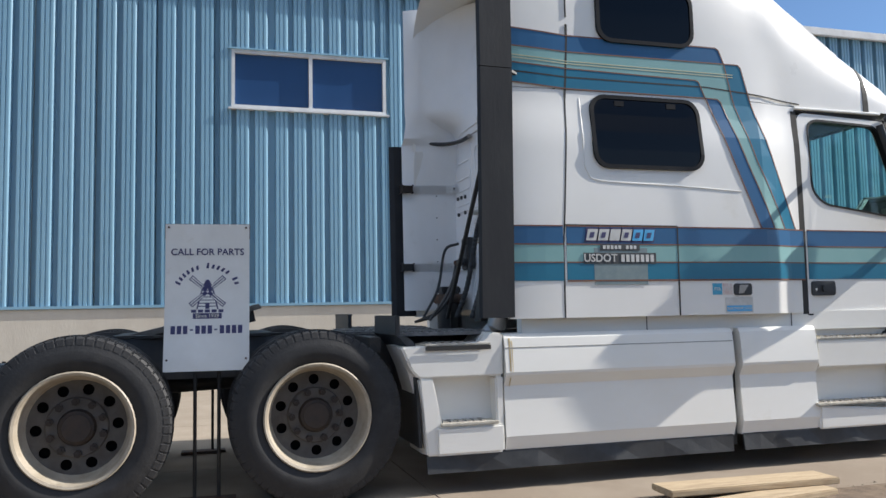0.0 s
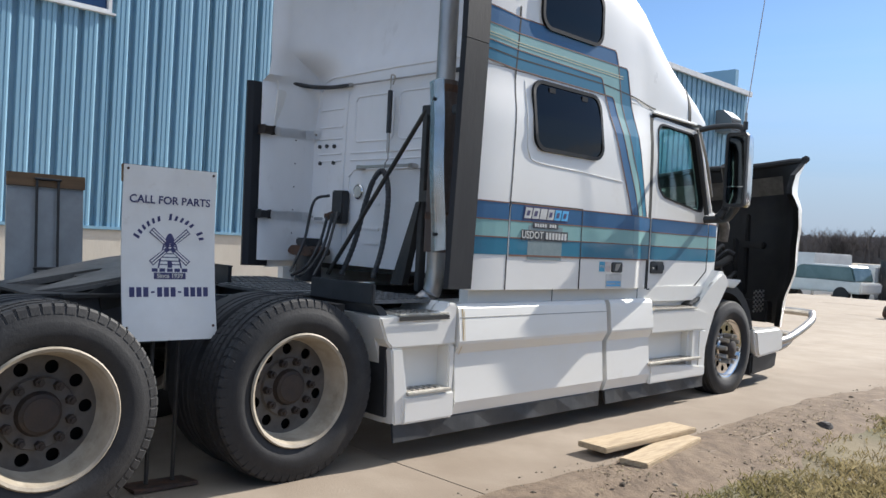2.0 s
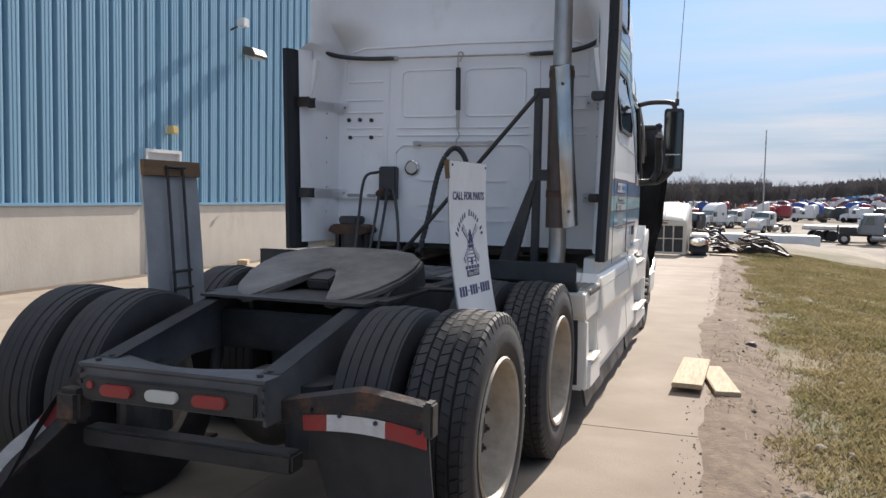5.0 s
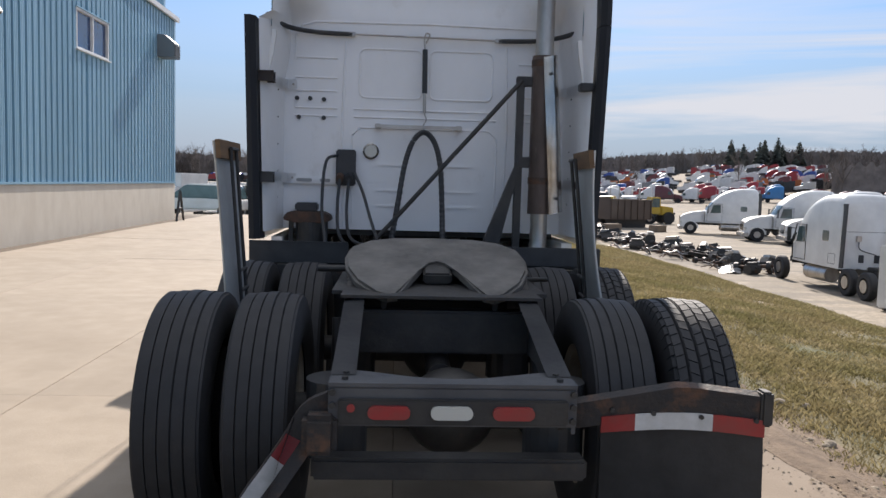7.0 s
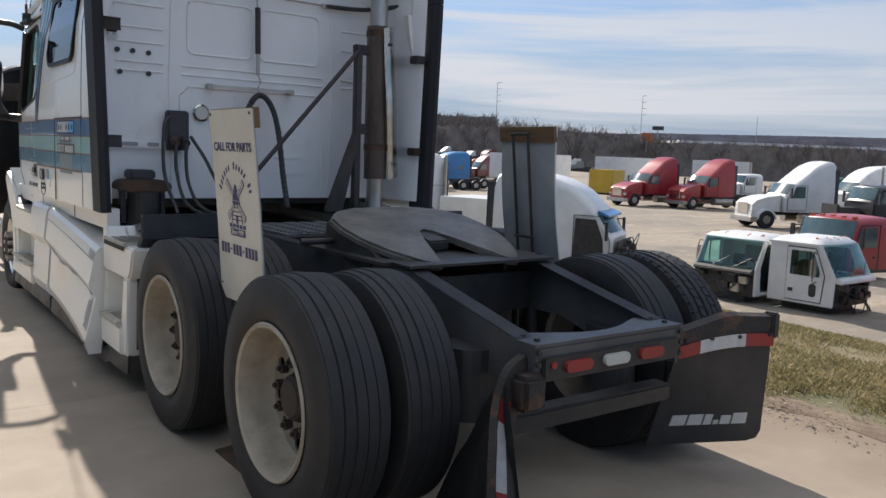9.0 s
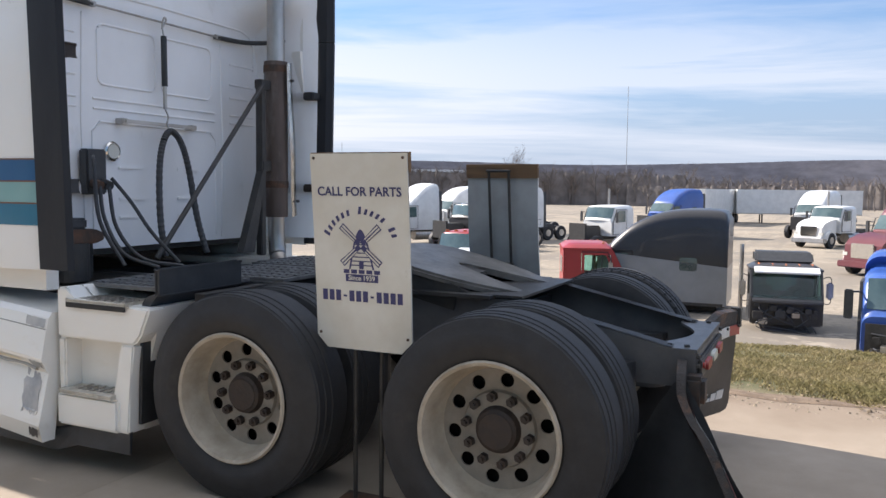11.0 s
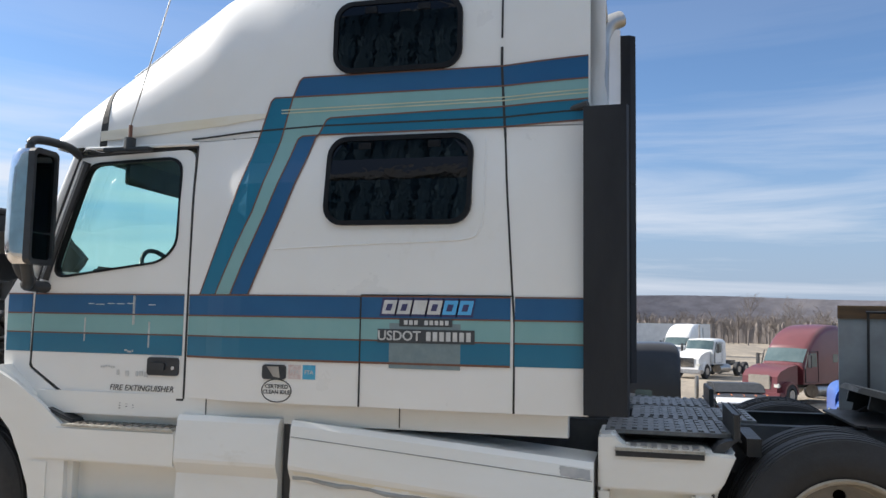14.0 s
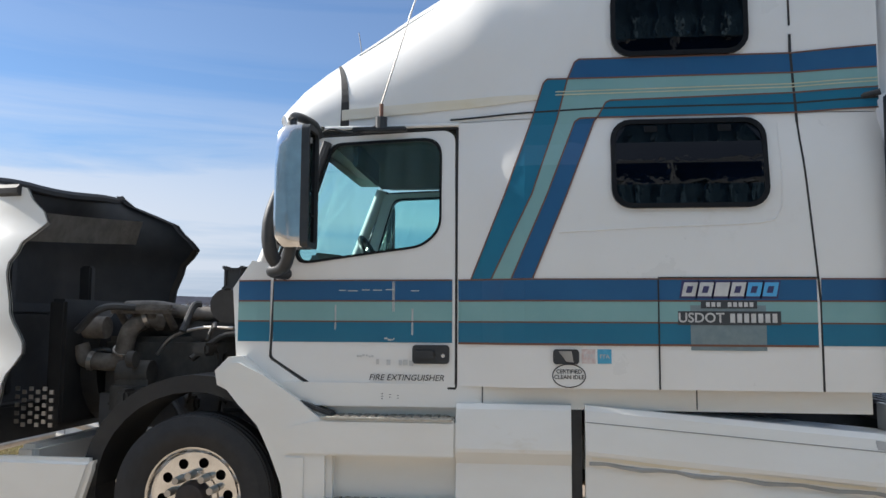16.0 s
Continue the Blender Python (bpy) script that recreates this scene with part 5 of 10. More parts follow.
# fifth wheel, tilted back
tilt = Matrix.Translation((0, -0.62, 1.10)) @ Matrix.Rotation(radians(13), 4, "X")
half = [(0.0, 0.36), (0.22, 0.36), (0.36, 0.30), (0.45, 0.18), (0.47, 0.02), (0.455, -0.15), (0.40, -0.33), (0.30, -0.50), (0.245, -0.54), (0.20, -0.52), (0.10, -0.20), (0.055, -0.06), (0.0, -0.02)]
full = half + [(-x, y) for x, y in half[-2:0:-1]]
bm = prism(full, "z", -0.035, 0.0)
bmesh.ops.bevel(bm, geom=[e for e in bm.edges if abs(e.verts[0].co.z - e.verts[1].co.z) < 1e-5 and e.verts[0].co.z > -0.01], offset=0.014, segments=2, affect="EDGES")
bmesh.ops.transform(bm, matrix=tilt, verts=bm.verts)
fw = part("fifth_wheel", bm, GREASE, truck, "greasy grey fifth wheel plate tilted back")
bm = bmesh.new()
for s in (1, -1):
    box((s * 0.43 - 0.012, -0.25, -0.16), (s * 0.43 + 0.012, 0.22, -0.035), bm, tilt)
    box((s * 0.26 - 0.012, -0.45, -0.11), (s * 0.26 + 0.012, 0.3, -0.035), bm, tilt)
box((-0.4, -0.02, -0.12), (0.4, 0.06, -0.035), bm, tilt)
part("skirt_rib", bm, FRAME, fw)
part("locking_jaw", box((-0.07, -0.20, -0.07), (0.07, -0.02, -0.012), None, tilt), FRAME, fw, bevel=0.01)
for s in (1, -1):
    bm = prism([(-0.95, 0.965), (-0.35, 0.965), (-0.52, 1.06), (-0.74, 1.06)], "x", s * 0.36, s * 0.44)
    box((s * 0.34, -1.05, 0.967), (s * 0.50, -0.25, 0.984), bm)
    part("mounting_bracket", bm, FRAME, fw)
part("release_handle", rod((0.1, -0.60, 0.99), (0.62, -0.42, 0.98), 0.012), FRAME, fw)
part("cross_tube", rod((-0.62, -0.45, 1.02), (-0.2, -0.5, 1.03), 0.018), FRAME, fw)
part("slide_plate", box((-0.45, -1.2, 0.972), (0.45, -0.2, 0.985)), FRAME, fw)


# ---- wheels ----
def tyre_mesh(R, w, seg=72, rows=5):
    """Ribbed truck tyre."""
    h = w / 2
    ribs = []
    bw = 1.66 * h / rows
    for r in range(rows):
        x0, x1 = -0.83 * h + r * bw, -0.83 * h + (r + 1) * bw
        crown = R - 0.004 * abs(r - (rows - 1) / 2)
        ribs += [(x0 + 0.0015, crown - 0.006), (x0 + 0.0035, crown), (x1 - 0.0035, crown), (x1 - 0.0015, crown - 0.006)]
    bm = lathe([(-h * 0.78, 0.300), (-h * 0.95, 0.33), (-h, 0.385), (-h * 0.985, 0.43), (-h * 0.94, R - 0.045), (-h * 0.88, R - 0.018)] + ribs
               + [(h * 0.88, R - 0.018), (h * 0.94, R - 0.045), (h * 0.985, 0.43), (h * 1.003, 0.424), (h, 0.385), (h * 1.0, 0.372), (h * 0.985, 0.366), (h * 0.95, 0.33), (h * 0.78, 0.300)], seg=seg)
    return bm


def tread_mesh(R, w, rows=5, blocks=60):
    """Shallow blocks on the ribs, parted by slanting cuts."""
    bm = bmesh.new()
    h = w / 2
    bw = 1.66 * h / rows
    for r in range(rows):
        x0, x1 = -0.83 * h + r * bw + 0.006, -0.83 * h + (r + 1) * bw - 0.006
        crown = R - 0.004 * abs(r - (rows - 1) / 2)
        for k in range(blocks):
            a = 2 * math.pi * (k + 0.5 * (r % 2)) / blocks
            da = 2 * math.pi / blocks * 0.455
            sl = 0.014 * (1 if r % 2 else -1)
            vs = []
            for rr, f in ((crown - 0.002, 1.0), (crown + 0.005, 0.97)):
                for x, t in ((x0, -da), (x1, -da), (x1, da), (x0, da)):
                    aa = a + t * f + (sl if x == x1 else -sl)
                    vs.append(bm.verts.new((x, rr * math.cos(aa), rr * math.sin(aa))))
            bm.faces.new(vs[4:])
            for i in range(4):
                bm.faces.new((vs[i], vs[(i + 1) % 4], vs[4 + (i + 1) % 4], vs[4 + i]))
    for e in (-1, 1):      # shoulder lugs
        for k in range(blocks):
            a, da = 2 * math.pi * k / blocks, 2 * math.pi / blocks * 0.40
            cols = []
            for t in (-da, da):
                low = [(0.80, R - 0.008), (0.885, R - 0.018), (0.945, R - 0.047)]
                high = [(0.82, R - 0.003), (0.90, R - 0.014), (0.956, R - 0.047)]
                cols.append([[bm.verts.new((e * u * h, rr * math.cos(a + t * f), rr * math.sin(a + t * f))) for u, rr in line] for line, f in ((low, 1.0), (high, 0.93))])
            (la, ha), (lb, hb) = cols
            for i in range(2):
                bm.faces.new((ha[i], ha[i + 1], hb[i + 1], hb[i]))
                bm.faces.new((la[i], la[i + 1], ha[i + 1], ha[i]))
                bm.faces.new((lb[i], lb[i + 1], hb[i + 1], hb[i]))
            bm.faces.new((la[0], ha[0], hb[0], lb[0]))
    bmesh.ops.recalc_face_normals(bm, faces=bm.faces)
    return bm


def disc_with_holes(bm, r0, r1, rh, hole, x0, x1, count=10, n=16):
    """A wheel disc with round hand holes cut through."""
    for c in range(count):
        mid = 2 * math.pi * c / count
        da = math.pi / count
        cy, cz = rh * math.cos(mid), rh * math.sin(mid)
        loops = []
        for x in (x0, x1):
            out, inn = [], []
            for k in range(n):
                a = 2 * math.pi * k / n
                u, v = math.cos(a), math.sin(a)
                q = max(abs(u), abs(v))
                rad, ang = (r0 + r1) / 2 + (r1 - r0) / 2 * u / q, mid + da * v / q
                out.append(bm.verts.new((x, rad * math.cos(ang), rad * math.sin(ang))))
                lu, lv = u * hole, v * hole
                inn.append(bm.verts.new((x, cy + lu * math.cos(mid) - lv * math.sin(mid), cz + lu * math.sin(mid) + lv * math.cos(mid))))
            loops.append((out, inn))
        for k in range(n):
            j = (k + 1) % n
            (o0, i0), (o1, i1) = loops
            bm.faces.new((o0[k], o0[j], i0[j], i0[k]))
            bm.faces.new((o1[k], i1[k], i1[j], o1[j]))
            bm.faces.new((i0[k], i0[j], i1[j], i1[k]))
    bmesh.ops.remove_doubles(bm, verts=bm.verts[:], dist=0.0005)
    return bm


def dual_wheel(parent):
    """Outer dual: dished disc, hub with ten nuts, and its tyre; the outside faces +x."""
    bm = lathe([(0.135, 0.318), (0.145, 0.310), (0.138, 0.296), (0.10, 0.284), (0.04, 0.278), (0.0, 0.272), (-0.02, 0.255)], seg=48)
    b = part("wheel", bm, RIM, parent, "dirty white steel wheel rim", smooth=True)
    dd = disc_with_holes(bmesh.new(), 0.165, 0.262, 0.212, 0.031, -0.012, -0.022)
    part("disc", lathe([(-0.012, 0.168), (0.004, 0.160), (0.006, 0.10)], dd, seg=40), DISC, b, "dust-brown wheel disc, darkened for shade, with round hand holes", smooth=True)
    bm = lathe([(0.004, 0.104), (0.015, 0.098), (0.034, 0.092), (0.042, 0.08), (0.048, 0.075), (0.052, 0.0001)], seg=24)
    hub = part("hub", bm, HUB, b, "rusty greasy hub with ten nuts")
    nut = None
    for k in range(10):
        a = 2 * math.pi * (k + 0.5) / 10
        if nut is None:
            bm = rod((0.0, 0, 0), (0.036, 0, 0), 0.022, seg=6)
            rod((0.0, 0, 0), (0.050, 0, 0), 0.010, bm, seg=6)
            nut = part("wheel_nut", bm, HUB, hub)
            o = nut
        else:
            o = new("wheel_nut", nut.data)
            o.parent = hub
        o.location = (0.0, 0.143 * math.cos(a), 0.143 * math.sin(a))
    tyre = part("tyre", tyre_mesh(0.508, 0.285), TREAD, b, "worn black truck tyre", smooth=True)
    tagged(part("tread", tread_mesh(0.508, 0.285), TREAD, tyre), kind="stuff")
    # drum as a black backing: the hand holes' shade is in its colour
    part("brake_drum", rod((-0.2, 0, 0), (-0.06, 0, 0), 0.262, seg=28), HOLLOW, b)
    return b


def clone(ob, parent, m):
    made = {}
    for o in (ob, *ob.children_recursive):
        made[o] = o.copy()
        scene.collection.objects.link(made[o])
        made[o].parent = made.get(o.parent, parent)
    made[ob].matrix_local = m
    return made[ob]


wheel = dual_wheel(truck)
wheel.matrix_local = pose(1.01, 0, 0.5, 20)
inner_tyre = part("inner_tyre", tyre_mesh(0.506, 0.275), TREAD, truck, "worn black inner dual tyre", smooth=True)
inner_tyre.matrix_local = pose(0.69, 0, 0.5)
bm = lathe([(-0.10, 0.305), (-0.08, 0.28), (0.1, 0.28), (0.12, 0.305)], seg=40)
part("inner_rim", bm, RIM, inner_tyre, smooth=True)
GREY_DISC = []
for s, yy, spin in ((1, -1.32, 75), (-1, 0, 130), (-1, -1.32, 10)):
    w_ = clone(wheel, truck, pose(1.01 if s > 0 else -1.05, yy, 0.5, spin, 0, 0 if s > 0 else 180))
    if s < 0:   # worn smooth on this side, and paler discs without the painted shade
        for c in [c for c in w_.children if c.name.startswith("disc")]:
            if not GREY_DISC:
                GREY_DISC.append(c.data.copy())
                GREY_DISC[0].materials[0] = material("grey_white_wheel_disc", (0.26, 0.238, 0.205), 0.6, second=(0.20, 0.182, 0.155), scale=10, stain=(0.16, 0.14, 0.12), stain_scale=7, stain_cut=(0.58, 0.8), bump=0.15, bump_scale=50)
            c.data = GREY_DISC[0]
            c["label"] = "grey-white wheel disc with round hand holes"
        for c in [c for c in w_.children_recursive if c.name.startswith("tread")]:
            bpy.data.objects.remove(c)
    clone(inner_tyre, truck, pose(0.69 if s > 0 else -0.725, yy, 0.5, spin + 9, 0, 0 if s > 0 else 180))


def front_wheel(parent):
    bm = lathe([(0.10, 0.312), (0.112, 0.305), (0.105, 0.29), (0.08, 0.278), (0.07, 0.262)], seg=48)
    b = part("wheel", bm, CHROME, parent, "polished aluminium front wheel", smooth=True)
    dd = disc_with_holes(bmesh.new(), 0.15, 0.264, 0.207, 0.031, 0.072, 0.05)
    part("disc", lathe([(0.072, 0.152), (0.085, 0.145), (0.088, 0.08)], dd, seg=40), CHROME, b, smooth=True)
    bm = lathe([(0.085, 0.105), (0.13, 0.10), (0.16, 0.085), (0.17, 0.06), (0.175, 0.0001)], seg=24)
    part("hub", bm, HUB, b, smooth=True)
    for k in range(10):
        a = 2 * math.pi * (k + 0.5) / 10
        part("nut_cover", rod((0.08, 0.137 * math.cos(a), 0.137 * math.sin(a)), (0.165, 0.137 * math.cos(a), 0.137 * math.sin(a)), 0.026, seg=10, r2=0.021), STEEL, b)
    part("tyre", tyre_mesh(0.50, 0.285), TREAD, b, "black front truck tyre", smooth=True)
    # black backing again, painting the shade seen through the holes
    part("brake_drum", rod((-0.2, 0, 0), (0.03, 0, 0), 0.25, seg=28), HOLLOW, b)
    return b


fwheel = front_wheel(truck)
fwheel.matrix_local = pose(1.03, 5.07, 0.438, 12, 0, 0) @ Matrix.Scale(0.955, 4)
clone(fwheel, truck, pose(-1.03, 5.02, 0.395, 40, 0, 180) @ Matrix.Scale(0.955, 4))
part("front_axle", box((-0.9, 4.98, 0.34), (0.9, 5.12, 0.46)), FRAME, truck, bevel=0.02)

# ---- cab front: doors, glass, cowl, interior ----
DO = [(3.515, 1.045), (4.33, 1.045), (4.585, 1.20), (4.565, 1.72), (4.335, 2.49), (3.57, 2.515), (3.52, 2.48), (3.515, 1.9)]
DI = [(3.70, 1.83), (4.05, 1.785), (4.42, 1.735), (4.465, 1.79), (4.26, 2.455), (3.66, 2.475), (3.595, 2.42), (3.595, 1.93)]


def rounded(poly, r, n=4):
    """The outline with each corner rounded off."""
    out = []
    for i, p in enumerate(poly):
        p, a, b = Vector(p), Vector(poly[i - 1]), Vector(poly[(i + 1) % len(poly)])
        ra, rb = min(r, 0.45 * (a - p).length), min(r, 0.45 * (b - p).length)
        u, v = p + (a - p).normalized() * ra, p + (b - p).normalized() * rb
        for k in range(n + 1):
            t = k / n
            out.append(tuple(u * (1 - t) ** 2 + p * 2 * t * (1 - t) + v * t * t))
    return out


DO, DI = rounded(DO, 0.03), rounded(DI, 0.07)
for s in (1, -1):
    bm = ring_prism(DO, DI, "x", 0, 1)
    bmesh.ops.subdivide_edges(bm, edges=bm.edges[:], cuts=1, use_grid_fill=True)
    for v in bm.verts:
        v.co.x = s * (side_x(v.co.y, min(v.co.z, 2.55)) - (0.0 if v.co.x > 0.5 else 0.06))
    door = part("door", bm, WHITE, truck, "white cab door with painted stripes")
    rub = ring_prism(DI, [(y + (4.0 - y) * 0.032, z + (2.1 - z) * 0.045) for y, z in DI], "x", 0, 1)
    for v in rub.verts:
        v.co.x = s * (side_x(v.co.y, v.co.z) + (0.006 if v.co.x > 0.5 else -0.04))
    part("window_seal", rub, RUBBER, door)
    gl_ = bmesh.new()
    gl_.faces.new([gl_.verts.new((s * (side_x(y, z) - 0.03), y, z)) for y, z in DI])
    bmesh.ops.solidify(gl_, geom=gl_.faces[:], thickness=0.005)
    g_ = part("glass", gl_, CLEAR, door)
    g_.visible_shadow = False
    edge_ = [(3.507, 1.04), (3.507, 2.53), (4.34, 2.50), (4.575, 1.72), (4.593, 1.2), (4.335, 1.035), (3.507, 1.035)]
    for p, q in zip(edge_, edge_[1:]):
        part("door_gap", on_side(strip([p, q], 0.012), s, -0.03, 0.0315), SEAM, door)
    if s > 0:
        part("door_gap", on_side(strip([(3.49, 1.04), (3.49, 2.52)], 0.05), s, -0.03, 0.032), SEAM, door)
    hy = 3.65
    h_ = part("door_handle", on_side(round_rect(hy - 0.105, 1.17, hy + 0.105, 1.275, 0.02), s, 0.0, 0.012), BLACK, door, "black plastic door handle")
    part("grip", on_side(round_rect(hy - 0.02, 1.20, hy + 0.095, 1.245, 0.015), s, 0.012, 0.014), BLACK, h_)
    part("key_lock", rod((s * (side_x(hy, 1.2) + 0.012), hy - 0.07, 1.215), (s * (side_x(hy, 1.2) + 0.017), hy - 0.07, 1.215), 0.011), CHROME, h_)
    bl = part("luggage_latch", on_side(round_rect(2.83, 1.18, 2.97, 1.26, 0.018), s, 0.0, 0.012), BLACK, truck, "dark luggage door latch")
    part("latch_plate", on_side([(2.86, 1.19), (2.90, 1.195), (2.94, 1.25), (2.87, 1.25)], s, 0.012, 0.004), STEEL, bl)
    # cowl beside the windscreen
    bm = on_side([(4.60, 1.06), (4.80, 1.10), (4.84, 1.60), (4.72, 1.76), (4.57, 1.74)], s, -0.06, 0.06)
    part("cowl_side", bm, WHITE, truck, smooth=True)
    part("cowl_corner", on_side([(4.345, 1.028), (4.60, 1.028), (4.60, 1.192)], s, -0.06, 0.06), WHITE, truck)
    part("hood_rest", sided(box((0.98, 4.80, 1.60), (1.05, 4.90, 1.72)), s), BLACK, truck, bevel=0.012)
    part("pillar", tube([(s * (side_x(4.6, 1.7) - 0.05), 4.66, 1.74), (s * 1.03, 4.36, 2.52)], 0.045, seg=10), WHITE, truck, smooth=True)
    part("pillar_trim", tube([(s * (side_x(4.5, 1.7) + 0.004), 4.52, 1.73), (s * (side_x(4.3, 2.4) + 0.004), 4.28, 2.46)], 0.028, seg=8), BLACK, truck, smooth=True)
# windscreen
bm = bmesh.new()
lo = [bm.verts.new((-1.0 + 0.125 * k, 4.90 - 0.22 * (-1 + 0.125 * k) ** 2, 1.74)) for k in range(17)]
hi = [bm.verts.new((0.93 * (-1.0 + 0.125 * k), 4.58 - 0.22 * (-1 + 0.125 * k) ** 2, 2.57)) for k in range(17)]
for k in range(16):
    bm.faces.new((lo[k], lo[k + 1], hi[k + 1], hi[k]))
ws = part("windscreen", bm, CLEAR, truck, smooth=True)
ws.visible_shadow = False
bm = bmesh.new()
c0 = [bm.verts.new((-1.03 + 1.03 * k / 8, 4.96 - 0.2 * (-1 + k / 8) ** 2, 1.72)) for k in range(17)]
c1 = [bm.verts.new((-1.03 + 1.03 * k / 8, 4.96 - 0.2 * (-1 + k / 8) ** 2, 1.15)) for k in range(17)]
c2 = [bm.verts.new((-1.0 + 1.0 * k / 8, 4.88 - 0.22 * (-1 + k / 8) ** 2, 1.77)) for k in range(17)]
for k in range(16):
    bm.faces.new((c0[k], c0[k + 1], c1[k + 1], c1[k]))
    bm.faces.new((c0[k], c0[k + 1], c2[k + 1], c2[k]))
part("firewall", bm, HOODIN, truck)
# interior
part("cab_floor", box((-1.05, 1.7, 1.06), (1.05, 4.7, 1.12)), INTERIOR, truck)
part("bunk_curtain", box((-1.1, 3.20, 1.1), (1.1, 3.25, 2.55)), CURTAIN, truck)
part("headliner", box((-1.0, 1.7, 2.53), (1.0, 4.35, 2.555)), INTERIOR, truck)
bm = prism([(4.25, 1.45), (4.30, 1.72), (4.62, 1.80), (4.78, 1.74), (4.78, 1.15), (4.5, 1.15)], "x", -1.0, 1.0)
dash = part("dashboard", bm, INTERIOR, truck, bevel=0.02)
part("gauge_hood", prism([(4.20, 1.70), (4.26, 1.82), (4.45, 1.84), (4.5, 1.74)], "x", -0.75, -0.2), INTERIOR, dash, bevel=0.02)
sw = [(-0.47 + 0.225 * math.cos(2 * math.pi * k / 28), 4.10 + 0.10 * math.sin(2 * math.pi * k / 28), 1.76 + 0.20 * math.sin(2 * math.pi * k / 28)) for k in range(29)]
st_w = part("steering_wheel", tube(sw, 0.016, seg=8), BLACK, truck, smooth=True)
bm = rod((-0.47, 4.10, 1.76), (-0.47, 4.4, 1.6), 0.04)
rod((-0.68, 4.10, 1.76), (-0.26, 4.10, 1.76), 0.014, bm)
part("column", bm, BLACK, st_w)
for x in (-0.55, 0.55):
    bm = box((x - 0.25, 3.36, 1.45), (x + 0.25, 3.85, 1.58))
    se = part("cab_seat", bm, INTERIOR, truck, bevel=0.04)
    part("seat_back", box((x - 0.24, 3.28, 1.55), (x + 0.24, 3.40, 2.15)), INTERIOR, se, bevel=0.04)
    part("headrest", box((x - 0.13, 3.29, 2.17), (x + 0.13, 3.38, 2.33)), INTERIOR, se, bevel=0.03)
    part("seat_base", box((x - 0.2, 3.4, 1.12), (x + 0.2, 3.8, 1.45)), INTERIOR, se)
part("sun_visor", box((-0.85, 4.15, 2.36), (-0.15, 4.18, 2.52)), INTERIOR, truck, bevel=0.01)
# outer sun visor edge and roof lamp seam
for s in (1, -1):
    part("drip_rail", tube([(s * (side_x(3.52, 2.53) + 0.004), 3.50, 2.545), (s * (side_x(4.3, 2.53) + 0.004), 4.3, 2.545)], 0.012, seg=8), WHITE, truck)


# mirrors with chrome backs on two arms
def mirror(s):
    x0, y0 = 1.36, 4.37 if s > 0 else 4.29
    pts = [(1.09, 4.33, 2.50), (1.22, y0 + 0.04, 2.535), (x0 + 0.06, y0 + 0.09, 2.53), (x0 + 0.10, y0 + 0.09, 2.44)]
    arm = part("mirror_arm", tube([(s * x, y, z) for x, y, z in curve(pts, 6)], 0.026, seg=10), BLACK, truck, smooth=True)
    low = [(1.08, 4.50, 1.68), (1.20, 4.56, 1.69), (1.32, y0 + 0.16, 1.71), (x0 + 0.09, y0 + 0.08, 1.83)]
    part("lower_arm", tube([(s * x, y, z) for x, y, z in curve(low, 6)], 0.036, seg=10), BLACK, arm, smooth=True)
    duct = [(1.24, 4.50, 1.70), (1.29, 4.545, 1.80), (1.30, 4.55, 1.95), (1.29, 4.51, 2.10), (1.30, 4.46, 2.18)]
    part("arm_cover", tube([(s * x, y, z) for x, y, z in curve(duct, 6)], 0.040, seg=12), BLACK, arm, "dark grey curved mirror arm cover", smooth=True)
    plan = [(-1, 0.0), (1, 0.0), (1.03, 0.35), (0.97, 0.7), (0.72, 0.93), (0.0, 1.0), (-0.72, 0.93), (-0.97, 0.7), (-1.03, 0.35)]
    bm = bmesh.new()
    rings = []
    for z, k in ((1.795, 0.70), (1.815, 0.86), (1.86, 0.96), (1.95, 1.0), (2.20, 1.0), (2.34, 0.97), (2.42, 0.90), (2.455, 0.72)):
        rings.append([bm.verts.new((s * (x0 + 0.095 + 0.095 * u * (0.5 + 0.5 * k)), y0 + 0.175 * v * k, z)) for u, v in plan])
    n = len(plan)
    for a, b in zip(rings, rings[1:]):
        for k in range(n):
            bm.faces.new((a[k], a[(k + 1) % n], b[(k + 1) % n], b[k]))
    bm.faces.new(rings[0]); bm.faces.new(rings[-1])
    part("mirror_head", bm, CHROME, arm, "chrome-backed tall side mirror", smooth=True)
    bm = ring_prism(round_rect(x0 - 0.004, 1.795, x0 + 0.196, 2.46, 0.035), round_rect(x0 + 0.016, 1.825, x0 + 0.176, 2.43, 0.025), "y", y0 - 0.035, y0 + 0.008)
    part("mirror_rim", sided(bm, s), BLACK, arm)
    part("mirror_glass", sided(box((x0 + 0.016, y0 - 0.018, 1.985), (x0 + 0.176, y0 - 0.012, 2.43)), s), MIRROR, arm)
    part("wide_mirror", sided(box((x0 + 0.016, y0 - 0.018, 1.825), (x0 + 0.176, y0 - 0.012, 1.972)), s), MIRROR, arm)


mirror(1)
mirror(-1)
part("hood_mirror_stalk", tube(curve([(1.10, 4.33, 2.48), (1.14, 4.42, 2.2), (1.13, 4.56, 1.9)], 5), 0.014, seg=8), STEEL, truck)
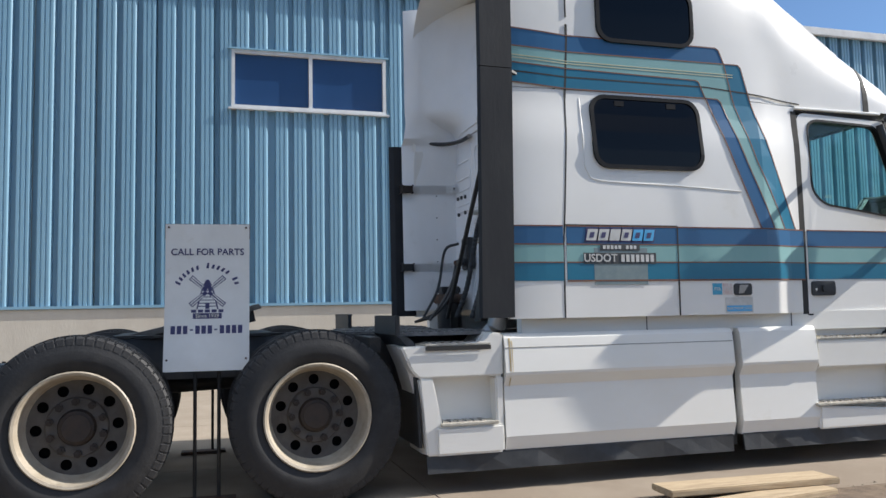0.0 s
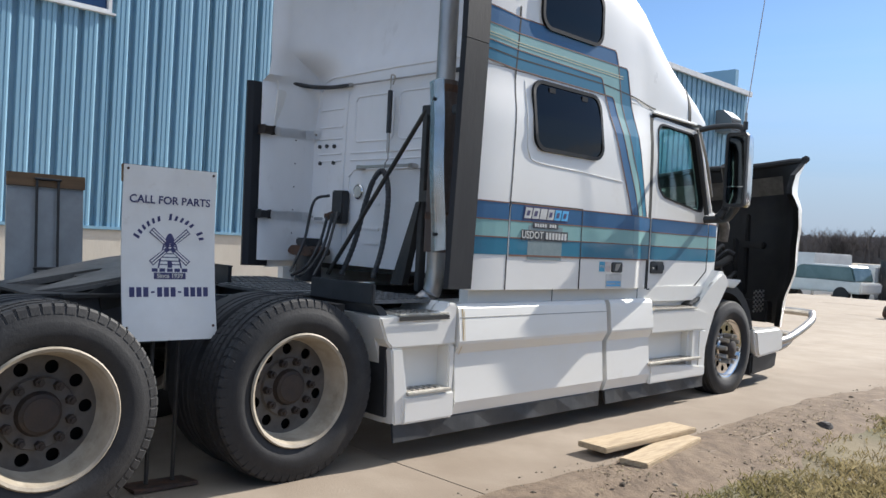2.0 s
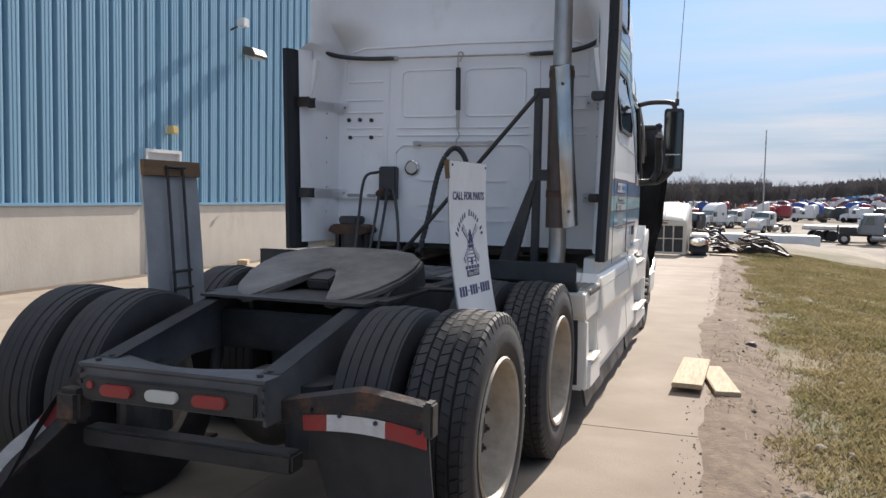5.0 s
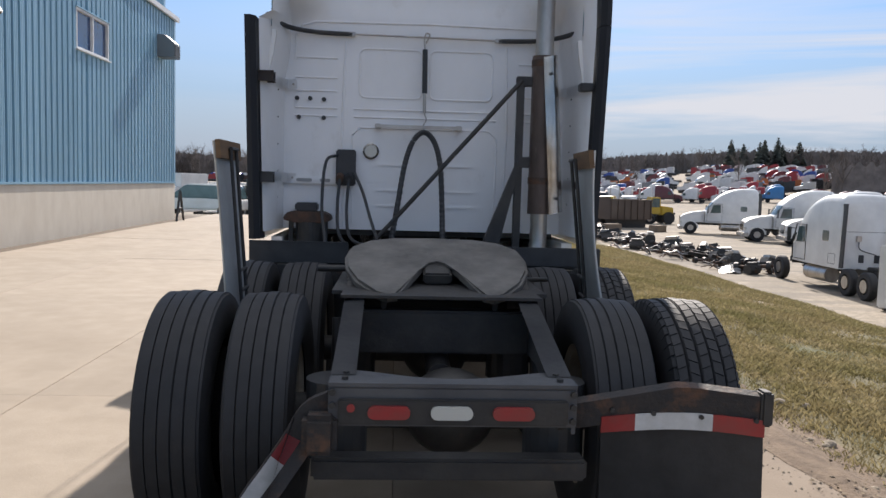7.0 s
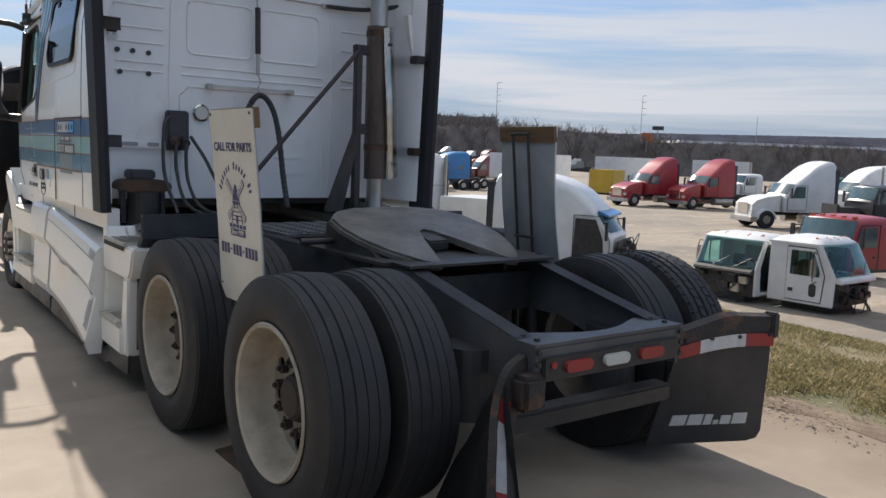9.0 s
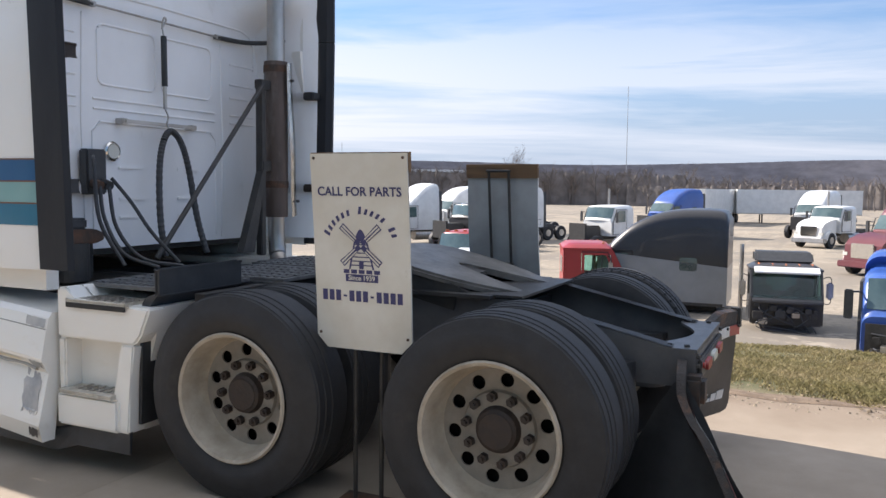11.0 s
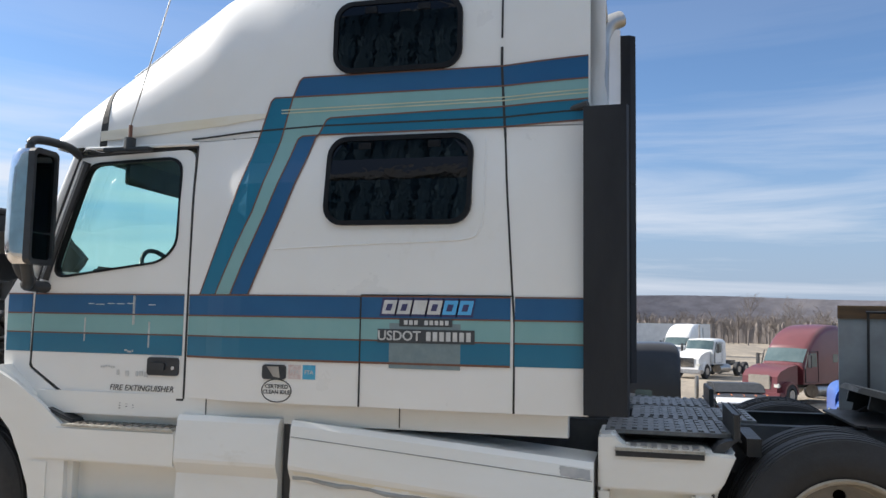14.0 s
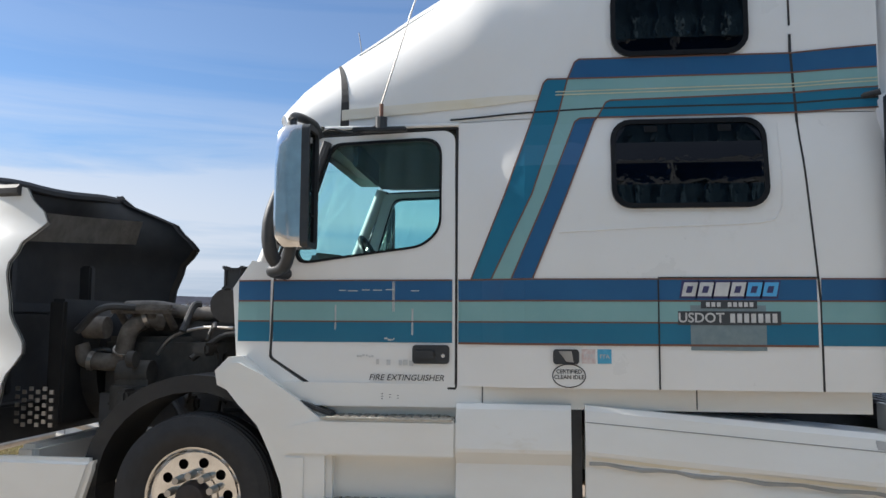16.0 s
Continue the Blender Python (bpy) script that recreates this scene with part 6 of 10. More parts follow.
# aerials
for s, x, y, z in ((1, 1.475, 4.45, 2.50), (-1, 1.13, 3.95, 2.52)):
    base = part("aerial_mount", rod((s * x, y, z), (s * x, y, z + 0.07), 0.022 if s > 0 else 0.035), BLACK, truck)
    part("aerial_spring", rod((s * x, y, z + 0.07), (s * x, y, z + 0.15), 0.012), PIN if s < 0 else STEEL, base)
    part("aerial_whip", rod((s * x, y, z + 0.15), (s * (x + 0.04), y + (0.24 if s > 0 else -0.46), 4.1), 0.0045), STEEL, base)
part("aerial_plate", box((-1.16, 3.80, 2.505), (-1.10, 4.12, 2.53)), BLACK, truck, bevel=0.006)
part("aerial_cable", tube(curve([(-1.13, 3.95, 2.55), (-1.14, 4.1, 2.50), (-1.12, 4.25, 2.53), (-1.06, 4.36, 2.50)], 6), 0.006, seg=6), BLACK, truck)

# ---- side fairings ----
SEAMGREY = material("grey_pressed_groove", (0.30, 0.29, 0.27), 0.7)
GRIPS = []


def grip(host, x, y, z):
    """One raised tooth of a step tread."""
    if not GRIPS:
        o = part("grip", box((-0.0175, -0.015, 0), (0.0175, 0.015, 0.008)), STEEL, host)
        GRIPS.append(o.data)
    else:
        o = new("grip", GRIPS[0])
        o.parent = host
    o.location = (x, y, z)



PROF = [(0.80, 0.955), (1.175, 0.958), (1.195, 0.93), (1.205, 0.875), (1.222, 0.72), (1.218, 0.70), (1.180, 0.635), (1.190, 0.50), (1.205, 0.325), (1.175, 0.235), (1.10, 0.235), (1.10, 0.60), (0.80, 0.90)]


def fairing(s, y0, y1, n=10, bend=None):
    bm = bmesh.new()
    rows = []
    for k in range(n + 1):
        y = y0 + (y1 - y0) * k / n
        row = []
        for x, z in PROF:
            p = Vector((s * x, y, z))
            row.append(bm.verts.new(bend(p) if bend else p))
        rows.append(row)
    m = len(PROF)
    for a, b in zip(rows, rows[1:]):
        for k in range(m):
            bm.faces.new((a[k], a[(k + 1) % m], b[(k + 1) % m], b[k]))
    bm.faces.new(rows[0]); bm.faces.new(rows[-1])
    return bm


def sag(p):
    """The knocked-out rear end of the left fairing."""
    k = min(1.0, max(0.0, (2.80 - p.y) / 1.64))
    dent = 0.03 * math.exp(-((p.z - 0.62) / 0.05) ** 2) * ease(k * 3) * math.sin(k * 6)
    return Vector((p.x - 0.11 * k ** 1.6 * (1.25 - p.z) - dent, p.y, p.z - 0.13 * k * (p.z > 0.4) - 0.09 * k * (p.z <= 0.4)))


skirt_r = part("side_fairing", fairing(1, 1.152, 2.815), WHITE_SKIRT, truck, "white plastic side fairing", smooth=True, sharp=11)
skirt_l = part("side_fairing", fairing(-1, 1.165, 2.80, 16, sag), WHITE_SKIRT, truck, "white side fairing knocked loose at its rear end, scraped", smooth=True, sharp=11)
STREAK = material("yellow_rust_run", (0.60, 0.46, 0.22), 0.6, second=(0.74, 0.66, 0.46), scale=14, stretch=(1, 4, 0.6))
for y_, z0_, z1_, w_ in ((1.185, 0.63, 0.93, 0.006), (1.20, 0.72, 0.945, 0.0035)):
    bm = bmesh.new()
    prev = None
    for k in range(7):
        z = z0_ + (z1_ - z0_) * k / 6
        x = next((PROF[i][0] + (PROF[i + 1][0] - PROF[i][0]) * (z - PROF[i][1]) / (PROF[i + 1][1] - PROF[i][1]) for i in range(1, 8) if PROF[i + 1][1] <= z <= PROF[i][1]), 1.2) + 0.0015
        w = w_ * (0.5 + 0.5 * k / 6)
        cur = (bm.verts.new((x, y_ - w, z)), bm.verts.new((x, y_ + w, z)))
        if prev:
            bm.faces.new((prev[0], prev[1], cur[1], cur[0]))
        prev = cur
    bmesh.ops.solidify(bm, geom=bm.faces[:], thickness=0.001)
    part("rust_run", bm, STREAK, skirt_r)
part("scrape", tube([sag(Vector((-1.185, 2.78 - 0.09 * k, 0.655 + 0.008 * math.sin(k * 1.7)))) + Vector((-0.004, 0, 0)) for k in range(18)], 0.014, seg=6), SIGNBACK, skirt_l)


def skirt_x(z):
    """Outer face of the fairing at a height."""
    return next((PROF[i][0] + (PROF[i + 1][0] - PROF[i][0]) * (z - PROF[i][1]) / (PROF[i + 1][1] - PROF[i][1]) for i in range(1, 8) if PROF[i + 1][1] <= z <= PROF[i][1]), 1.2)


def skirt_patch(name, y0, z0, y1, z1, mat, ragged=0.0):
    """A thin smear or tape lying on the loose left fairing."""
    bm = bmesh.new()
    g = []
    for i in range(9):
        row = []
        for j in range(7):
            edge_ = ragged * noise.noise(Vector((i * 1.7, j * 1.3, y0 * 9)))
            y, z = y0 + (y1 - y0) * i / 8 + (edge_ if j in (0, 6) or i in (0, 8) else 0), z0 + (z1 - z0) * j / 6 + (edge_ if i in (0, 8) or j in (0, 6) else 0)
            row.append(bm.verts.new(sag(Vector((-skirt_x(z) - 0.003, y, z)))))
        g.append(row)
    for p, q in zip(g, g[1:]):
        for j in range(6):
            bm.faces.new((p[j], p[j + 1], q[j + 1], q[j]))
    return part(name, bm, mat, skirt_l)


# pressed lines along the fairings
for y0_, y1_, host, side, fn in ((1.16, 2.81, skirt_r, 1, None), (1.17, 2.795, skirt_l, -1, sag)):
    for z_ in (0.872,):
        line = []
        for k in range(13):
            p = Vector((side * (skirt_x(z_) + 0.0005), y0_ + (y1_ - y0_) * k / 12, z_))
            line.append(fn(p) if fn else p)
        part("pressed_line", tube(line, 0.0028, seg=5), SEAMGREY, host)
skirt_patch("yellowed_band", 1.35, 0.675, 2.77, 0.692, YELLOW, 0.008)
SMEAR = material("grey_filler_smear", (0.33, 0.34, 0.35), 0.7, second=(0.50, 0.49, 0.47), scale=9)
skirt_patch("filler_patch", 1.20, 0.40, 1.34, 0.63, SMEAR, 0.03)
skirt_patch("tape_patch", 1.18, 0.88, 1.33, 0.925, SMEAR, 0.006)
skirt_patch("tape_patch", 1.175, 0.665, 1.27, 0.70, SIGNBACK, 0.012)
skirt_patch("torn_corner", 1.17, 0.27, 1.25, 0.31, FRAME, 0.012)
for s in (1, -1):
    a = part("side_fairing", fairing(s, 2.875, 3.50, 5), WHITE_SKIRT, truck, "white front fairing below the cab door", smooth=True, sharp=11)
    # entry steps
    body = bmesh.new()
    box((s * 0.80, 3.50, 0.235), (s * 1.10, 4.46, 0.86), body)
    st_ = part("step_box", body, WHITE_SKIRT, truck, bevel=0.01)
    part("step_front", sided(prism([(3.50, 0.66), (4.46, 0.66), (4.46, 0.82), (4.30, 0.862), (3.50, 0.862)], "x", 1.06, 1.208), s), WHITE_SKIRT, st_, bevel=0.012)
    part("step_jamb", sided(prism([(4.34, 0.24), (4.47, 0.24), (4.47, 0.66), (4.34, 0.66)], "x", 1.06, 1.205), s), WHITE_SKIRT, st_, bevel=0.012)
    part("step_toe", sided(prism([(3.50, 0.235), (4.46, 0.235), (4.46, 0.33), (3.50, 0.40)], "x", 1.06, 1.215), s), WHITE_SKIRT, st_, bevel=0.012)
    part("step_riser", sided(prism([(3.50, 0.85), (3.50, 0.945), (4.32, 0.945), (4.24, 0.85)], "x", 0.90, 1.075), s), WHITE_SKIRT, st_, bevel=0.006)
    tr_ = bmesh.new()
    box((s * 1.0, 3.47, 0.40), (s * 1.235, 4.36, 0.418), tr_)
    tread = part("step_tread", tr_, GRIP, st_, "pale grip-topped step tread", bevel=0.005)
    up_ = part("step_tread", box((s * 0.98, 3.52, 0.862), (s * 1.215, 4.26, 0.876)), GRIP, st_, bevel=0.004)
    for host, z, ya, yb in ((tread, 0.418, 3.50, 4.33), (up_, 0.876, 3.55, 4.23)):
        for k in range(int((yb - ya) / 0.05)):
            for j in range(3):
                grip(host, s * (1.0775 + 0.05 * j), ya + 0.05 * k + 0.015, z)
    # the shaded foot recess is a solid black block on the surface
    part("foot_hole", sided(prism([(4.20, 0.868), (4.40, 0.938), (4.395, 0.962), (4.205, 0.894)], "x", 1.02, 1.178), s), BLACK, st_, bevel=0.008)
    # fender behind the front wheel
    poly = [(4.20, 0.862), (4.42, 0.94), (4.60, 1.10), (4.74, 1.205), (4.82, 1.20), (4.90, 1.12), (4.885, 1.04), (4.72, 0.96), (4.60, 0.84), (4.52, 0.68), (4.485, 0.50), (4.48, 0.235), (4.20, 0.235)]
    bm = prism(poly, "x", s * 0.82, s * 1.195)
    bmesh.ops.bevel(bm, geom=[e for e in bm.edges if abs(e.verts[0].co.x) > 1.19 and abs(e.verts[1].co.x) > 1.19], offset=0.035, segments=4, affect="EDGES")
    part("fender_rear", bm, WHITE_SKIRT, truck, "white rear part of the front fender", smooth=True)
    bm = bmesh.new()
    arc_o = [(5.04 + 0.70 * math.cos(radians(a)), 0.43 + 0.66 * math.sin(radians(a))) for a in range(0, 169, 11)]
    arc_i = [(5.06 + 0.58 * math.cos(radians(a)), 0.43 + 0.56 * math.sin(radians(a))) for a in range(0, 169, 11)]
    prism(arc_o + arc_i[::-1], "x", s * 0.62, s * 1.08, bm)
    part("inner_fender", bm, HOODIN, truck, "black inner wheel housing", smooth=True)
    # rubber ground skirt
    for ya, yb in ((0.645, 2.80), (2.88, 4.48)):
        bm = bmesh.new()
        rows = []
        n_ = 12
        for k in range(n_ + 1):
            y = ya + (yb - ya) * k / n_
            wob = 0.008 * math.sin(k * 1.9 + s)
            drop = (0.05 * max(0, (2.8 - y) / 1.6) if s < 0 and ya < 1 and y > 1.1 else 0)
            rows.append([bm.verts.new((s * (x + wob * f), y, z + 0.4 * wob * f - drop)) for x, z, f in ((1.165, 0.25, 0), (1.185, 0.235, 0), (1.195, 0.13, 1), (1.180, 0.128, 1))])
        for a_, b_ in zip(rows, rows[1:]):
            for k in range(4):
                bm.faces.new((a_[k], a_[(k + 1) % 4], b_[(k + 1) % 4], b_[k]))
        bm.faces.new(rows[0]); bm.faces.new(rows[-1])
        part("rubber_skirt", bm, BLACK, truck)
    part("fairing_gap", sided(box((1.0, 2.815, 0.16), (1.13, 2.87, 0.93)), s), BLACK, truck)
    # tool box with steps behind the fairing
    rb = part("rear_step_box", sided(prism([(1.145, 0.235), (1.145, 0.965), (1.07, 0.972), (1.02, 0.905), (0.49, 0.895), (0.55, 0.76), (0.62, 0.52), (0.645, 0.235)], "x", 0.78, 1.085), s), WHITE_SKIRT, truck, "white rear step box in front of the drive wheels")
    part("step_face", sided(prism([(1.145, 0.70), (1.145, 0.965), (1.07, 0.972), (1.02, 0.905), (0.49, 0.895), (0.555, 0.745), (0.60, 0.70)], "x", 1.06, 1.195), s), WHITE_SKIRT, rb, bevel=0.012)
    part("step_jamb", sided(prism([(0.60, 0.70), (0.69, 0.70), (0.74, 0.43), (0.745, 0.235), (0.645, 0.235), (0.63, 0.50)], "x", 1.06, 1.195), s), WHITE_SKIRT, rb, bevel=0.01)
    part("step_jamb", sided(prism([(1.09, 0.70), (1.145, 0.70), (1.145, 0.235), (1.10, 0.235)], "x", 1.06, 1.19), s), WHITE_SKIRT, rb, bevel=0.01)
    part("step_toe", sided(prism([(0.70, 0.235), (1.14, 0.235), (1.14, 0.41), (0.70, 0.41)], "x", 1.0, 1.215), s), WHITE_SKIRT, rb, bevel=0.015)
    t1 = part("step_tread", sided(box((1.03, 0.73, 0.412), (1.225, 1.10, 0.43)), s), GRIP, rb, bevel=0.004)
    t2 = part("step_tread", sided(box((1.0, 0.64, 0.896), (1.205, 1.06, 0.91)), s), GRIP, rb, bevel=0.004)
    for host, z, ya, yb in ((t1, 0.43, 0.75, 1.09), (t2, 0.91, 0.66, 1.05)):
        for k in range(int((yb - ya) / 0.05)):
            for j in range(3):
                grip(host, s * (1.0675 + 0.05 * j), ya + 0.05 * k + 0.015, z)
    part("step_gap", sided(box((1.206, 0.64, 0.868), (1.21, 1.06, 0.894)), s), SEAM, rb)

# ---- bumper, guard, open hood, engine ----
for s in (1, -1):
    bm = prism([(5.70, 0.34), (5.63, 0.56), (5.63, 0.60), (6.25, 0.605), (6.32, 0.55), (6.32, 0.34), (5.75, 0.30)], "x", s * 1.06, s * 1.16)
    bmesh.ops.bevel(bm, geom=bm.edges[:], offset=0.03, segments=3, affect="EDGES")
    part("bumper_corner", bm, WHITE_SKIRT, truck, "white bumper corner", smooth=True)
    part("splash_panel", prism([(5.66, 0.30), (5.66, 0.50), (6.28, 0.50), (6.28, 0.30)], "x", s * 0.80, s * 1.055), BLACK, truck, bevel=0.01)
    part("lower_valance", prism([(5.66, 0.12), (5.66, 0.34), (6.28, 0.34), (6.24, 0.16)], "x", s * 0.82, s * 1.12), BLACK, truck, bevel=0.02)
part("bumper_middle", box((-0.80, 6.20, 0.32), (0.80, 6.34, 0.62)), WHITE_SKIRT, truck, bevel=0.03)
gd = part("grille_guard", tube(curve([(1.05, 6.30, 0.42), (1.06, 6.7, 0.45), (1.05, 7.3, 0.60), (0.98, 7.55, 0.68), (0.85, 7.62, 0.70), (0, 7.64, 0.70), (-0.85, 7.62, 0.70), (-0.98, 7.55, 0.68), (-1.05, 7.3, 0.60), (-1.06, 6.7, 0.45), (-1.05, 6.30, 0.42)], 6), 0.045, seg=12), STEEL, truck, "folded-down steel grille guard", smooth=True)
part("guard_rail", tube(curve([(0.95, 6.32, 0.30), (0.95, 6.8, 0.34), (0.92, 7.1, 0.42), (0.8, 7.16, 0.45), (0, 7.18, 0.45), (-0.8, 7.16, 0.45), (-0.92, 7.1, 0.42), (-0.95, 6.8, 0.34), (-0.95, 6.32, 0.30)], 6), 0.04, seg=12), STEEL, gd, smooth=True)


LEFT_EDGE = ((0.0, 6.30), (0.27, 6.21), (0.40, 6.09), (0.55, 6.20), (0.71, 6.245), (0.80, 6.17), (0.89, 6.01), (1.0, 6.17))   # fender edge facing the cab, with the wheel arch
RIGHT_EDGE = ((0.0, 6.30), (0.12, 6.24), (0.35, 6.32), (0.55, 6.27), (0.68, 6.20), (0.77, 6.06), (0.86, 6.20), (1.0, 6.74))
RIGHT_WIDTH = ((0.0, 1.12), (0.12, 1.16), (0.36, 1.24), (0.70, 1.29), (0.88, 1.22), (1.0, 1.14))


def along(keys, v):
    return next(p + (q - p) * ease((v - a_) / (b_ - a_)) for (a_, p), (b_, q) in zip(keys, keys[1:]) if v <= b_ + 1e-6)


def hood_point(u, v, inset=0.0):
    """The tilted hood, skewed on its hinges: u runs across from -1 to 1, v from the hinge (0) to its rear edge (1), which now stands on top."""
    a = abs(u)
    q = min(1.0, (1 - a) / 0.55)
    right = ease(u / 0.8) if u > 0 else 0.0
    edge = along(RIGHT_EDGE if u > 0 else LEFT_EDGE, v)
    deep = 6.98 + 0.10 * v - 0.10 * (1 - v) ** 2 - 0.55 * ease((v - 0.86) / 0.14) * 0.35    # hood top, facing forward
    w = (along(RIGHT_WIDTH, v) if u > 0 else 1.20 - 0.12 * v ** 2 - 0.03 * (1 - v)) - inset
    x = (1 if u > 0 else -1) * w * (1 - 0.50 * q ** 1.5) if a > 0.45 else u / 0.45 * 0.5 * w
    y = edge + (deep - edge - inset) * (1 - (1 - q) ** 1.5)
    z = 0.60 + (1.58 + 0.30 * right) * v
    rise = max(0.0, (v - 0.90) / 0.10)
    z += rise * (0.26 * (1 - a ** 2) * (1 - 0.8 * right) + 0.04 * math.exp(-((a - 0.98) / 0.06) ** 2))
    return Vector((x, y, z))


def hood_sheet(inset, nu=44, nv=26):
    bm = bmesh.new()
    g = [[bm.verts.new(hood_point(-1 + 2 * i / nu, j / nv, inset)) for j in range(nv + 1)] for i in range(nu + 1)]
    for a, b in zip(g, g[1:]):
        for j in range(nv):
            bm.faces.new((a[j], b[j], b[j + 1], a[j + 1]))
    return bm


hood = part("hood", hood_sheet(0.0), WHITE_SKIRT, truck, "white hood tilted forward, dusty black inside", smooth=True)
part("hood_lining", hood_sheet(0.03), HOODIN, hood, smooth=True)
for s in (1, -1):
    bm = bmesh.new()
    u = []
    for j in range(27):
        a, b = hood_point(s, j / 26, 0), hood_point(s, j / 26, 0.075) + Vector((0, 0.03, 0))
        u.append((bm.verts.new(a + Vector((0, -0.004, 0))), bm.verts.new(b + Vector((0, -0.002, 0)))))
    for p, q in zip(u, u[1:]):
        bm.faces.new((p[0], p[1], q[1], q[0]))
    bmesh.ops.solidify(bm, geom=bm.faces[:], thickness=0.012)
    part("fender_edge", bm, HOODIN if s > 0 else WHITE_SKIRT, hood)
bm = bmesh.new()
bot, top = [], []
for k in range(21):
    u = -0.92 + 1.84 * k / 20
    bot.append(bm.verts.new((u * 1.07, 6.56 - 0.12 * u * u + 0.07 * u, 1.99 + 0.09 * u)))
    top.append(bm.verts.new((u * 1.07, 6.50 - 0.12 * u * u + 0.07 * u, 2.19 + 0.09 * u)))
for k in range(20):
    bm.faces.new((bot[k], bot[k + 1], top[k + 1], top[k]))
bmesh.ops.solidify(bm, geom=bm.faces[:], thickness=0.02)
part("heat_shield", bm, HOODFOIL, hood, "dusty tan heat shield band")
lip = [hood_point(-0.97 + 1.94 * k / 24, 1.0) + Vector((0, -0.02, -0.03)) for k in range(25)]
part("rear_lip", tube(lip, 0.04, seg=8), HOODIN, hood, smooth=True)
for lo, hi in (((-0.54, 6.62, 0.9), (-0.46, 6.72, 1.85)), ((0.46, 6.62, 0.9), (0.54, 6.72, 1.85)), ((-0.75, 6.60, 1.45), (0.75, 6.70, 1.53)), ((-0.9, 6.45, 0.62), (0.9, 6.6, 0.86))):
    part("hood_rib", box(lo, hi), HOODIN, hood, bevel=0.015)
bm = bmesh.new()
rnd = random.Random(4)
for s in (1, -1):
    for i in range(6):
        for j in range(5):
            box((s * 0.93, 6.02 + 0.045 * i, 0.75 + 0.05 * j + 0.02 * (i % 2)), (s * 0.94, 6.045 + 0.045 * i, 0.775 + 0.05 * j + 0.02 * (i % 2)), bm)
tagged(part("vent_mesh", bm, STEEL, hood), kind="stuff")
eng = part("engine_block", box((-0.34, 4.95, 0.80), (0.34, 6.05, 1.30)), ENGINE, truck, "grimy exposed diesel engine", bevel=0.04)
part("valve_cover", box((-0.24, 4.95, 1.30), (0.24, 5.95, 1.44)), ENGINE, eng, bevel=0.05)
part("cowl_ledge", prism([(4.98, 1.12), (5.36, 1.115), (5.34, 1.09), (5.22, 1.03), (5.0, 1.05)], "x", 0.92, 1.10), WHITE_SKIRT, truck, "white inner cowl ledge over the front wheel", bevel=0.01)
for k in range(6):
    part("injector_cover", rod((-0.16, 5.05 + 0.16 * k, 1.43), (-0.16, 5.05 + 0.16 * k, 1.475), 0.035, seg=10), FRAME, eng)
part("radiator", box((-0.62, 6.16, 0.72), (0.62, 6.28, 1.55)), HOODIN, eng, bevel=0.02)
part("fan_shroud", rod((0, 6.04, 1.10), (0, 6.16, 1.10), 0.42, seg=28), HOODIN, eng)
PIPE = material("dusty_brown_turbo_pipe", (0.19, 0.168, 0.145), 0.6, second=(0.08, 0.07, 0.06), scale=11, bump=0.2, bump_scale=50)
part("turbo_pipe", tube(curve([(-0.30, 5.62, 1.40), (-0.36, 5.72, 1.42), (-0.40, 5.82, 1.34), (-0.40, 5.86, 1.20), (-0.40, 5.92, 1.13), (-0.41, 6.02, 1.13), (-0.42, 6.12, 1.15), (-0.43, 6.16, 1.24)], 8), 0.06, seg=16), PIPE, eng, "dusty brown bent turbo pipe", smooth=True)
for p, q in (((-0.41, 5.86, 1.215), (-0.39, 5.87, 1.185)), ((-0.36, 5.71, 1.43), (-0.365, 5.735, 1.42)), ((-0.415, 6.06, 1.13), (-0.418, 6.09, 1.135))):
    part("hose_clamp", rod(p, q, 0.066, seg=16), STEEL, eng)
part("intake_elbow", tube(curve([(0.90, 4.98, 1.66), (0.90, 5.10, 1.72), (0.90, 5.24, 1.71), (0.90, 5.32, 1.64), (0.88, 5.34, 1.50)], 6), 0.05, seg=14), PIPE, eng, "grey bent intake elbow", smooth=True)
part("air_cleaner_duct", tube(curve([(-0.20, 5.95, 1.50), (-0.24, 5.7, 1.50), (-0.26, 5.5, 1.47), (-0.26, 5.2, 1.45)], 6), 0.05, seg=12), PIPE, eng, smooth=True)
part("intake_manifold", box((-0.47, 5.50, 1.455), (-0.38, 5.96, 1.515)), PIPE, eng, "dusty cast intake manifold", bevel=0.022)
for k in range(4):
    part("intake_runner", rod((-0.42, 5.56 + 0.11 * k, 1.47), (-0.28, 5.56 + 0.11 * k, 1.36), 0.028, seg=10), PIPE, eng, smooth=True)
part("intake_box", box((-0.42, 5.05, 1.28), (-0.22, 5.38, 1.40)), FRAME, eng, bevel=0.02)
part("dipstick_tube", tube(curve([(-0.62, 5.0, 1.36), (-0.55, 5.25, 1.36), (-0.47, 5.48, 1.30), (-0.44, 5.6, 1.18)], 7), 0.012, seg=8), STEEL, eng, "pale braided line")
part("coolant_pipe", tube(curve([(0.34, 4.98, 1.36), (0.52, 5.3, 1.32), (0.62, 5.7, 1.24), (0.6, 6.1, 1.32)], 7), 0.04, seg=10), ENGINE, eng, smooth=True)
part("steering_box", box((-0.62, 5.55, 0.78), (-0.44, 5.85, 1.02)), ENGINE, eng, bevel=0.04)
part("compressor", rod((-0.50, 5.60, 1.06), (-0.50, 5.82, 1.06), 0.085, seg=16), ENGINE, eng, smooth=True)
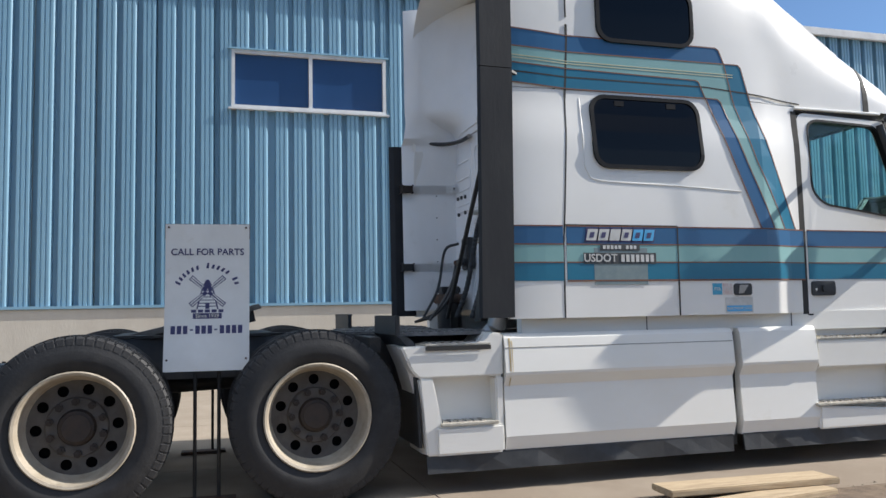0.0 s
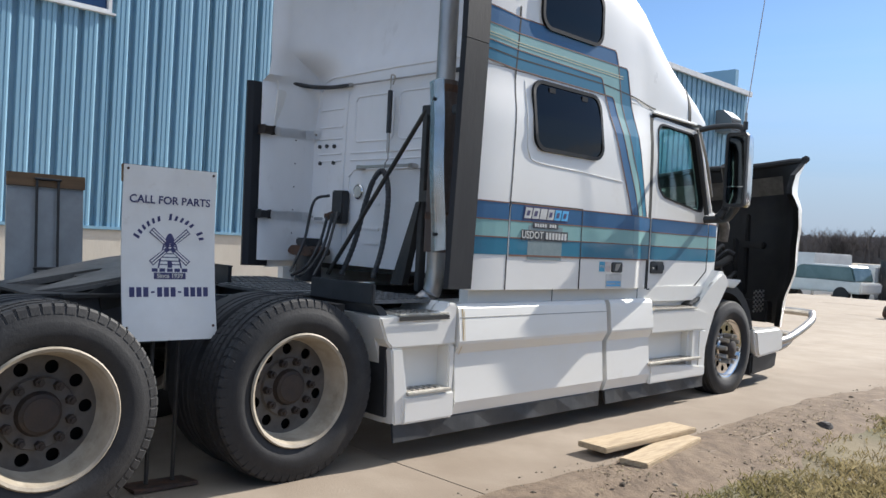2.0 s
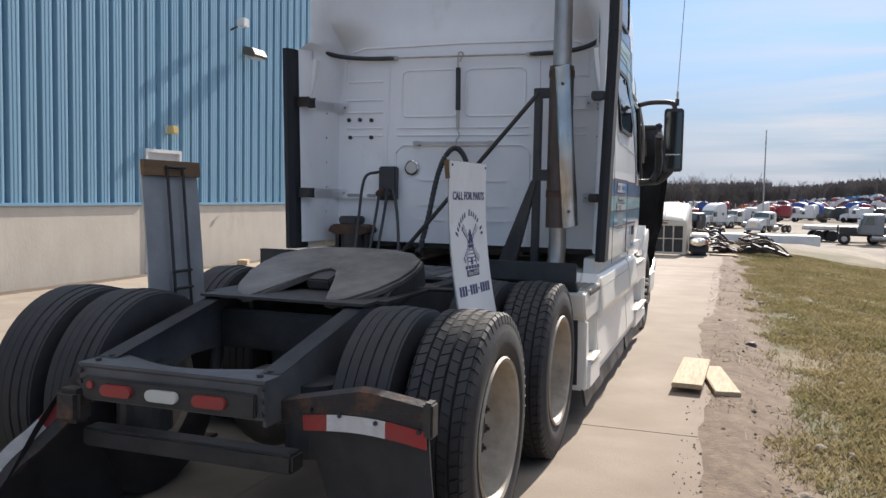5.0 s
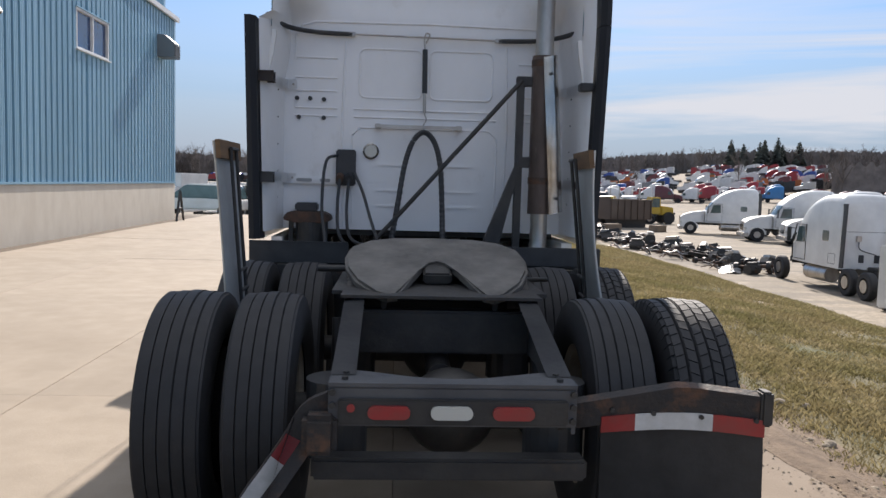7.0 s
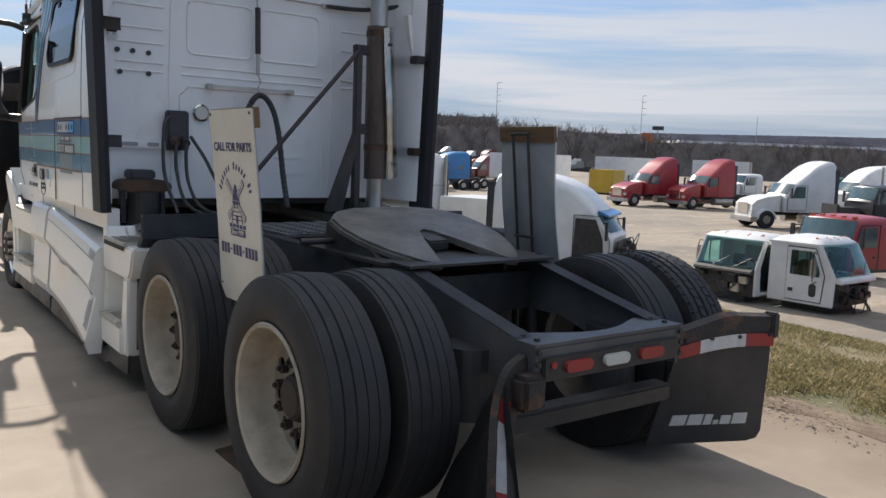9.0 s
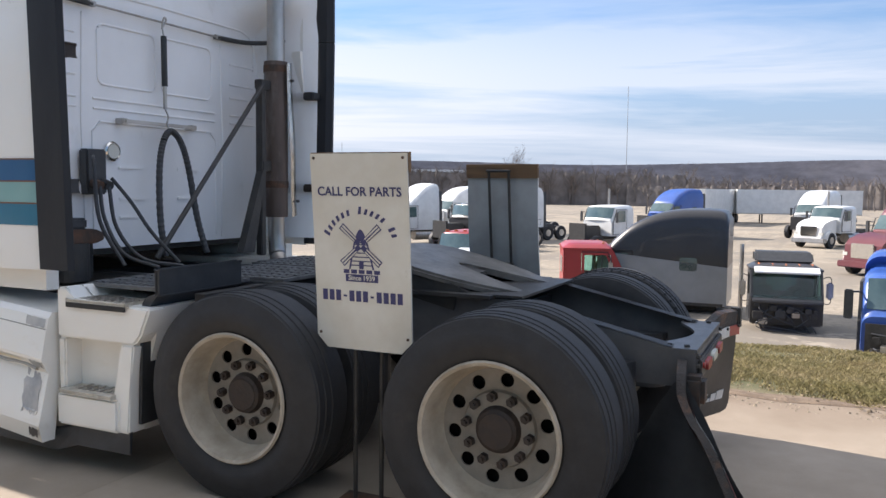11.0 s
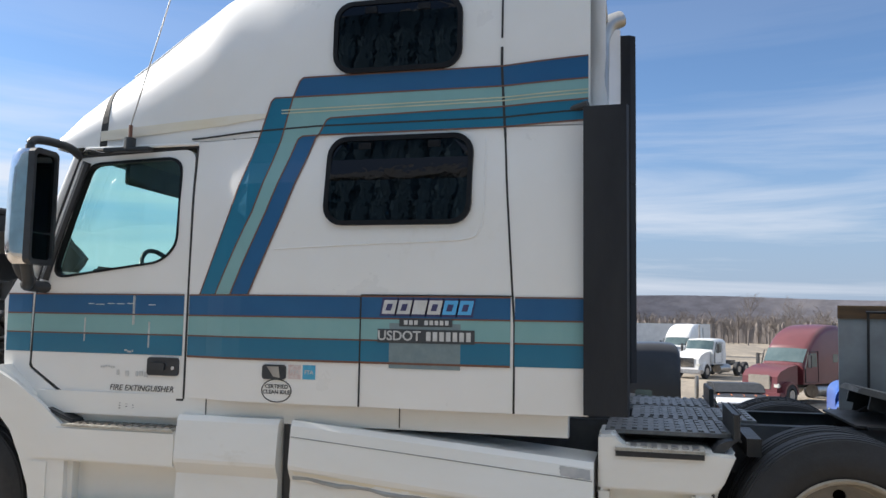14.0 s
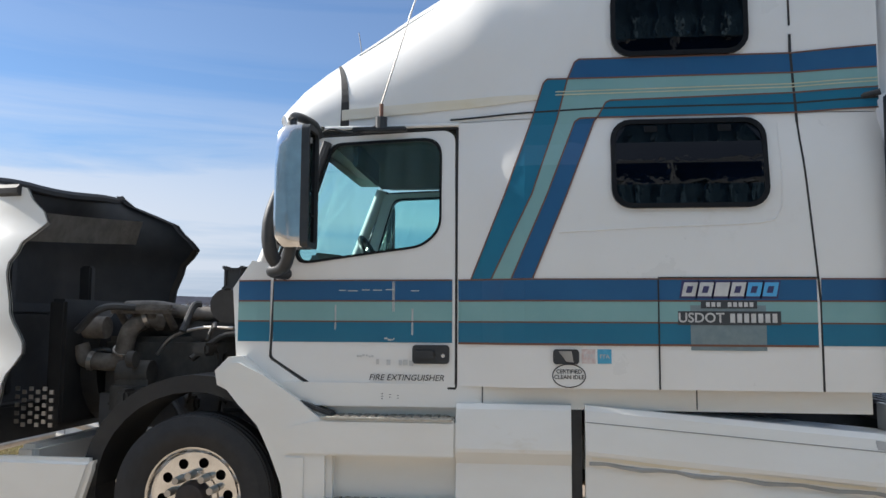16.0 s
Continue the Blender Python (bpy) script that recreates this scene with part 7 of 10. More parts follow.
part("alternator", rod((-0.46, 5.95, 1.36), (-0.46, 6.10, 1.36), 0.075, seg=16), PIPE, eng, smooth=True)
part("cowl_canister", tube([(-0.80, 4.98, 1.50), (-0.66, 4.98, 1.52)], 0.11, seg=16), BLACK, eng, "round black canister by the firewall", smooth=True)
for k in range(54):
    x, y, z = rnd.uniform(-0.74, 0.74), rnd.uniform(4.98, 6.1), rnd.uniform(0.74, 1.36)
    d = Vector((rnd.uniform(-0.2, 0.2), rnd.uniform(-0.4, 0.4), rnd.uniform(-0.2, 0.2)))
    p = Vector((x, y, z))
    if k % 3:
        part("engine_hose", tube(curve([p, p + d * 0.5 + Vector((rnd.uniform(-0.08, 0.08), 0, 0.07)), p + d], 6), rnd.uniform(0.008, 0.026), seg=8), (BLACK, FRAME, ENGINE)[k % 5 % 3], eng, smooth=True)
    elif k % 2:
        part("engine_pulley", rod(p, p + Vector((0, 0.05, 0)), rnd.uniform(0.05, 0.10), seg=18), ENGINE, eng)
    else:
        sx_, sy_, sz_ = (rnd.uniform(0.03, 0.09) for _ in range(3))
        part("engine_unit", box((x - sx_, y - sy_, z - sz_), (x + sx_, y + sy_, z + sz_)), ENGINE, eng, bevel=0.02)

# ---- markings on the cab ----
PLATE = material("faded_black_decal", (0.05, 0.055, 0.06), 0.5)
GHOST = material("grey_decal_ghost", (0.16, 0.22, 0.24), 0.5, second=(0.20, 0.26, 0.27), scale=25)
LBLUE = material("light_blue_logo_paint", (0.10, 0.42, 0.75), 0.4)
for s in (1, -1):
    # company mark: six slanted blocks, four white and two blue
    y0 = 2.125 if s > 0 else 1.935
    yc = 1.97 if s > 0 else 2.04
    for k in range(6):
        a = yc + s * (-0.245 + 0.0835 * k)
        w, sl = 0.072 * s, 0.016 * s
        poly = [(a, 1.548), (a + w, 1.548), (a + w + sl, 1.622), (a + sl, 1.622)]
        inner = [(a + w * 0.30, 1.566), (a + w * 0.72, 1.566), (a + w * 0.72 + sl * 0.7, 1.602), (a + w * 0.30 + sl * 0.7, 1.602)]
        sh = part("logo_outline", on_side([(a - 0.012 * s, 1.536), (a + w + 0.008 * s, 1.536), (a + w + sl + 0.008 * s, 1.632), (a + sl - 0.012 * s, 1.632)], s, 0.0045, 0.002), INK, truck)
        part("logo_block", on_side(poly, s, 0.0065, 0.002), REFLECT if k < 4 else LBLUE, sh)
        if k in (0, 1, 3, 4, 5):
            part("logo_counter", on_side(inner, s, 0.0085, 0.0015), INK, sh)
    tc = part("decal", on_side([(yc - 0.145, 1.483), (yc + 0.145, 1.483), (yc + 0.145, 1.525), (yc - 0.145, 1.525)], s, 0.005, 0.002), PLATE, truck)
    for k in range(9):
        if k != 5:
            a = yc - 0.125 + 0.028 * k
            part("decal_bar", box((s * (side_x(a, 1.5) + 0.007), a, 1.492), (s * (side_x(a, 1.5) + 0.0085), a + 0.019, 1.516)), REFLECT, tc)
    part("decal_ghost", on_side([(yc - 0.19, 1.26), (yc + 0.20, 1.26), (yc + 0.20, 1.50), (yc - 0.19, 1.50)], s, 0.0042, 0.0006), GHOST, truck)
    ud = part("decal", on_side([(yc - 0.265, 1.395), (yc + 0.265, 1.395), (yc + 0.265, 1.468), (yc - 0.265, 1.468)], s, 0.005, 0.002), PLATE, truck)
    letters("letters", "USDOT", 0.072, REFLECT, ud, facing(s, yc - s * 0.145, 1.431, s * (side_x(yc, 1.4) + 0.0085)), 0.001)
    for k in range(7):
        a = yc + s * (0.005 + 0.036 * k)
        part("number_bar", box((s * (side_x(a, 1.4) + 0.007), a, 1.408), (s * (side_x(a, 1.4) + 0.0095), a + s * 0.024, 1.456)), REFLECT, ud)
# stickers near the latches
STKB = material("blue_sticker", (0.06, 0.33, 0.52), 0.4, second=(0.09, 0.40, 0.60), scale=40)
STKR = material("faded_pink_sticker", (0.60, 0.45, 0.42), 0.5, second=(0.7, 0.65, 0.62), scale=40)
for s, pts in ((-1, ((2.78, STKR), (2.695, STKB))), (1, ((2.78, STKR), (2.70, STKB)))):
    for y, m in pts:
        sk = part("sticker", on_side([(y - 0.037, 1.185), (y + 0.037, 1.185), (y + 0.037, 1.262), (y - 0.037, 1.262)], s, 0.001, 0.0015), m, truck)
        letters("letters", "FTA", 0.03, REFLECT, sk, facing(s, y, 1.222, s * (side_x(y, 1.2) + 0.004)), 0.0005)
sk = part("sticker", on_side([(2.76, 1.06), (2.98, 1.06), (2.98, 1.165), (2.76, 1.165)], 1, 0.001, 0.0015), REFLECT, truck, "white and blue driver log sticker")
part("sticker_band", on_side([(2.77, 1.07), (2.97, 1.07), (2.97, 1.11), (2.77, 1.11)], 1, 0.003, 0.001), LBLUE, sk)
letters("letters", "ELECTRONIC LOGS", 0.022, REFLECT, sk, facing(1, 2.87, 1.09, side_x(2.87, 1.1) + 0.0048), 0.0004)
ov = [(2.885 + 0.088 * math.cos(2 * math.pi * k / 32), 1.118 + 0.062 * math.sin(2 * math.pi * k / 32)) for k in range(33)]
bm = tube([(-(side_x(y, z) + 0.001), y, z) for y, z in ov], 0.003, seg=6)
od = part("oval_decal", bm, SEAM, truck, "black outlined oval idle decal")
letters("letters", "CERTIFIED\nCLEAN IDLE", 0.030, SEAM, od, facing(-1, 2.885, 1.125, -(side_x(2.885, 1.1) + 0.002)), 0.0005)
letters("letters", "FIRE EXTINGUISHER", 0.048, SEAM, truck, facing(-1, 3.79, 1.09, -(side_x(3.66, 1.1) + 0.003)), 0.0006, bold=0.0, shear=0.25)
letters("letters", "USA", 0.035, LAMPWHITE, truck, facing(-1, -0, 0, 0) @ pose(0, 0, 0), 0.0005).matrix_local = facing(-1, 3.78, 1.90, side_x(3.78, 1.9) - 0.04)
# old sticker glue on the driver's door
bm = bmesh.new()
rnd = random.Random(9)
for y0, z0, y1, z1 in ((3.72, 1.58, 4.22, 1.585), (4.20, 1.36, 4.213, 1.50), (3.75, 1.33, 3.763, 1.48), (3.85, 1.30, 3.92, 1.31), (3.75, 1.16, 3.98, 1.19), (3.98, 1.205, 4.10, 1.215), (3.86, 1.46, 3.875, 1.63)):
    n_ = 7
    for k in range(n_):
        if rnd.random() < 0.8:
            ya, yb = y0 + (y1 - y0) * k / n_, y0 + (y1 - y0) * (k + rnd.uniform(0.5, 0.9)) / n_
            zo = rnd.uniform(-0.003, 0.006)
            box((-(side_x(ya, z0) + 0.004), ya, z0 + zo), (-(side_x(ya, z0) + 0.0055), yb, z1 + zo), bm)
tagged(part("sticker_glue", bm, REFLECT, truck), kind="stuff")
bm = bmesh.new()
for k in range(7):
    a = 3.78 + 0.05 * k
    box((-1.132, 3.92 - 0.045 * (k % 3), 1.0 - 0.012 * k * 0.4), (-1.1335, 3.93 - 0.045 * (k % 3), 1.003 - 0.012 * k * 0.4), bm)
part("sill_label", bm, SEAM, truck)


# ---- yard signs leaning on the frame ----
def parts_sign(s, name_label, cut, m, bow, foot):
    """A metal sheet sign: local x to the reader's right, z up, face towards -y; a rod stand behind it."""
    sg = thing("parts_sign", name_label, "sign", group="parts signs on the truck")
    w, h, c = 0.25, 0.90, 0.055 if cut else 0.0
    out = [(-w, c), (-w + c, 0.0), (w - c, 0.0), (w, c), (w, h), (-w, h)] if cut else [(-w, 0), (w, 0), (w, h), (-w, h)]

    def bend(bm):
        for v in bm.verts:
            v.co.y += bow * ((v.co.z - 0.45) / 0.45) ** 2
        return bm

    def flat(poly, off, thick):
        bm = bmesh.new()
        bm.faces.new([bm.verts.new((x, 0, z)) for x, z in poly])
        for k in range(1, 9):
            bmesh.ops.bisect_plane(bm, geom=bm.verts[:] + bm.edges[:] + bm.faces[:], plane_co=(0, 0, 0.1 * k), plane_no=(0, 0, 1))
        e = bmesh.ops.extrude_face_region(bm, geom=bm.faces[:])
        top = {v for v in e["geom"] if isinstance(v, bmesh.types.BMVert)}
        for v in bm.verts:
            v.co.y = -off - (thick if v in top else 0)
        return bend(bm)
    part("board", flat(out, 0.0, 0.006), SIGN if cut else SIGNW, sg)
    part("board_back", flat([(x * 0.995, z * 0.997 + 0.001) for x, z in out], -0.006, 0.004), SIGNBACK, sg)

    def write(t, size, z, mat=INK):
        slope = 2 * bow * (z - 0.45) / 0.45 ** 2
        return letters("letters", t, size, mat, sg, Matrix.Translation((0, -0.0082 + bow * ((z - 0.45) / 0.45) ** 2, z)) @ Matrix.Rotation(radians(90) - math.atan(slope), 4, "X"), 0.0007)
    write("CALL FOR PARTS", 0.057, 0.728)
    plinth = part("emblem_base", flat([(-0.085, 0.318), (0.085, 0.318), (0.085, 0.352), (-0.085, 0.352)], 0.0065, 0.001), INK, sg)
    letters("letters", "Since 1939", 0.032, SIGN, plinth, Matrix.Translation((0, -0.0090 + bow * 0.0653, 0.335)) @ Matrix.Rotation(radians(90), 4, "X"), 0.0006)
    for k in range(5):
        part("emblem_fence", flat([(-0.095 + 0.040 * k, 0.356), (-0.065 + 0.040 * k, 0.356), (-0.065 + 0.040 * k, 0.374), (-0.095 + 0.040 * k, 0.374)], 0.0065, 0.001), INK, sg)
    # mill tower: slanting edges, thin courses, a door and a pointed cap
    for e in (-1, 1):
        part("emblem_tower", flat([(e * 0.066, 0.376), (e * 0.058, 0.376), (e * 0.028, 0.500), (e * 0.036, 0.500)], 0.0065, 0.001), INK, sg)
    for k in range(6):
        zz = 0.392 + 0.019 * k
        hw = 0.060 - 0.0048 * k
        part("emblem_course", flat([(-hw, zz), (hw, zz), (hw - 0.001, zz + 0.005), (-hw + 0.001, zz + 0.005)], 0.0065, 0.0008), INK, sg)
    part("emblem_door", flat([(-0.012, 0.378), (0.012, 0.378), (0.012, 0.415), (-0.012, 0.415)], 0.0065, 0.0012), INK, sg)
    part("emblem_cap", flat([(-0.036, 0.505), (0.036, 0.505), (0.012, 0.552), (0.0, 0.560), (-0.012, 0.552)], 0.0065, 0.0009), INK, sg)
    for a in (41, 139, 221, 319):
        ca, sa = math.cos(radians(a)), math.sin(radians(a))
        poly = [(ca * r - sa * q, 0.487 + sa * r + ca * q) for r, q in ((0.008, -0.011), (0.132, -0.017), (0.132, 0.017), (0.008, 0.011))]
        blade = part("emblem_sail", flat(poly, 0.0078, 0.001), INK, sg)
        for side_q in (-0.0068, 0.0068):
            poly = [(ca * r - sa * q, 0.487 + sa * r + ca * q) for r, q in ((0.035, side_q - 0.0028), (0.127, side_q - 0.0042), (0.127, side_q + 0.0042), (0.035, side_q + 0.0028))]
            part("sail_gap", flat(poly, 0.009, 0.0006), SIGN if cut else SIGNW, blade)
    # name in an arc and the number line, as bars
    for k in range(15):
        if k in (6, 12):
            continue
        a = radians(158 - 136 * k / 14)
        cx, cz = 0.185 * math.cos(a), 0.475 + 0.165 * math.sin(a)
        ca, sa = math.cos(a - math.pi / 2), math.sin(a - math.pi / 2)
        hgt = 0.022 if k in (0, 7, 13) else 0.014
        poly = [(cx + ca * u - sa * v, cz + sa * u + ca * v) for u, v in ((-0.009, -0.012), (0.006, -0.012), (0.010, hgt), (-0.003, hgt))]
        part("name_bar", flat(poly, 0.0065, 0.001), INK, sg)
    for k in range(12):
        x = -0.212 + 0.0358 * k
        if k in (3, 7):
            poly = [(x + 0.004, 0.246), (x + 0.022, 0.246), (x + 0.022, 0.255), (x + 0.004, 0.255)]
        else:
            poly = [(x, 0.226), (x + 0.026, 0.226), (x + 0.026, 0.276), (x, 0.276)]
        part("number_bar", flat(poly, 0.0065, 0.001), INK, sg)
    bm = bmesh.new()
    for x in (-w + 0.02, w - 0.02):
        for z in (0.07, h - 0.02):
            rod((x, -0.01 + bow * ((z - 0.45) / 0.45) ** 2, z), (x, -0.004 + bow * ((z - 0.45) / 0.45) ** 2, z), 0.007, bm, seg=8)
    part("screw", bm, RUST, sg)
    part("head_strip", box((-w - 0.003, 0.006 + bow, h - 0.085), (w + 0.003, 0.03 + bow, h + 0.004)), BROWN, sg, "weathered wooden head strip")
    bm = bmesh.new()
    for x in (-0.07, 0.07):
        rod((x, 0.035, h - 0.03), (x, 0.035, 0.02), 0.009, bm)
    for z in (h - 0.035, 0.26, 0.16):
        rod((-0.085, 0.04, z), (0.085, 0.04, z), 0.009, bm)
    part("stand_rod", bm, FRAME, sg)
    for x in (-0.07, 0.07):
        part("stand_leg", rod((x, 0.035, 0.03), (x, foot, -0.745), 0.011), FRAME, sg)
    part("stand_foot", box((-0.17, foot - 0.11, -0.765), (0.17, foot + 0.11, -0.748)), RUST, sg)
    sg.matrix_world = m
    return sg


parts_sign(1, "weathered white parts sign with a navy windmill emblem, slightly curled", False,
           Matrix(((0.0, -1, 0, 0.828), (1, 0, 0, -0.628), (0, 0, 1, 0.77), (0, 0, 0, 1))) @ pose(0, 0, 0, 0, 0, -4.0) @ pose(0, 0, 0, -6.5, 0, 0), -0.034, 0.125)
parts_sign(-1, "weathered cream parts sign with clipped lower corners", True,
           Matrix(((0, 1, 0, -1.0), (-1, 0, 0, -0.637), (0, 0, 1, 0.765), (0, 0, 0, 1))) @ pose(0, 0, 0, 4.5, 0, 0), -0.006, -0.025)

# ---- planks and clutter on the yard ----
for nm, (x, y), rz, ln, wd, z in (("plank", (1.80, 2.43), -2, 1.12, 0.23, 0.042), ("plank", (2.01, 2.38), 9, 1.0, 0.19, 0.004)):
    pl = thing(nm, "weathered pine plank lying at the pavement edge" if z else "shorter pine plank under another one", "plank", (x, y, z), group="planks", turn=rz)
    bm = box((-wd / 2, -ln / 2, 0.0), (wd / 2, ln / 2, 0.038))
    part("board", bm, WOOD, pl, bevel=0.006)
EARTHSTONE = material("dusty_brown_stone", (0.30, 0.25, 0.185), 0.9, second=(0.22, 0.18, 0.13), scale=30, bump=0.3, bump_scale=60)
rnd = random.Random(11)
for k in range(26):
    x, y = rnd.uniform(2.1, 3.3), rnd.uniform(-1, 9)
    if k == 0:
        x, y = 2.32, 4.45
    r = rnd.uniform(0.02, 0.05) if k else 0.07
    bm = bmesh.new()
    bmesh.ops.create_icosphere(bm, subdivisions=2, radius=r)
    for v in bm.verts:
        v.co *= 1 + 0.3 * noise.noise(v.co * 20 + Vector((k, 0, 0)))
        v.co.z *= 0.7
    o = part("stone", bm, EARTHSTONE if k else HUB)
    o.location = (x, y, bank(x, y) + 0.3 * r)
    tagged(o, "small stone lying in the dirt" if k else "dark clod of earth at the pavement edge", "stone", "stones")


# ---- the truck lot below the bank ----
LOT = -2.1


def paint(name, c):
    return material(name, c, 0.38, second=tuple(0.86 * v for v in c), scale=1.5, stain=tuple(0.75 * v + 0.03 for v in c), stain_scale=0.9, stain_cut=(0.6, 0.9), coat=0.25)


PAINTS = {
    "white": paint("white_truck_paint", (0.72, 0.72, 0.70)), "red": paint("red_truck_paint", (0.32, 0.025, 0.03)), "maroon": paint("maroon_truck_paint", (0.13, 0.03, 0.035)),
    "blue": paint("blue_truck_paint", (0.03, 0.09, 0.34)), "sky blue": paint("light_blue_truck_paint", (0.05, 0.22, 0.48)), "black": paint("black_truck_paint", (0.025, 0.025, 0.028)),
    "grey": paint("grey_truck_paint", (0.22, 0.23, 0.24)), "green": paint("green_truck_paint", (0.05, 0.12, 0.06)), "yellow": paint("yellow_paint", (0.55, 0.36, 0.03)), "orange": paint("orange_paint", (0.5, 0.14, 0.03)), "brown": paint("rusty_brown_paint", (0.075, 0.05, 0.038)),
}
DARKGLASS = material("lot_truck_glass", (0.05, 0.085, 0.09), 0.08, second=(0.09, 0.13, 0.13), scale=1.5, spec=0.8)
SHAPES = {   # cab outline (y, z) above the frame, roof style by style
    "aero": [(-2.2, 0.95), (-2.2, 3.55), (-1.9, 3.75), (-0.6, 3.72), (0.4, 3.40), (1.15, 2.85), (1.35, 2.62), (1.85, 1.95), (1.95, 1.85), (1.95, 0.95)],
    "tall": [(-1.3, 0.95), (-1.3, 3.85), (-0.9, 3.88), (-0.2, 3.60), (0.5, 3.05), (1.1, 2.62), (1.3, 2.55), (1.75, 1.95), (1.85, 1.85), (1.85, 0.95)],
    "classic": [(-1.9, 0.95), (-1.9, 3.0), (-0.2, 3.0), (-0.15, 2.72), (1.2, 2.68), (1.45, 2.60), (1.62, 1.95), (1.75, 1.85), (1.75, 0.95)],
    "day": [(-0.3, 0.95), (-0.3, 2.60), (-0.15, 2.72), (1.2, 2.68), (1.4, 2.60), (1.65, 1.95), (1.75, 1.85), (1.75, 0.95)],
}


def bow(bm, front):
    """Rounds the front of a cab in plan: the corners sit further back than the middle."""
    for v in bm.verts:
        v.co.y -= 0.15 * (v.co.x / 1.1) ** 2 * min(1.0, max(0.0, (v.co.y - front + 1.2) / 0.8))
    return bm


def cab_shell(shape, fine):
    """Rounded cab body skinned over cross-sections; shape is its outline from the side."""
    base = shape[0][1]
    line = [p for p in shape[1:-2]]
    top = [(p.x, p.y) for p in curve([(y, z, 0) for y, z in line[:-1]], 4 if fine else 2)] + [line[-1], shape[-2]]
    y0 = shape[0][0]
    stations = [(y0, top[0][1] - 0.05, 0.975)] + [(max(y, y0 + 0.04 + 0.004 * i), z, 1.0) for i, (y, z) in enumerate(top)]
    bm = bmesh.new()
    rings = []
    for y, zt, sc in stations:
        w = 1.15 * sc * (1 - 0.07 * max(0.0, y - 0.2) / 1.7)
        r = min(0.30, 0.22 * (zt - base) + 0.02)
        half = [(0.0, base), (w, base), (w, base + 0.45 * (zt - base)), (w, zt - r)]
        n = 5 if fine else 3
        half += [(w - r + r * math.cos(radians(90 * k / n)), zt - r + r * math.sin(radians(90 * k / n))) for k in range(1, n + 1)]
        half += [(0.45 * (w - r), zt + 0.02), (0.0, zt + 0.03)]
        pts = half + [(-x, z) for x, z in half[-2:0:-1]]
        ring = []
        for x, z in pts:   # sides lean in towards the roof
            k = max(0.0, z - base - 1.05) / 1.8
            ring.append(bm.verts.new((x * (1 - 0.10 * k * k), y, z)))
        rings.append(ring)
    for p, q in zip(rings, rings[1:]):
        for i in range(len(p)):
            j = (i + 1) % len(p)
            bm.faces.new((p[i], p[j], q[j], q[i]))
    bm.faces.new(rings[0]); bm.faces.new(rings[-1][::-1])
    bmesh.ops.recalc_face_normals(bm, faces=bm.faces)
    return bow(bm, shape[-2][0])


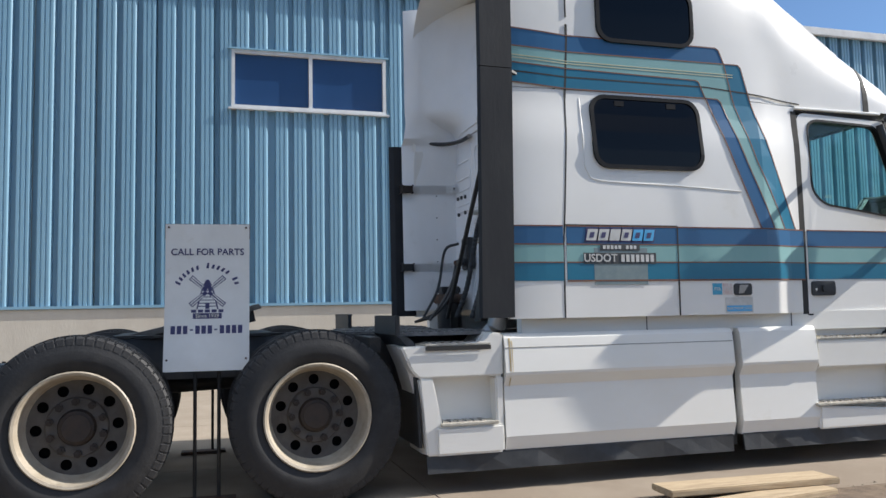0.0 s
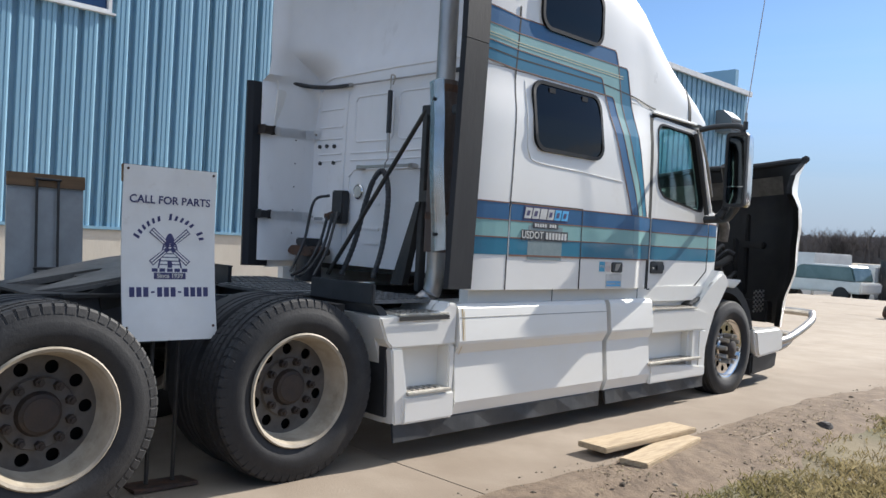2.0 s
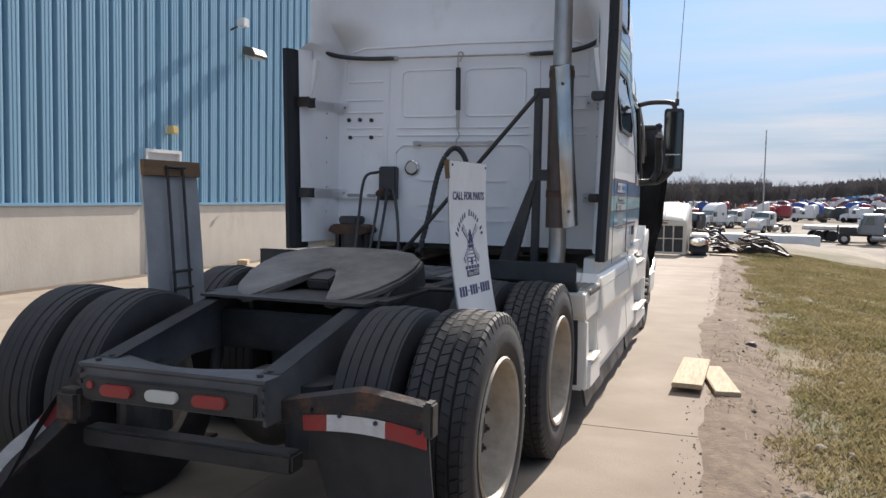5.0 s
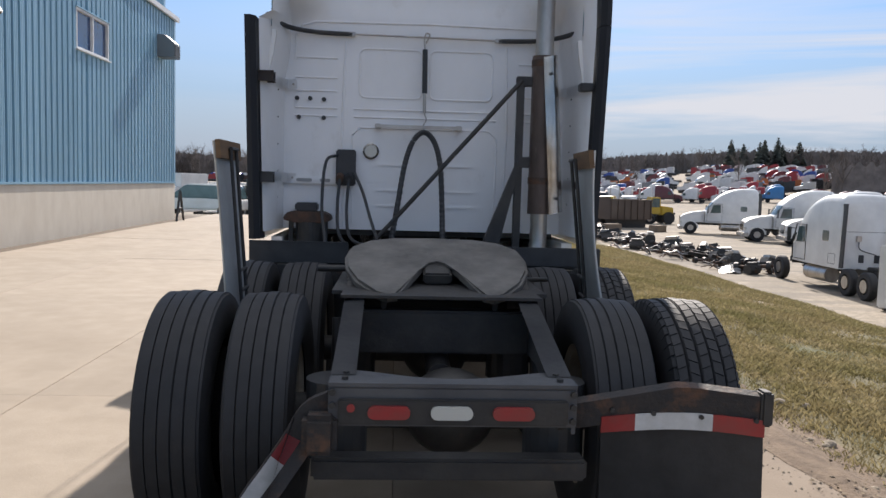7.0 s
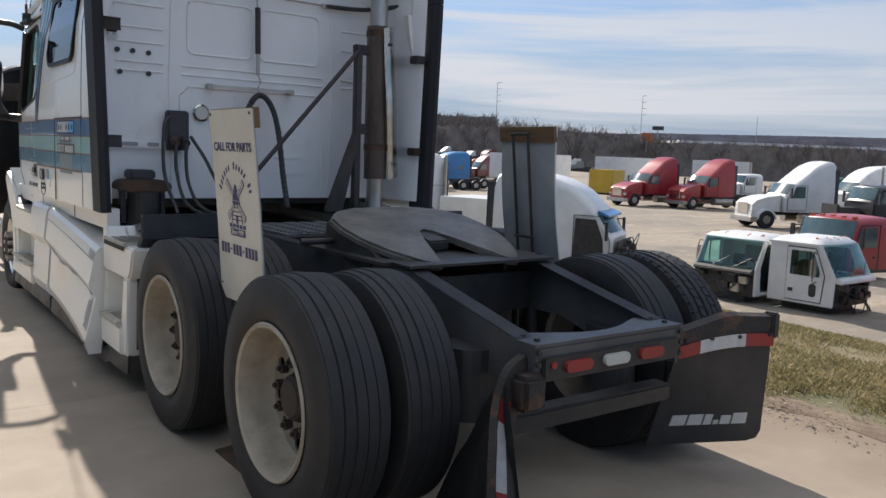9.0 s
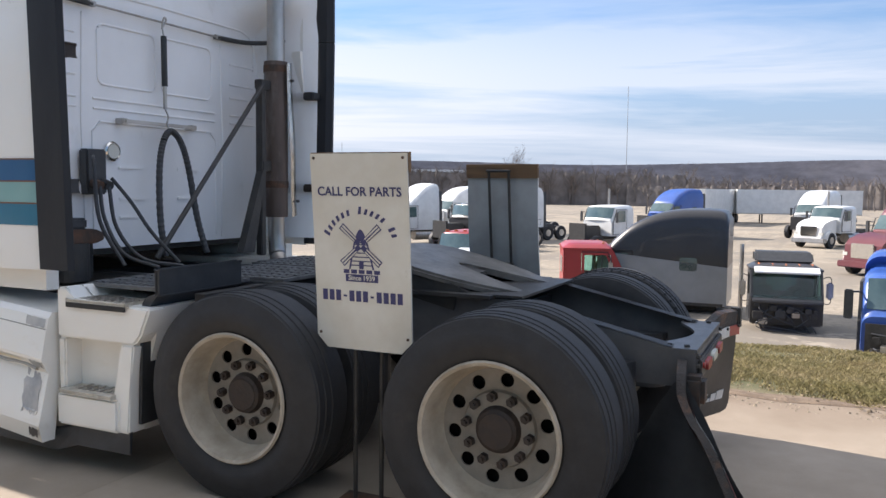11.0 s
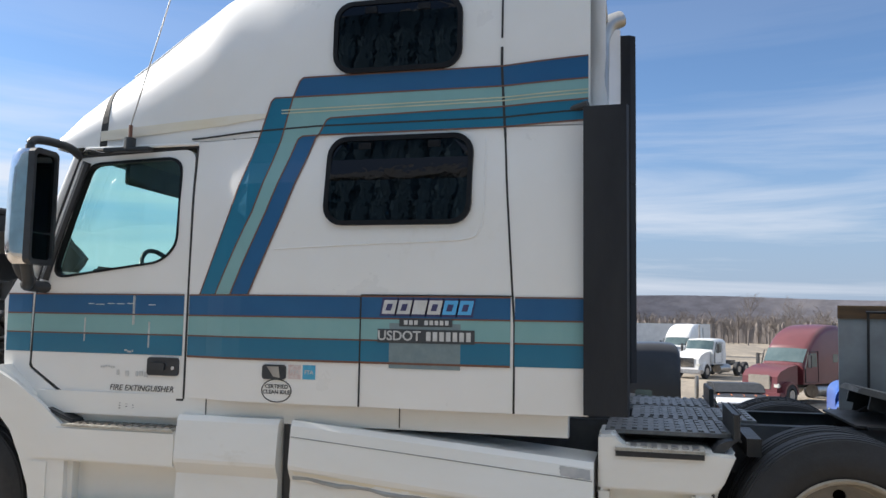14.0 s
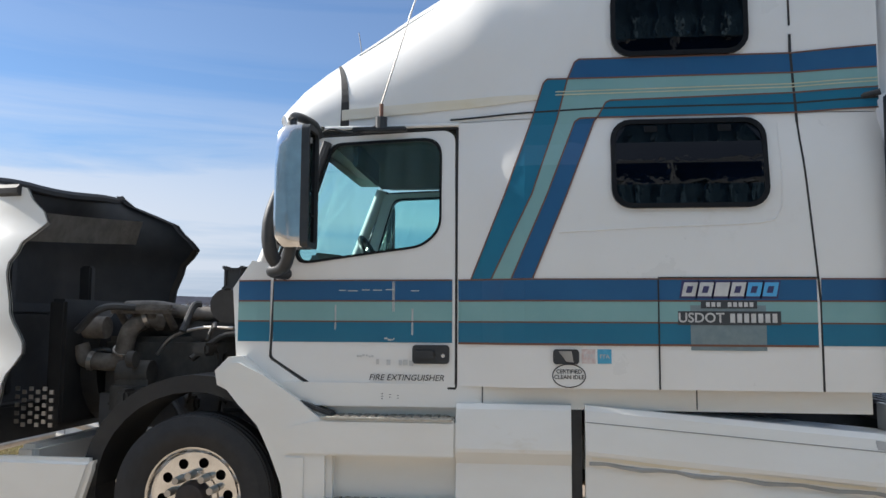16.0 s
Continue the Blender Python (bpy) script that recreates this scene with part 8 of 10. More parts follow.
def lot_truck(style, colour, label, hooded=True, wheels=True, fine=True, two_tone=None, open_door=False, engine=True):
    """A parked tractor: origin on the ground, front towards +y."""
    t = thing("parked_truck" if hooded and wheels else "salvage_cab", label, "truck" if wheels else "truck cab", group="trucks in the lot")
    m = PAINTS[colour]
    down = 0.0 if wheels else -0.70
    shape = [(y, z + down) for y, z in SHAPES[style]]
    front = shape[-2][0]
    bm = cab_shell(shape, fine)
    cabm = part("cab", bm, m, t, smooth=True)
    if open_door:
        # the doorway's shade is a dark slab laid on the closed shell
        bm = prism([(0.55, 1.06 + down), (1.55, 1.06 + down), (1.50, 1.75 + down), (1.25, 2.38 + down), (0.60, 2.40 + down)], "x", 1.13, 1.162)
        for v in bm.verts:
            v.co.x *= 1 - 0.05 * max(0.0, v.co.y - 0.2) / 1.7
        part("door_opening", bm, FRAME, cabm, "dark slab for the shaded opening where the door is missing")
        bm = prism([(1.28, 2.56 + down), (1.62, 2.46 + down), (1.64, 2.52 + down), (1.30, 2.66 + down)], "x", -0.98, 0.98)
        part("sun_visor", bm, PAINTS["sky blue"], cabm, "blue outer sun visor")
        for k in range(3):
            part("lettering_bar", box((1.15, -0.35, 1.18 + 0.07 * k + down), (1.156, 0.05 - 0.08 * k, 1.21 + 0.07 * k + down)), GHOST, cabm)
    if two_tone:
        part("lower_panel", prism([(shape[0][0] - 0.002, 0.96 + down), (front - 0.35, 0.96 + down), (front - 0.35, 2.44 + down), (shape[0][0] - 0.002, 2.1 + down)], "x", -1.158, 1.158), PAINTS[two_tone], cabm)
    # windscreen on the sloping front
    (ya, za), (yb, zb) = shape[-4], shape[-3]
    nrm = Vector((zb - za, -(yb - ya)))
    nrm = Vector((abs(nrm.x), abs(nrm.y))).normalized() * 0.012
    pa, pb = Vector((ya, za)).lerp(Vector((yb, zb)), 0.02), Vector((ya, za)).lerp(Vector((yb, zb)), 0.96)
    bm = bmesh.new()
    cols = [[bm.verts.new((-1.0 + 0.2 * k, *p)) for k in range(11)] for p in (pa, pb, pb + nrm, pa + nrm)]
    for p, q in zip(cols, cols[1:] + cols[:1]):
        for k in range(10):
            bm.faces.new((p[k], p[k + 1], q[k + 1], q[k]))
    for k in (0, 10):
        bm.faces.new([c[k] for c in cols])
    for v in bm.verts:
        v.co.z += 0.03 * (1 - v.co.x ** 2)
    bmesh.ops.recalc_face_normals(bm, faces=bm.faces)
    part("windscreen", bow(bm, front), DARKGLASS, cabm)
    if fine:
        part("windscreen_bar", bow(box((-0.012, (pa.x + pb.x) / 2 - 0.02, pb.y), (0.012, (pa.x + pb.x) / 2 + 0.03, pb.y + 0.02)), front), BLACK, cabm)
    for s in (1, -1):
        wy = front - 0.55
        bm = prism([(wy - 0.75, 1.78 + down), (wy + 0.20, 1.75 + down), (wy - 0.02, 2.40 + down), (wy - 0.72, 2.42 + down)], "x", s * 1.148, s * 1.160)
        for v in bm.verts:
            v.co.x *= 1 - 0.05 * max(0.0, v.co.y - 0.2) / 1.7
        if not (open_door and s > 0):
            part("side_window", bow(bm, front), DARKGLASS, cabm)
        if fine:
            part("door_gap", ring_prism([(wy - 0.86, 1.05 + down), (wy + 0.33, 1.05 + down), (wy + 0.33, 1.72 + down), (wy + 0.02, 2.50 + down), (wy - 0.86, 2.50 + down)],
                                        [(wy - 0.845, 1.065 + down), (wy + 0.315, 1.065 + down), (wy + 0.315, 1.72 + down), (wy + 0.01, 2.485 + down), (wy - 0.845, 2.485 + down)], "x", s * 1.10, s * 1.154), SEAM, cabm)
            part("door_mirror", box((s * 1.25, wy + 0.22, 1.75 + down), (s * 1.42, wy + 0.30, 2.35 + down)), BLACK, cabm, bevel=0.02)
            part("mirror_arm", rod((s * 1.13, wy + 0.1, 2.3 + down), (s * 1.30, wy + 0.26, 2.3 + down), 0.02), BLACK, cabm)
            if style in ("aero", "classic"):
                part("bunk_window", prism(round_rect(-1.35, 1.95 + down, -0.85, 2.35 + down, 0.07, 3), "x", s * 1.148, s * 1.158), DARKGLASS, cabm)
                part("luggage_door", ring_prism(round_rect(-1.9, 1.1 + down, -1.35, 1.5 + down, 0.05, 3), round_rect(-1.885, 1.115 + down, -1.365, 1.485 + down, 0.04, 3), "x", s * 1.148, s * 1.154), SEAM, cabm)
    if style in ("aero", "tall") and fine and (wheels or open_door):
        for s in (1, -1):
            bm = box((s * 1.085, shape[0][0] - 0.24, 1.0 + down), (s * 1.135, shape[0][0] + 0.05, 3.42 + down))
            for v in bm.verts:
                v.co.x -= s * 0.06 * max(0.0, v.co.z - 2.0 - down) / 1.4
            part("side_extender", bm, BLACK, cabm, "black rubber side extender")
            part("rear_vent", box((s * 0.30 - 0.10, shape[0][0] - 0.012, 1.20 + down), (s * 0.30 + 0.10, shape[0][0] + 0.02, 1.50 + down)), BLACK, cabm)
        part("rear_lamp_box", box((-0.55, shape[0][0] - 0.09, 2.0 + down), (-0.35, shape[0][0] + 0.01, 2.22 + down)), STEEL, cabm, bevel=0.02)
        part("air_hose", tube(curve([(-0.45, shape[0][0] - 0.05, 2.0 + down), (-0.40, shape[0][0] - 0.12, 1.7 + down), (0.3, shape[0][0] - 0.2, 1.45 + down), (0.55, shape[0][0] - 0.25, 1.0 + down)], 6), 0.02, seg=6), BLACK, cabm)
        part("wall_seam", box((-1.08, shape[0][0] - 0.006, 2.36 + down), (1.08, shape[0][0] + 0.01, 2.375 + down)), SEAM, cabm)
    if hooded:
        hp = [(front - 0.05, 0.95), (front - 0.05, 1.90), (front + 0.9, 1.78), (front + 1.55, 1.58), (front + 1.80, 1.35), (front + 1.85, 0.62), (front + 1.45, 0.60), (front + 1.38, 0.98), (front + 0.60, 0.98)]
        bm = prism(hp, "x", -0.98, 0.98)
        for v in bm.verts:
            v.co.x *= 1 - 0.10 * max(0, v.co.y - front) / 1.8
        edges = [e for e in bm.edges if abs(e.verts[0].co.x - e.verts[1].co.x) < 1e-4 and (e.verts[0].co.z + e.verts[1].co.z) / 2 > 1.2]
        bmesh.ops.bevel(bm, geom=edges, offset=0.24, segments=4, affect="EDGES", clamp_overlap=True)
        hd = part("hood", bm, m, t, smooth=True)
        part("grille", box((-0.55, front + 1.80, 0.78), (0.55, front + 1.875, 1.42)), CHROME if fine else STEEL, hd, bevel=0.03)
        part("bumper", prism([(front + 1.55, 0.36), (front + 1.55, 0.64), (front + 1.98, 0.64), (front + 2.0, 0.36)], "x", -1.12, 1.12), STEEL if colour != "maroon" else m, t, bevel=0.04)
        for s in (1, -1):
            arc = [(front + 1.0 + 0.62 * math.cos(radians(a)), 0.52 + 0.60 * math.sin(radians(a))) for a in range(0, 181, 20)]
            arc2 = [(front + 1.0 + 0.52 * math.cos(radians(a)), 0.52 + 0.50 * math.sin(radians(a))) for a in range(0, 181, 20)]
            part("fender", prism(arc + arc2[::-1], "x", s * 0.80, s * 1.14), m, t, smooth=True)
            if fine:
                part("headlamp", box((s * 0.70, front + 1.70, 0.85), (s * 0.98, front + 1.84, 1.05)), LAMPWHITE, hd, bevel=0.03)
    elif wheels and not engine:
        part("open_bulkhead", box((-1.0, front - 0.02, 0.8), (1.0, front + 0.03, 1.72)), FRAME, cabm)
    elif wheels:
        part("engine", box((-0.45, front, 0.85), (0.45, front + 1.4, 1.55)), ENGINE, t, bevel=0.08)
        part("radiator", box((-0.6, front + 1.45, 0.7), (0.6, front + 1.6, 1.7)), HOODIN, t)
    else:
        part("open_bulkhead", box((-1.0, front - 0.02, 1.0 + down), (1.0, front + 0.03, 1.72 + down)), FRAME, cabm)
        junk = random.Random(len(label))
        for k in range(9):
            jx, jz = junk.uniform(-0.85, 0.85), junk.uniform(1.0, 1.6) + down
            js = junk.uniform(0.06, 0.16)
            part("bulkhead_unit", box((jx - js, front + 0.02, jz - js), (jx + js, front + junk.uniform(0.1, 0.32), jz + js)), (ENGINE, FRAME, STEEL, BLACK)[k % 4], cabm, bevel=0.02)
        for k in range(5):
            part("loose_wire", tube(curve([(junk.uniform(-0.9, 0.9), front + 0.05, junk.uniform(0.9, 1.6) + down), (junk.uniform(-0.9, 0.9), front + 0.35, junk.uniform(0.3, 1.2)), (junk.uniform(-0.9, 0.9), front + 0.25, 0.05)], 5), 0.018, seg=6), BLACK, cabm)
        for s in (1, -1):
            part("door_sill", box((s * 1.10, shape[0][0] + 0.1, 0.94 + down), (s * 1.165, front - 0.15, 1.03 + down)), FRAME, cabm)
            if style == "day":
                part("door_handle", box((s * 1.13, front - 1.32, 1.42 + down), (s * 1.175, front - 1.16, 1.47 + down)), BLACK, cabm)
        if style == "day":
            for k in range(5):
                part("roof_lamp", box((-0.8 + 0.4 * k - 0.06, 1.12, 2.66 + down), (-0.8 + 0.4 * k + 0.06, 1.26, 2.745 + down)), PAINTS["orange"], cabm, bevel=0.015)
        part("cab_support", box((-0.6, shape[0][0] + 0.3, 0.0), (0.6, front - 0.3, 0.26)), FRAME, t)
    if wheels:
        for s in (1, -1):
            part("chassis_rail", box((s * 0.36, -4.6, 0.75), (s * 0.45, front + 1.4, 0.98)), FRAME, t)
        for y in (front + 1.0, -2.7, -4.0) if fine else (front + 1.0, -3.2):
            for s in (1, -1):
                bm = lathe([(-0.16, 0.30), (-0.16, 0.46), (-0.12, 0.51), (0.12, 0.51), (0.16, 0.46), (0.16, 0.31), (0.06, 0.28), (0.04, 0.0001)], seg=18)
                bmesh.ops.translate(bm, verts=bm.verts, vec=(s * 0.98, y, 0.51))
                w_ = part("wheel", sided(bm, 1), TREAD, t, smooth=True)
                if fine:
                    part("hubcap", rod((s * 1.10, y, 0.51), (s * 1.15, y, 0.51), 0.24, seg=16), STEEL, w_)
        for s in (1, -1):
            if fine:
                part("fuel_tank", rod((s * 0.85, -1.2, 0.62), (s * 0.85, 0.6, 0.62), 0.31, seg=20), STEEL, t, smooth=True)
        if fine:
            part("fifth_wheel", box((-0.45, -3.7, 1.0), (0.45, -2.9, 1.12)), FRAME, t, bevel=0.03)
            part("exhaust", rod((0.95, shape[0][0] - 0.25, 1.0), (0.95, shape[0][0] - 0.25, 3.7), 0.07), STEEL, t)
    return t


def put(t, x, y, turn, z=None, size=1.0):
    t.matrix_world = pose(x, y, bank(x, y) if z is None else z, 0, 0, turn) @ Matrix.Scale(size, 4)
    return t


def stripped_cab(label, paint_mat, missing_door=0, rib=True, fairing=False):
    """An empty day cab off its chassis: hollow, with its dash and firewall open; missing_door is the side (1 or -1) without a door."""
    t = thing("salvage_cab", label, "truck cab", group="trucks in the lot")
    frame_out = [(-0.30, 0.22), (1.52, 0.22), (1.55, 1.02), (1.12, 1.84), (-0.30, 1.84)]
    opening = [(0.20, 0.30), (1.20, 0.30), (1.26, 1.04), (0.98, 1.74), (0.20, 1.74)]
    for s in (1, -1):
        body = part("cab_side", ring_prism(frame_out, opening, "x", s * 0.96, s * 1.02), paint_mat, t, bevel=0.02)
        if s == missing_door:
            continue
        leaf = part("door", ring_prism([(0.21, 0.31), (1.19, 0.31), (1.25, 1.04), (0.975, 1.73), (0.21, 1.73)], [(0.29, 0.98), (1.10, 0.98), (1.14, 1.08), (0.93, 1.65), (0.29, 1.65)], "x", s * 0.99, s * 1.035), paint_mat, t, bevel=0.012)
        part("door_skin", box((s * 1.0, 0.26, 0.36), (s * 1.03, 1.15, 0.985)), paint_mat, leaf)
        part("window_glass", prism([(0.28, 0.97), (1.12, 0.97), (1.15, 1.08), (0.94, 1.66), (0.28, 1.66)], "x", s * 1.005, s * 1.012), CLEAR, leaf)
        part("vent_window_bar", box((s * 1.0, 0.80, 0.98), (s * 1.025, 0.83, 1.66)), BLACK, leaf)
        part("peep_window", prism(round_rect(0.86, 0.44, 1.06, 0.80, 0.09), "x", s * 1.03, s * 1.042), BLACK, leaf)
        part("door_handle", box((s * 1.03, 0.28, 0.52), (s * 1.055, 0.42, 0.62)), BLACK, leaf, bevel=0.01)
        part("door_gasket", tube([(s * 1.024, y, z) for y, z in opening], 0.010, seg=6, closed=True), BLACK, leaf)
        part("mirror_head", box((s * 1.14, 0.98, 0.98), (s * 1.34, 1.10, 1.50)), STEEL, leaf, bevel=0.05)
        part("mirror_bracket", tube(curve([(s * 1.02, 1.0, 1.60), (s * 1.26, 1.05, 1.62), (s * 1.26, 1.05, 0.90), (s * 1.02, 1.05, 0.86)], 5), 0.013, seg=8), BLACK, leaf)
    back = part("rear_wall", box((-1.0, -0.34, 0.20), (1.0, -0.28, 1.86)), paint_mat, t, bevel=0.02)
    part("rear_window", prism(round_rect(-0.45, 1.05, 0.45, 1.55, 0.08), "y", -0.352, -0.272), DARKGLASS, back)
    part("floor_pan", box((-0.96, -0.28, 0.20), (0.96, 1.50, 0.28)), FRAME, t)
    # pressed roof with rounded edges
    bm = bmesh.new()
    rows = []
    for i in range(9):
        y = -0.36 + 1.56 * i / 8
        row = []
        for k in range(17):
            u = -1 + k / 8
            edge = max(abs(u) ** 6, abs(2 * i / 8 - 1) ** 8)
            row.append(bm.verts.new((1.05 * u, y - 0.14 * u * u * (i / 8) ** 2, 1.86 + 0.15 * (1 - edge) + (0.018 * math.cos(u * 22) if rib and edge < 0.9 else 0))))
        rows.append(row)
    for p, q in zip(rows, rows[1:]):
        for k in range(16):
            bm.faces.new((p[k], p[k + 1], q[k + 1], q[k]))
    ext = bmesh.ops.extrude_face_region(bm, geom=bm.faces[:])
    for v in ext["geom"]:
        if isinstance(v, bmesh.types.BMVert):
            v.co.z = 1.80
    bmesh.ops.recalc_face_normals(bm, faces=bm.faces)
    roof = part("roof", bm, paint_mat, t, smooth=True)
    for k in range(5):
        part("roof_lamp", rod((-0.76 + 0.38 * k, 0.92 - 0.10 * (k - 2) ** 2 / 4, 1.98), (-0.76 + 0.38 * k, 1.06 - 0.10 * (k - 2) ** 2 / 4, 1.96), 0.045, seg=10, r2=0.02), PAINTS["orange"], roof)
    if fairing:
        part("roof_fairing", prism([(-0.9, 1.95), (-0.9, 2.30), (0.1, 2.32), (0.55, 2.02)], "x", -0.85, 0.85), BLACK, roof, bevel=0.06)
        part("exhaust", rod((1.2, -0.5, 0.1), (1.2, -0.5, 2.5), 0.07), STEEL, t, smooth=True)
        part("visor", prism([(1.10, 1.84), (1.38, 1.74), (1.39, 1.79), (1.14, 1.93)], "x", -0.92, 0.92), PAINTS["white"], roof)
    # windscreen between the pillars, dash, firewall
    bm = bmesh.new()
    lo = [bm.verts.new((-0.96 + 0.16 * k, 1.62 - 0.08 * ((k - 6) / 6) ** 2, 1.03)) for k in range(13)]
    hi = [bm.verts.new((-0.94 + 0.94 / 6 * k, 1.20 - 0.08 * ((k - 6) / 6) ** 2, 1.84)) for k in range(13)]
    for k in range(12):
        bm.faces.new((lo[k], lo[k + 1], hi[k + 1], hi[k]))
    ext = bmesh.ops.extrude_face_region(bm, geom=bm.faces[:])
    bmesh.ops.translate(bm, verts=[v for v in ext["geom"] if isinstance(v, bmesh.types.BMVert)], vec=(0, 0.006, 0.004))
    part("windscreen", bm, CLEAR, t, smooth=True)
    for s in (1, -1):
        part("wiper", rod((s * 0.35, 1.64, 1.04), (s * 0.35 - 0.45, 1.47, 1.34), 0.012, seg=6), BLACK, t)
    part("cowl", prism([(1.30, 0.90), (1.30, 1.02), (1.64, 1.02), (1.72, 0.94), (1.72, 0.86)], "x", -0.98, 0.98), paint_mat if not missing_door else FRAME, t, bevel=0.02)
    part("dashboard", prism([(1.05, 0.78), (1.05, 1.0), (1.20, 1.06), (1.50, 1.04), (1.50, 0.70)], "x", -0.92, 0.92), BLACK, t, bevel=0.03)
    part("firewall", box((-0.96, 1.46, 0.24), (0.96, 1.52, 0.96)), FRAME, t)
    bm = lathe([(0.02, 0.19), (0.0, 0.215), (-0.02, 0.19)], seg=20, closed=True)
    bmesh.ops.transform(bm, matrix=pose(-0.45, 0.92, 1.08, 60, 0, 0) @ pose(0, 0, 0, 0, 90, 0), verts=bm.verts)
    part("steering_wheel", bm, BLACK, t)
    for x in (-0.45, 0.5):
        seat = part("seat", box((x - 0.24, -0.05, 0.45), (x + 0.24, 0.42, 0.62)), HOODIN, t, bevel=0.05)
        part("seat_back", box((x - 0.23, -0.16, 0.60), (x + 0.23, -0.03, 1.25)), HOODIN, seat, bevel=0.05)
        part("seat_base", box((x - 0.16, 0.0, 0.26), (x + 0.16, 0.34, 0.46)), FRAME, seat)
    junk = random.Random(len(label))
    for k in range(14):
        jx, jz, js = junk.uniform(-0.85, 0.85), junk.uniform(0.32, 0.92), junk.uniform(0.05, 0.15)
        part("firewall_unit", box((jx - js, 1.50, jz - js * 0.8), (jx + js, 1.52 + junk.uniform(0.08, 0.30), jz + js * 0.8)), (ENGINE, FRAME, STEEL, BLACK, HOODIN)[k % 5], t, bevel=0.02)
    for k in range(8):
        part("loose_wire", tube(curve([(junk.uniform(-0.9, 0.9), 1.55, junk.uniform(0.6, 0.95)), (junk.uniform(-0.9, 0.9), 1.8, junk.uniform(0.15, 0.7)), (junk.uniform(-0.9, 0.9), 1.7, 0.03)], 5), 0.014, seg=6), BLACK, t)
    part("cab_support", box((-0.6, -0.1, 0.0), (0.6, 1.3, 0.21)), FRAME, t)
    return t


# single trucks and cabs, nearest first
put(lot_truck("aero", "white", "white sleeper cab shell on the ground, door missing, blue visor", False, False, open_door=True), 16.9, 15.1, -150)
put(lot_truck("aero", "white", "white sleeper tractor without hood parked by the bank", False, True, engine=False), 16.9, 25.4, -2, size=0.95)
put(stripped_cab("white stripped day cab with one door missing and its front open", PAINTS["white"], -1), 17.6, 8.55, 92, size=0.88)
put(stripped_cab("white day cab shell with orange roof lamps and a closed door", PAINTS["white"], rib=False), 17.5, 7.15, -178, size=0.92)
put(stripped_cab("red day cab shell on the gravel", PAINTS["red"], rib=False), 20.6, 4.6, -160)
put(lot_truck("aero", "black", "dark grey roof on a silver sleeper cab shell", False, False, two_tone="grey"), 21.6, 2.2, 2)
put(stripped_cab("black day cab shell with a white visor and a roof fairing", PAINTS["black"], rib=False, fairing=True), 19.7, -1.55, 98, size=0.86)
put(lot_truck("classic", "blue", "blue flat-roof sleeper cab near the bank", False, False), 15.6, -4.5, 85)
put(lot_truck("day", "white", "white cab shell in front of a blue one", False, False), 12.8, -5.3, 80)
put(lot_truck("tall", "red", "red day cab tractor with a roof fairing"), 50.0, 38.4, 80)
put(lot_truck("tall", "red", "second red tractor with a roof fairing"), 52.6, 34.9, 80)
put(lot_truck("tall", "white", "white tractor with a tall roof fairing"), 42.6, 21.6, 64)
put(lot_truck("day", "white", "white short-nosed truck in the second row"), 62.0, 37.5, 70)
put(lot_truck("aero", "white", "white sleeper tractor behind bare chassis"), 54.0, 23.5, 62)
put(lot_truck("aero", "white", "white sleeper tractor in the second row"), 60.5, 25.5, 62)
put(lot_truck("day", "black", "bare black chassis cab with an exposed radiator", False), 42.0, 16.6, 66)
put(lot_truck("aero", "white", "white sleeper tractor facing the lane"), 27.2, 60.6, 72)
put(lot_truck("aero", "white", "white long-nosed sleeper tractor"), 28.9, 52.4, 78)
put(lot_truck("aero", "white", "white sleeper tractor behind another"), 30.0, 48.4, 78)
put(lot_truck("aero", "sky blue", "light blue sleeper tractor"), 48.5, 64.5, 78)
put(lot_truck("aero", "maroon", "maroon sleeper tractor with a dented roof"), 61.0, 73.0, 78)
put(lot_truck("aero", "blue", "blue sleeper tractor parked crosswise"), 80.0, 89.0, 80)
put(lot_truck("day", "red", "red tractor with a low hood", True), 44.5, 61.0, 70)
put(lot_truck("day", "white", "white straight-frame truck facing the yard"), 56.8, -3.3, 62)
put(lot_truck("aero", "white", "white tractor with open engine bay", False), 68.0, -1.9, 70)
put(lot_truck("aero", "maroon", "maroon sleeper tractor with a chrome grille"), 38.2, -6.4, 52)
put(lot_truck("day", "white", "white day cab behind the maroon tractor"), 50.0, -13.5, 70)
put(lot_truck("aero", "white", "white sleeper tractor across the lane"), 49.5, 17.5, 62)
put(lot_truck("day", "white", "white cab with the hood off and engine bare", False), 44.1, 8.8, 64)
put(lot_truck("aero", "white", "white sleeper tractor at the lane"), 56.0, 20.0, 62)
put(lot_truck("aero", "blue", "blue sleeper tractor with its hood off", False), 61.8, 8.3, 60)
put(lot_truck("day", "red", "red low cab at the foot of the bank", False, False), 25.0, 9.5, 80)
put(lot_truck("classic", "white", "white flat-roof cab in the back row"), 70.0, 29.0, 66)
put(lot_truck("day", "green", "lime green truck in the back row"), 66.0, 32.0, 66)


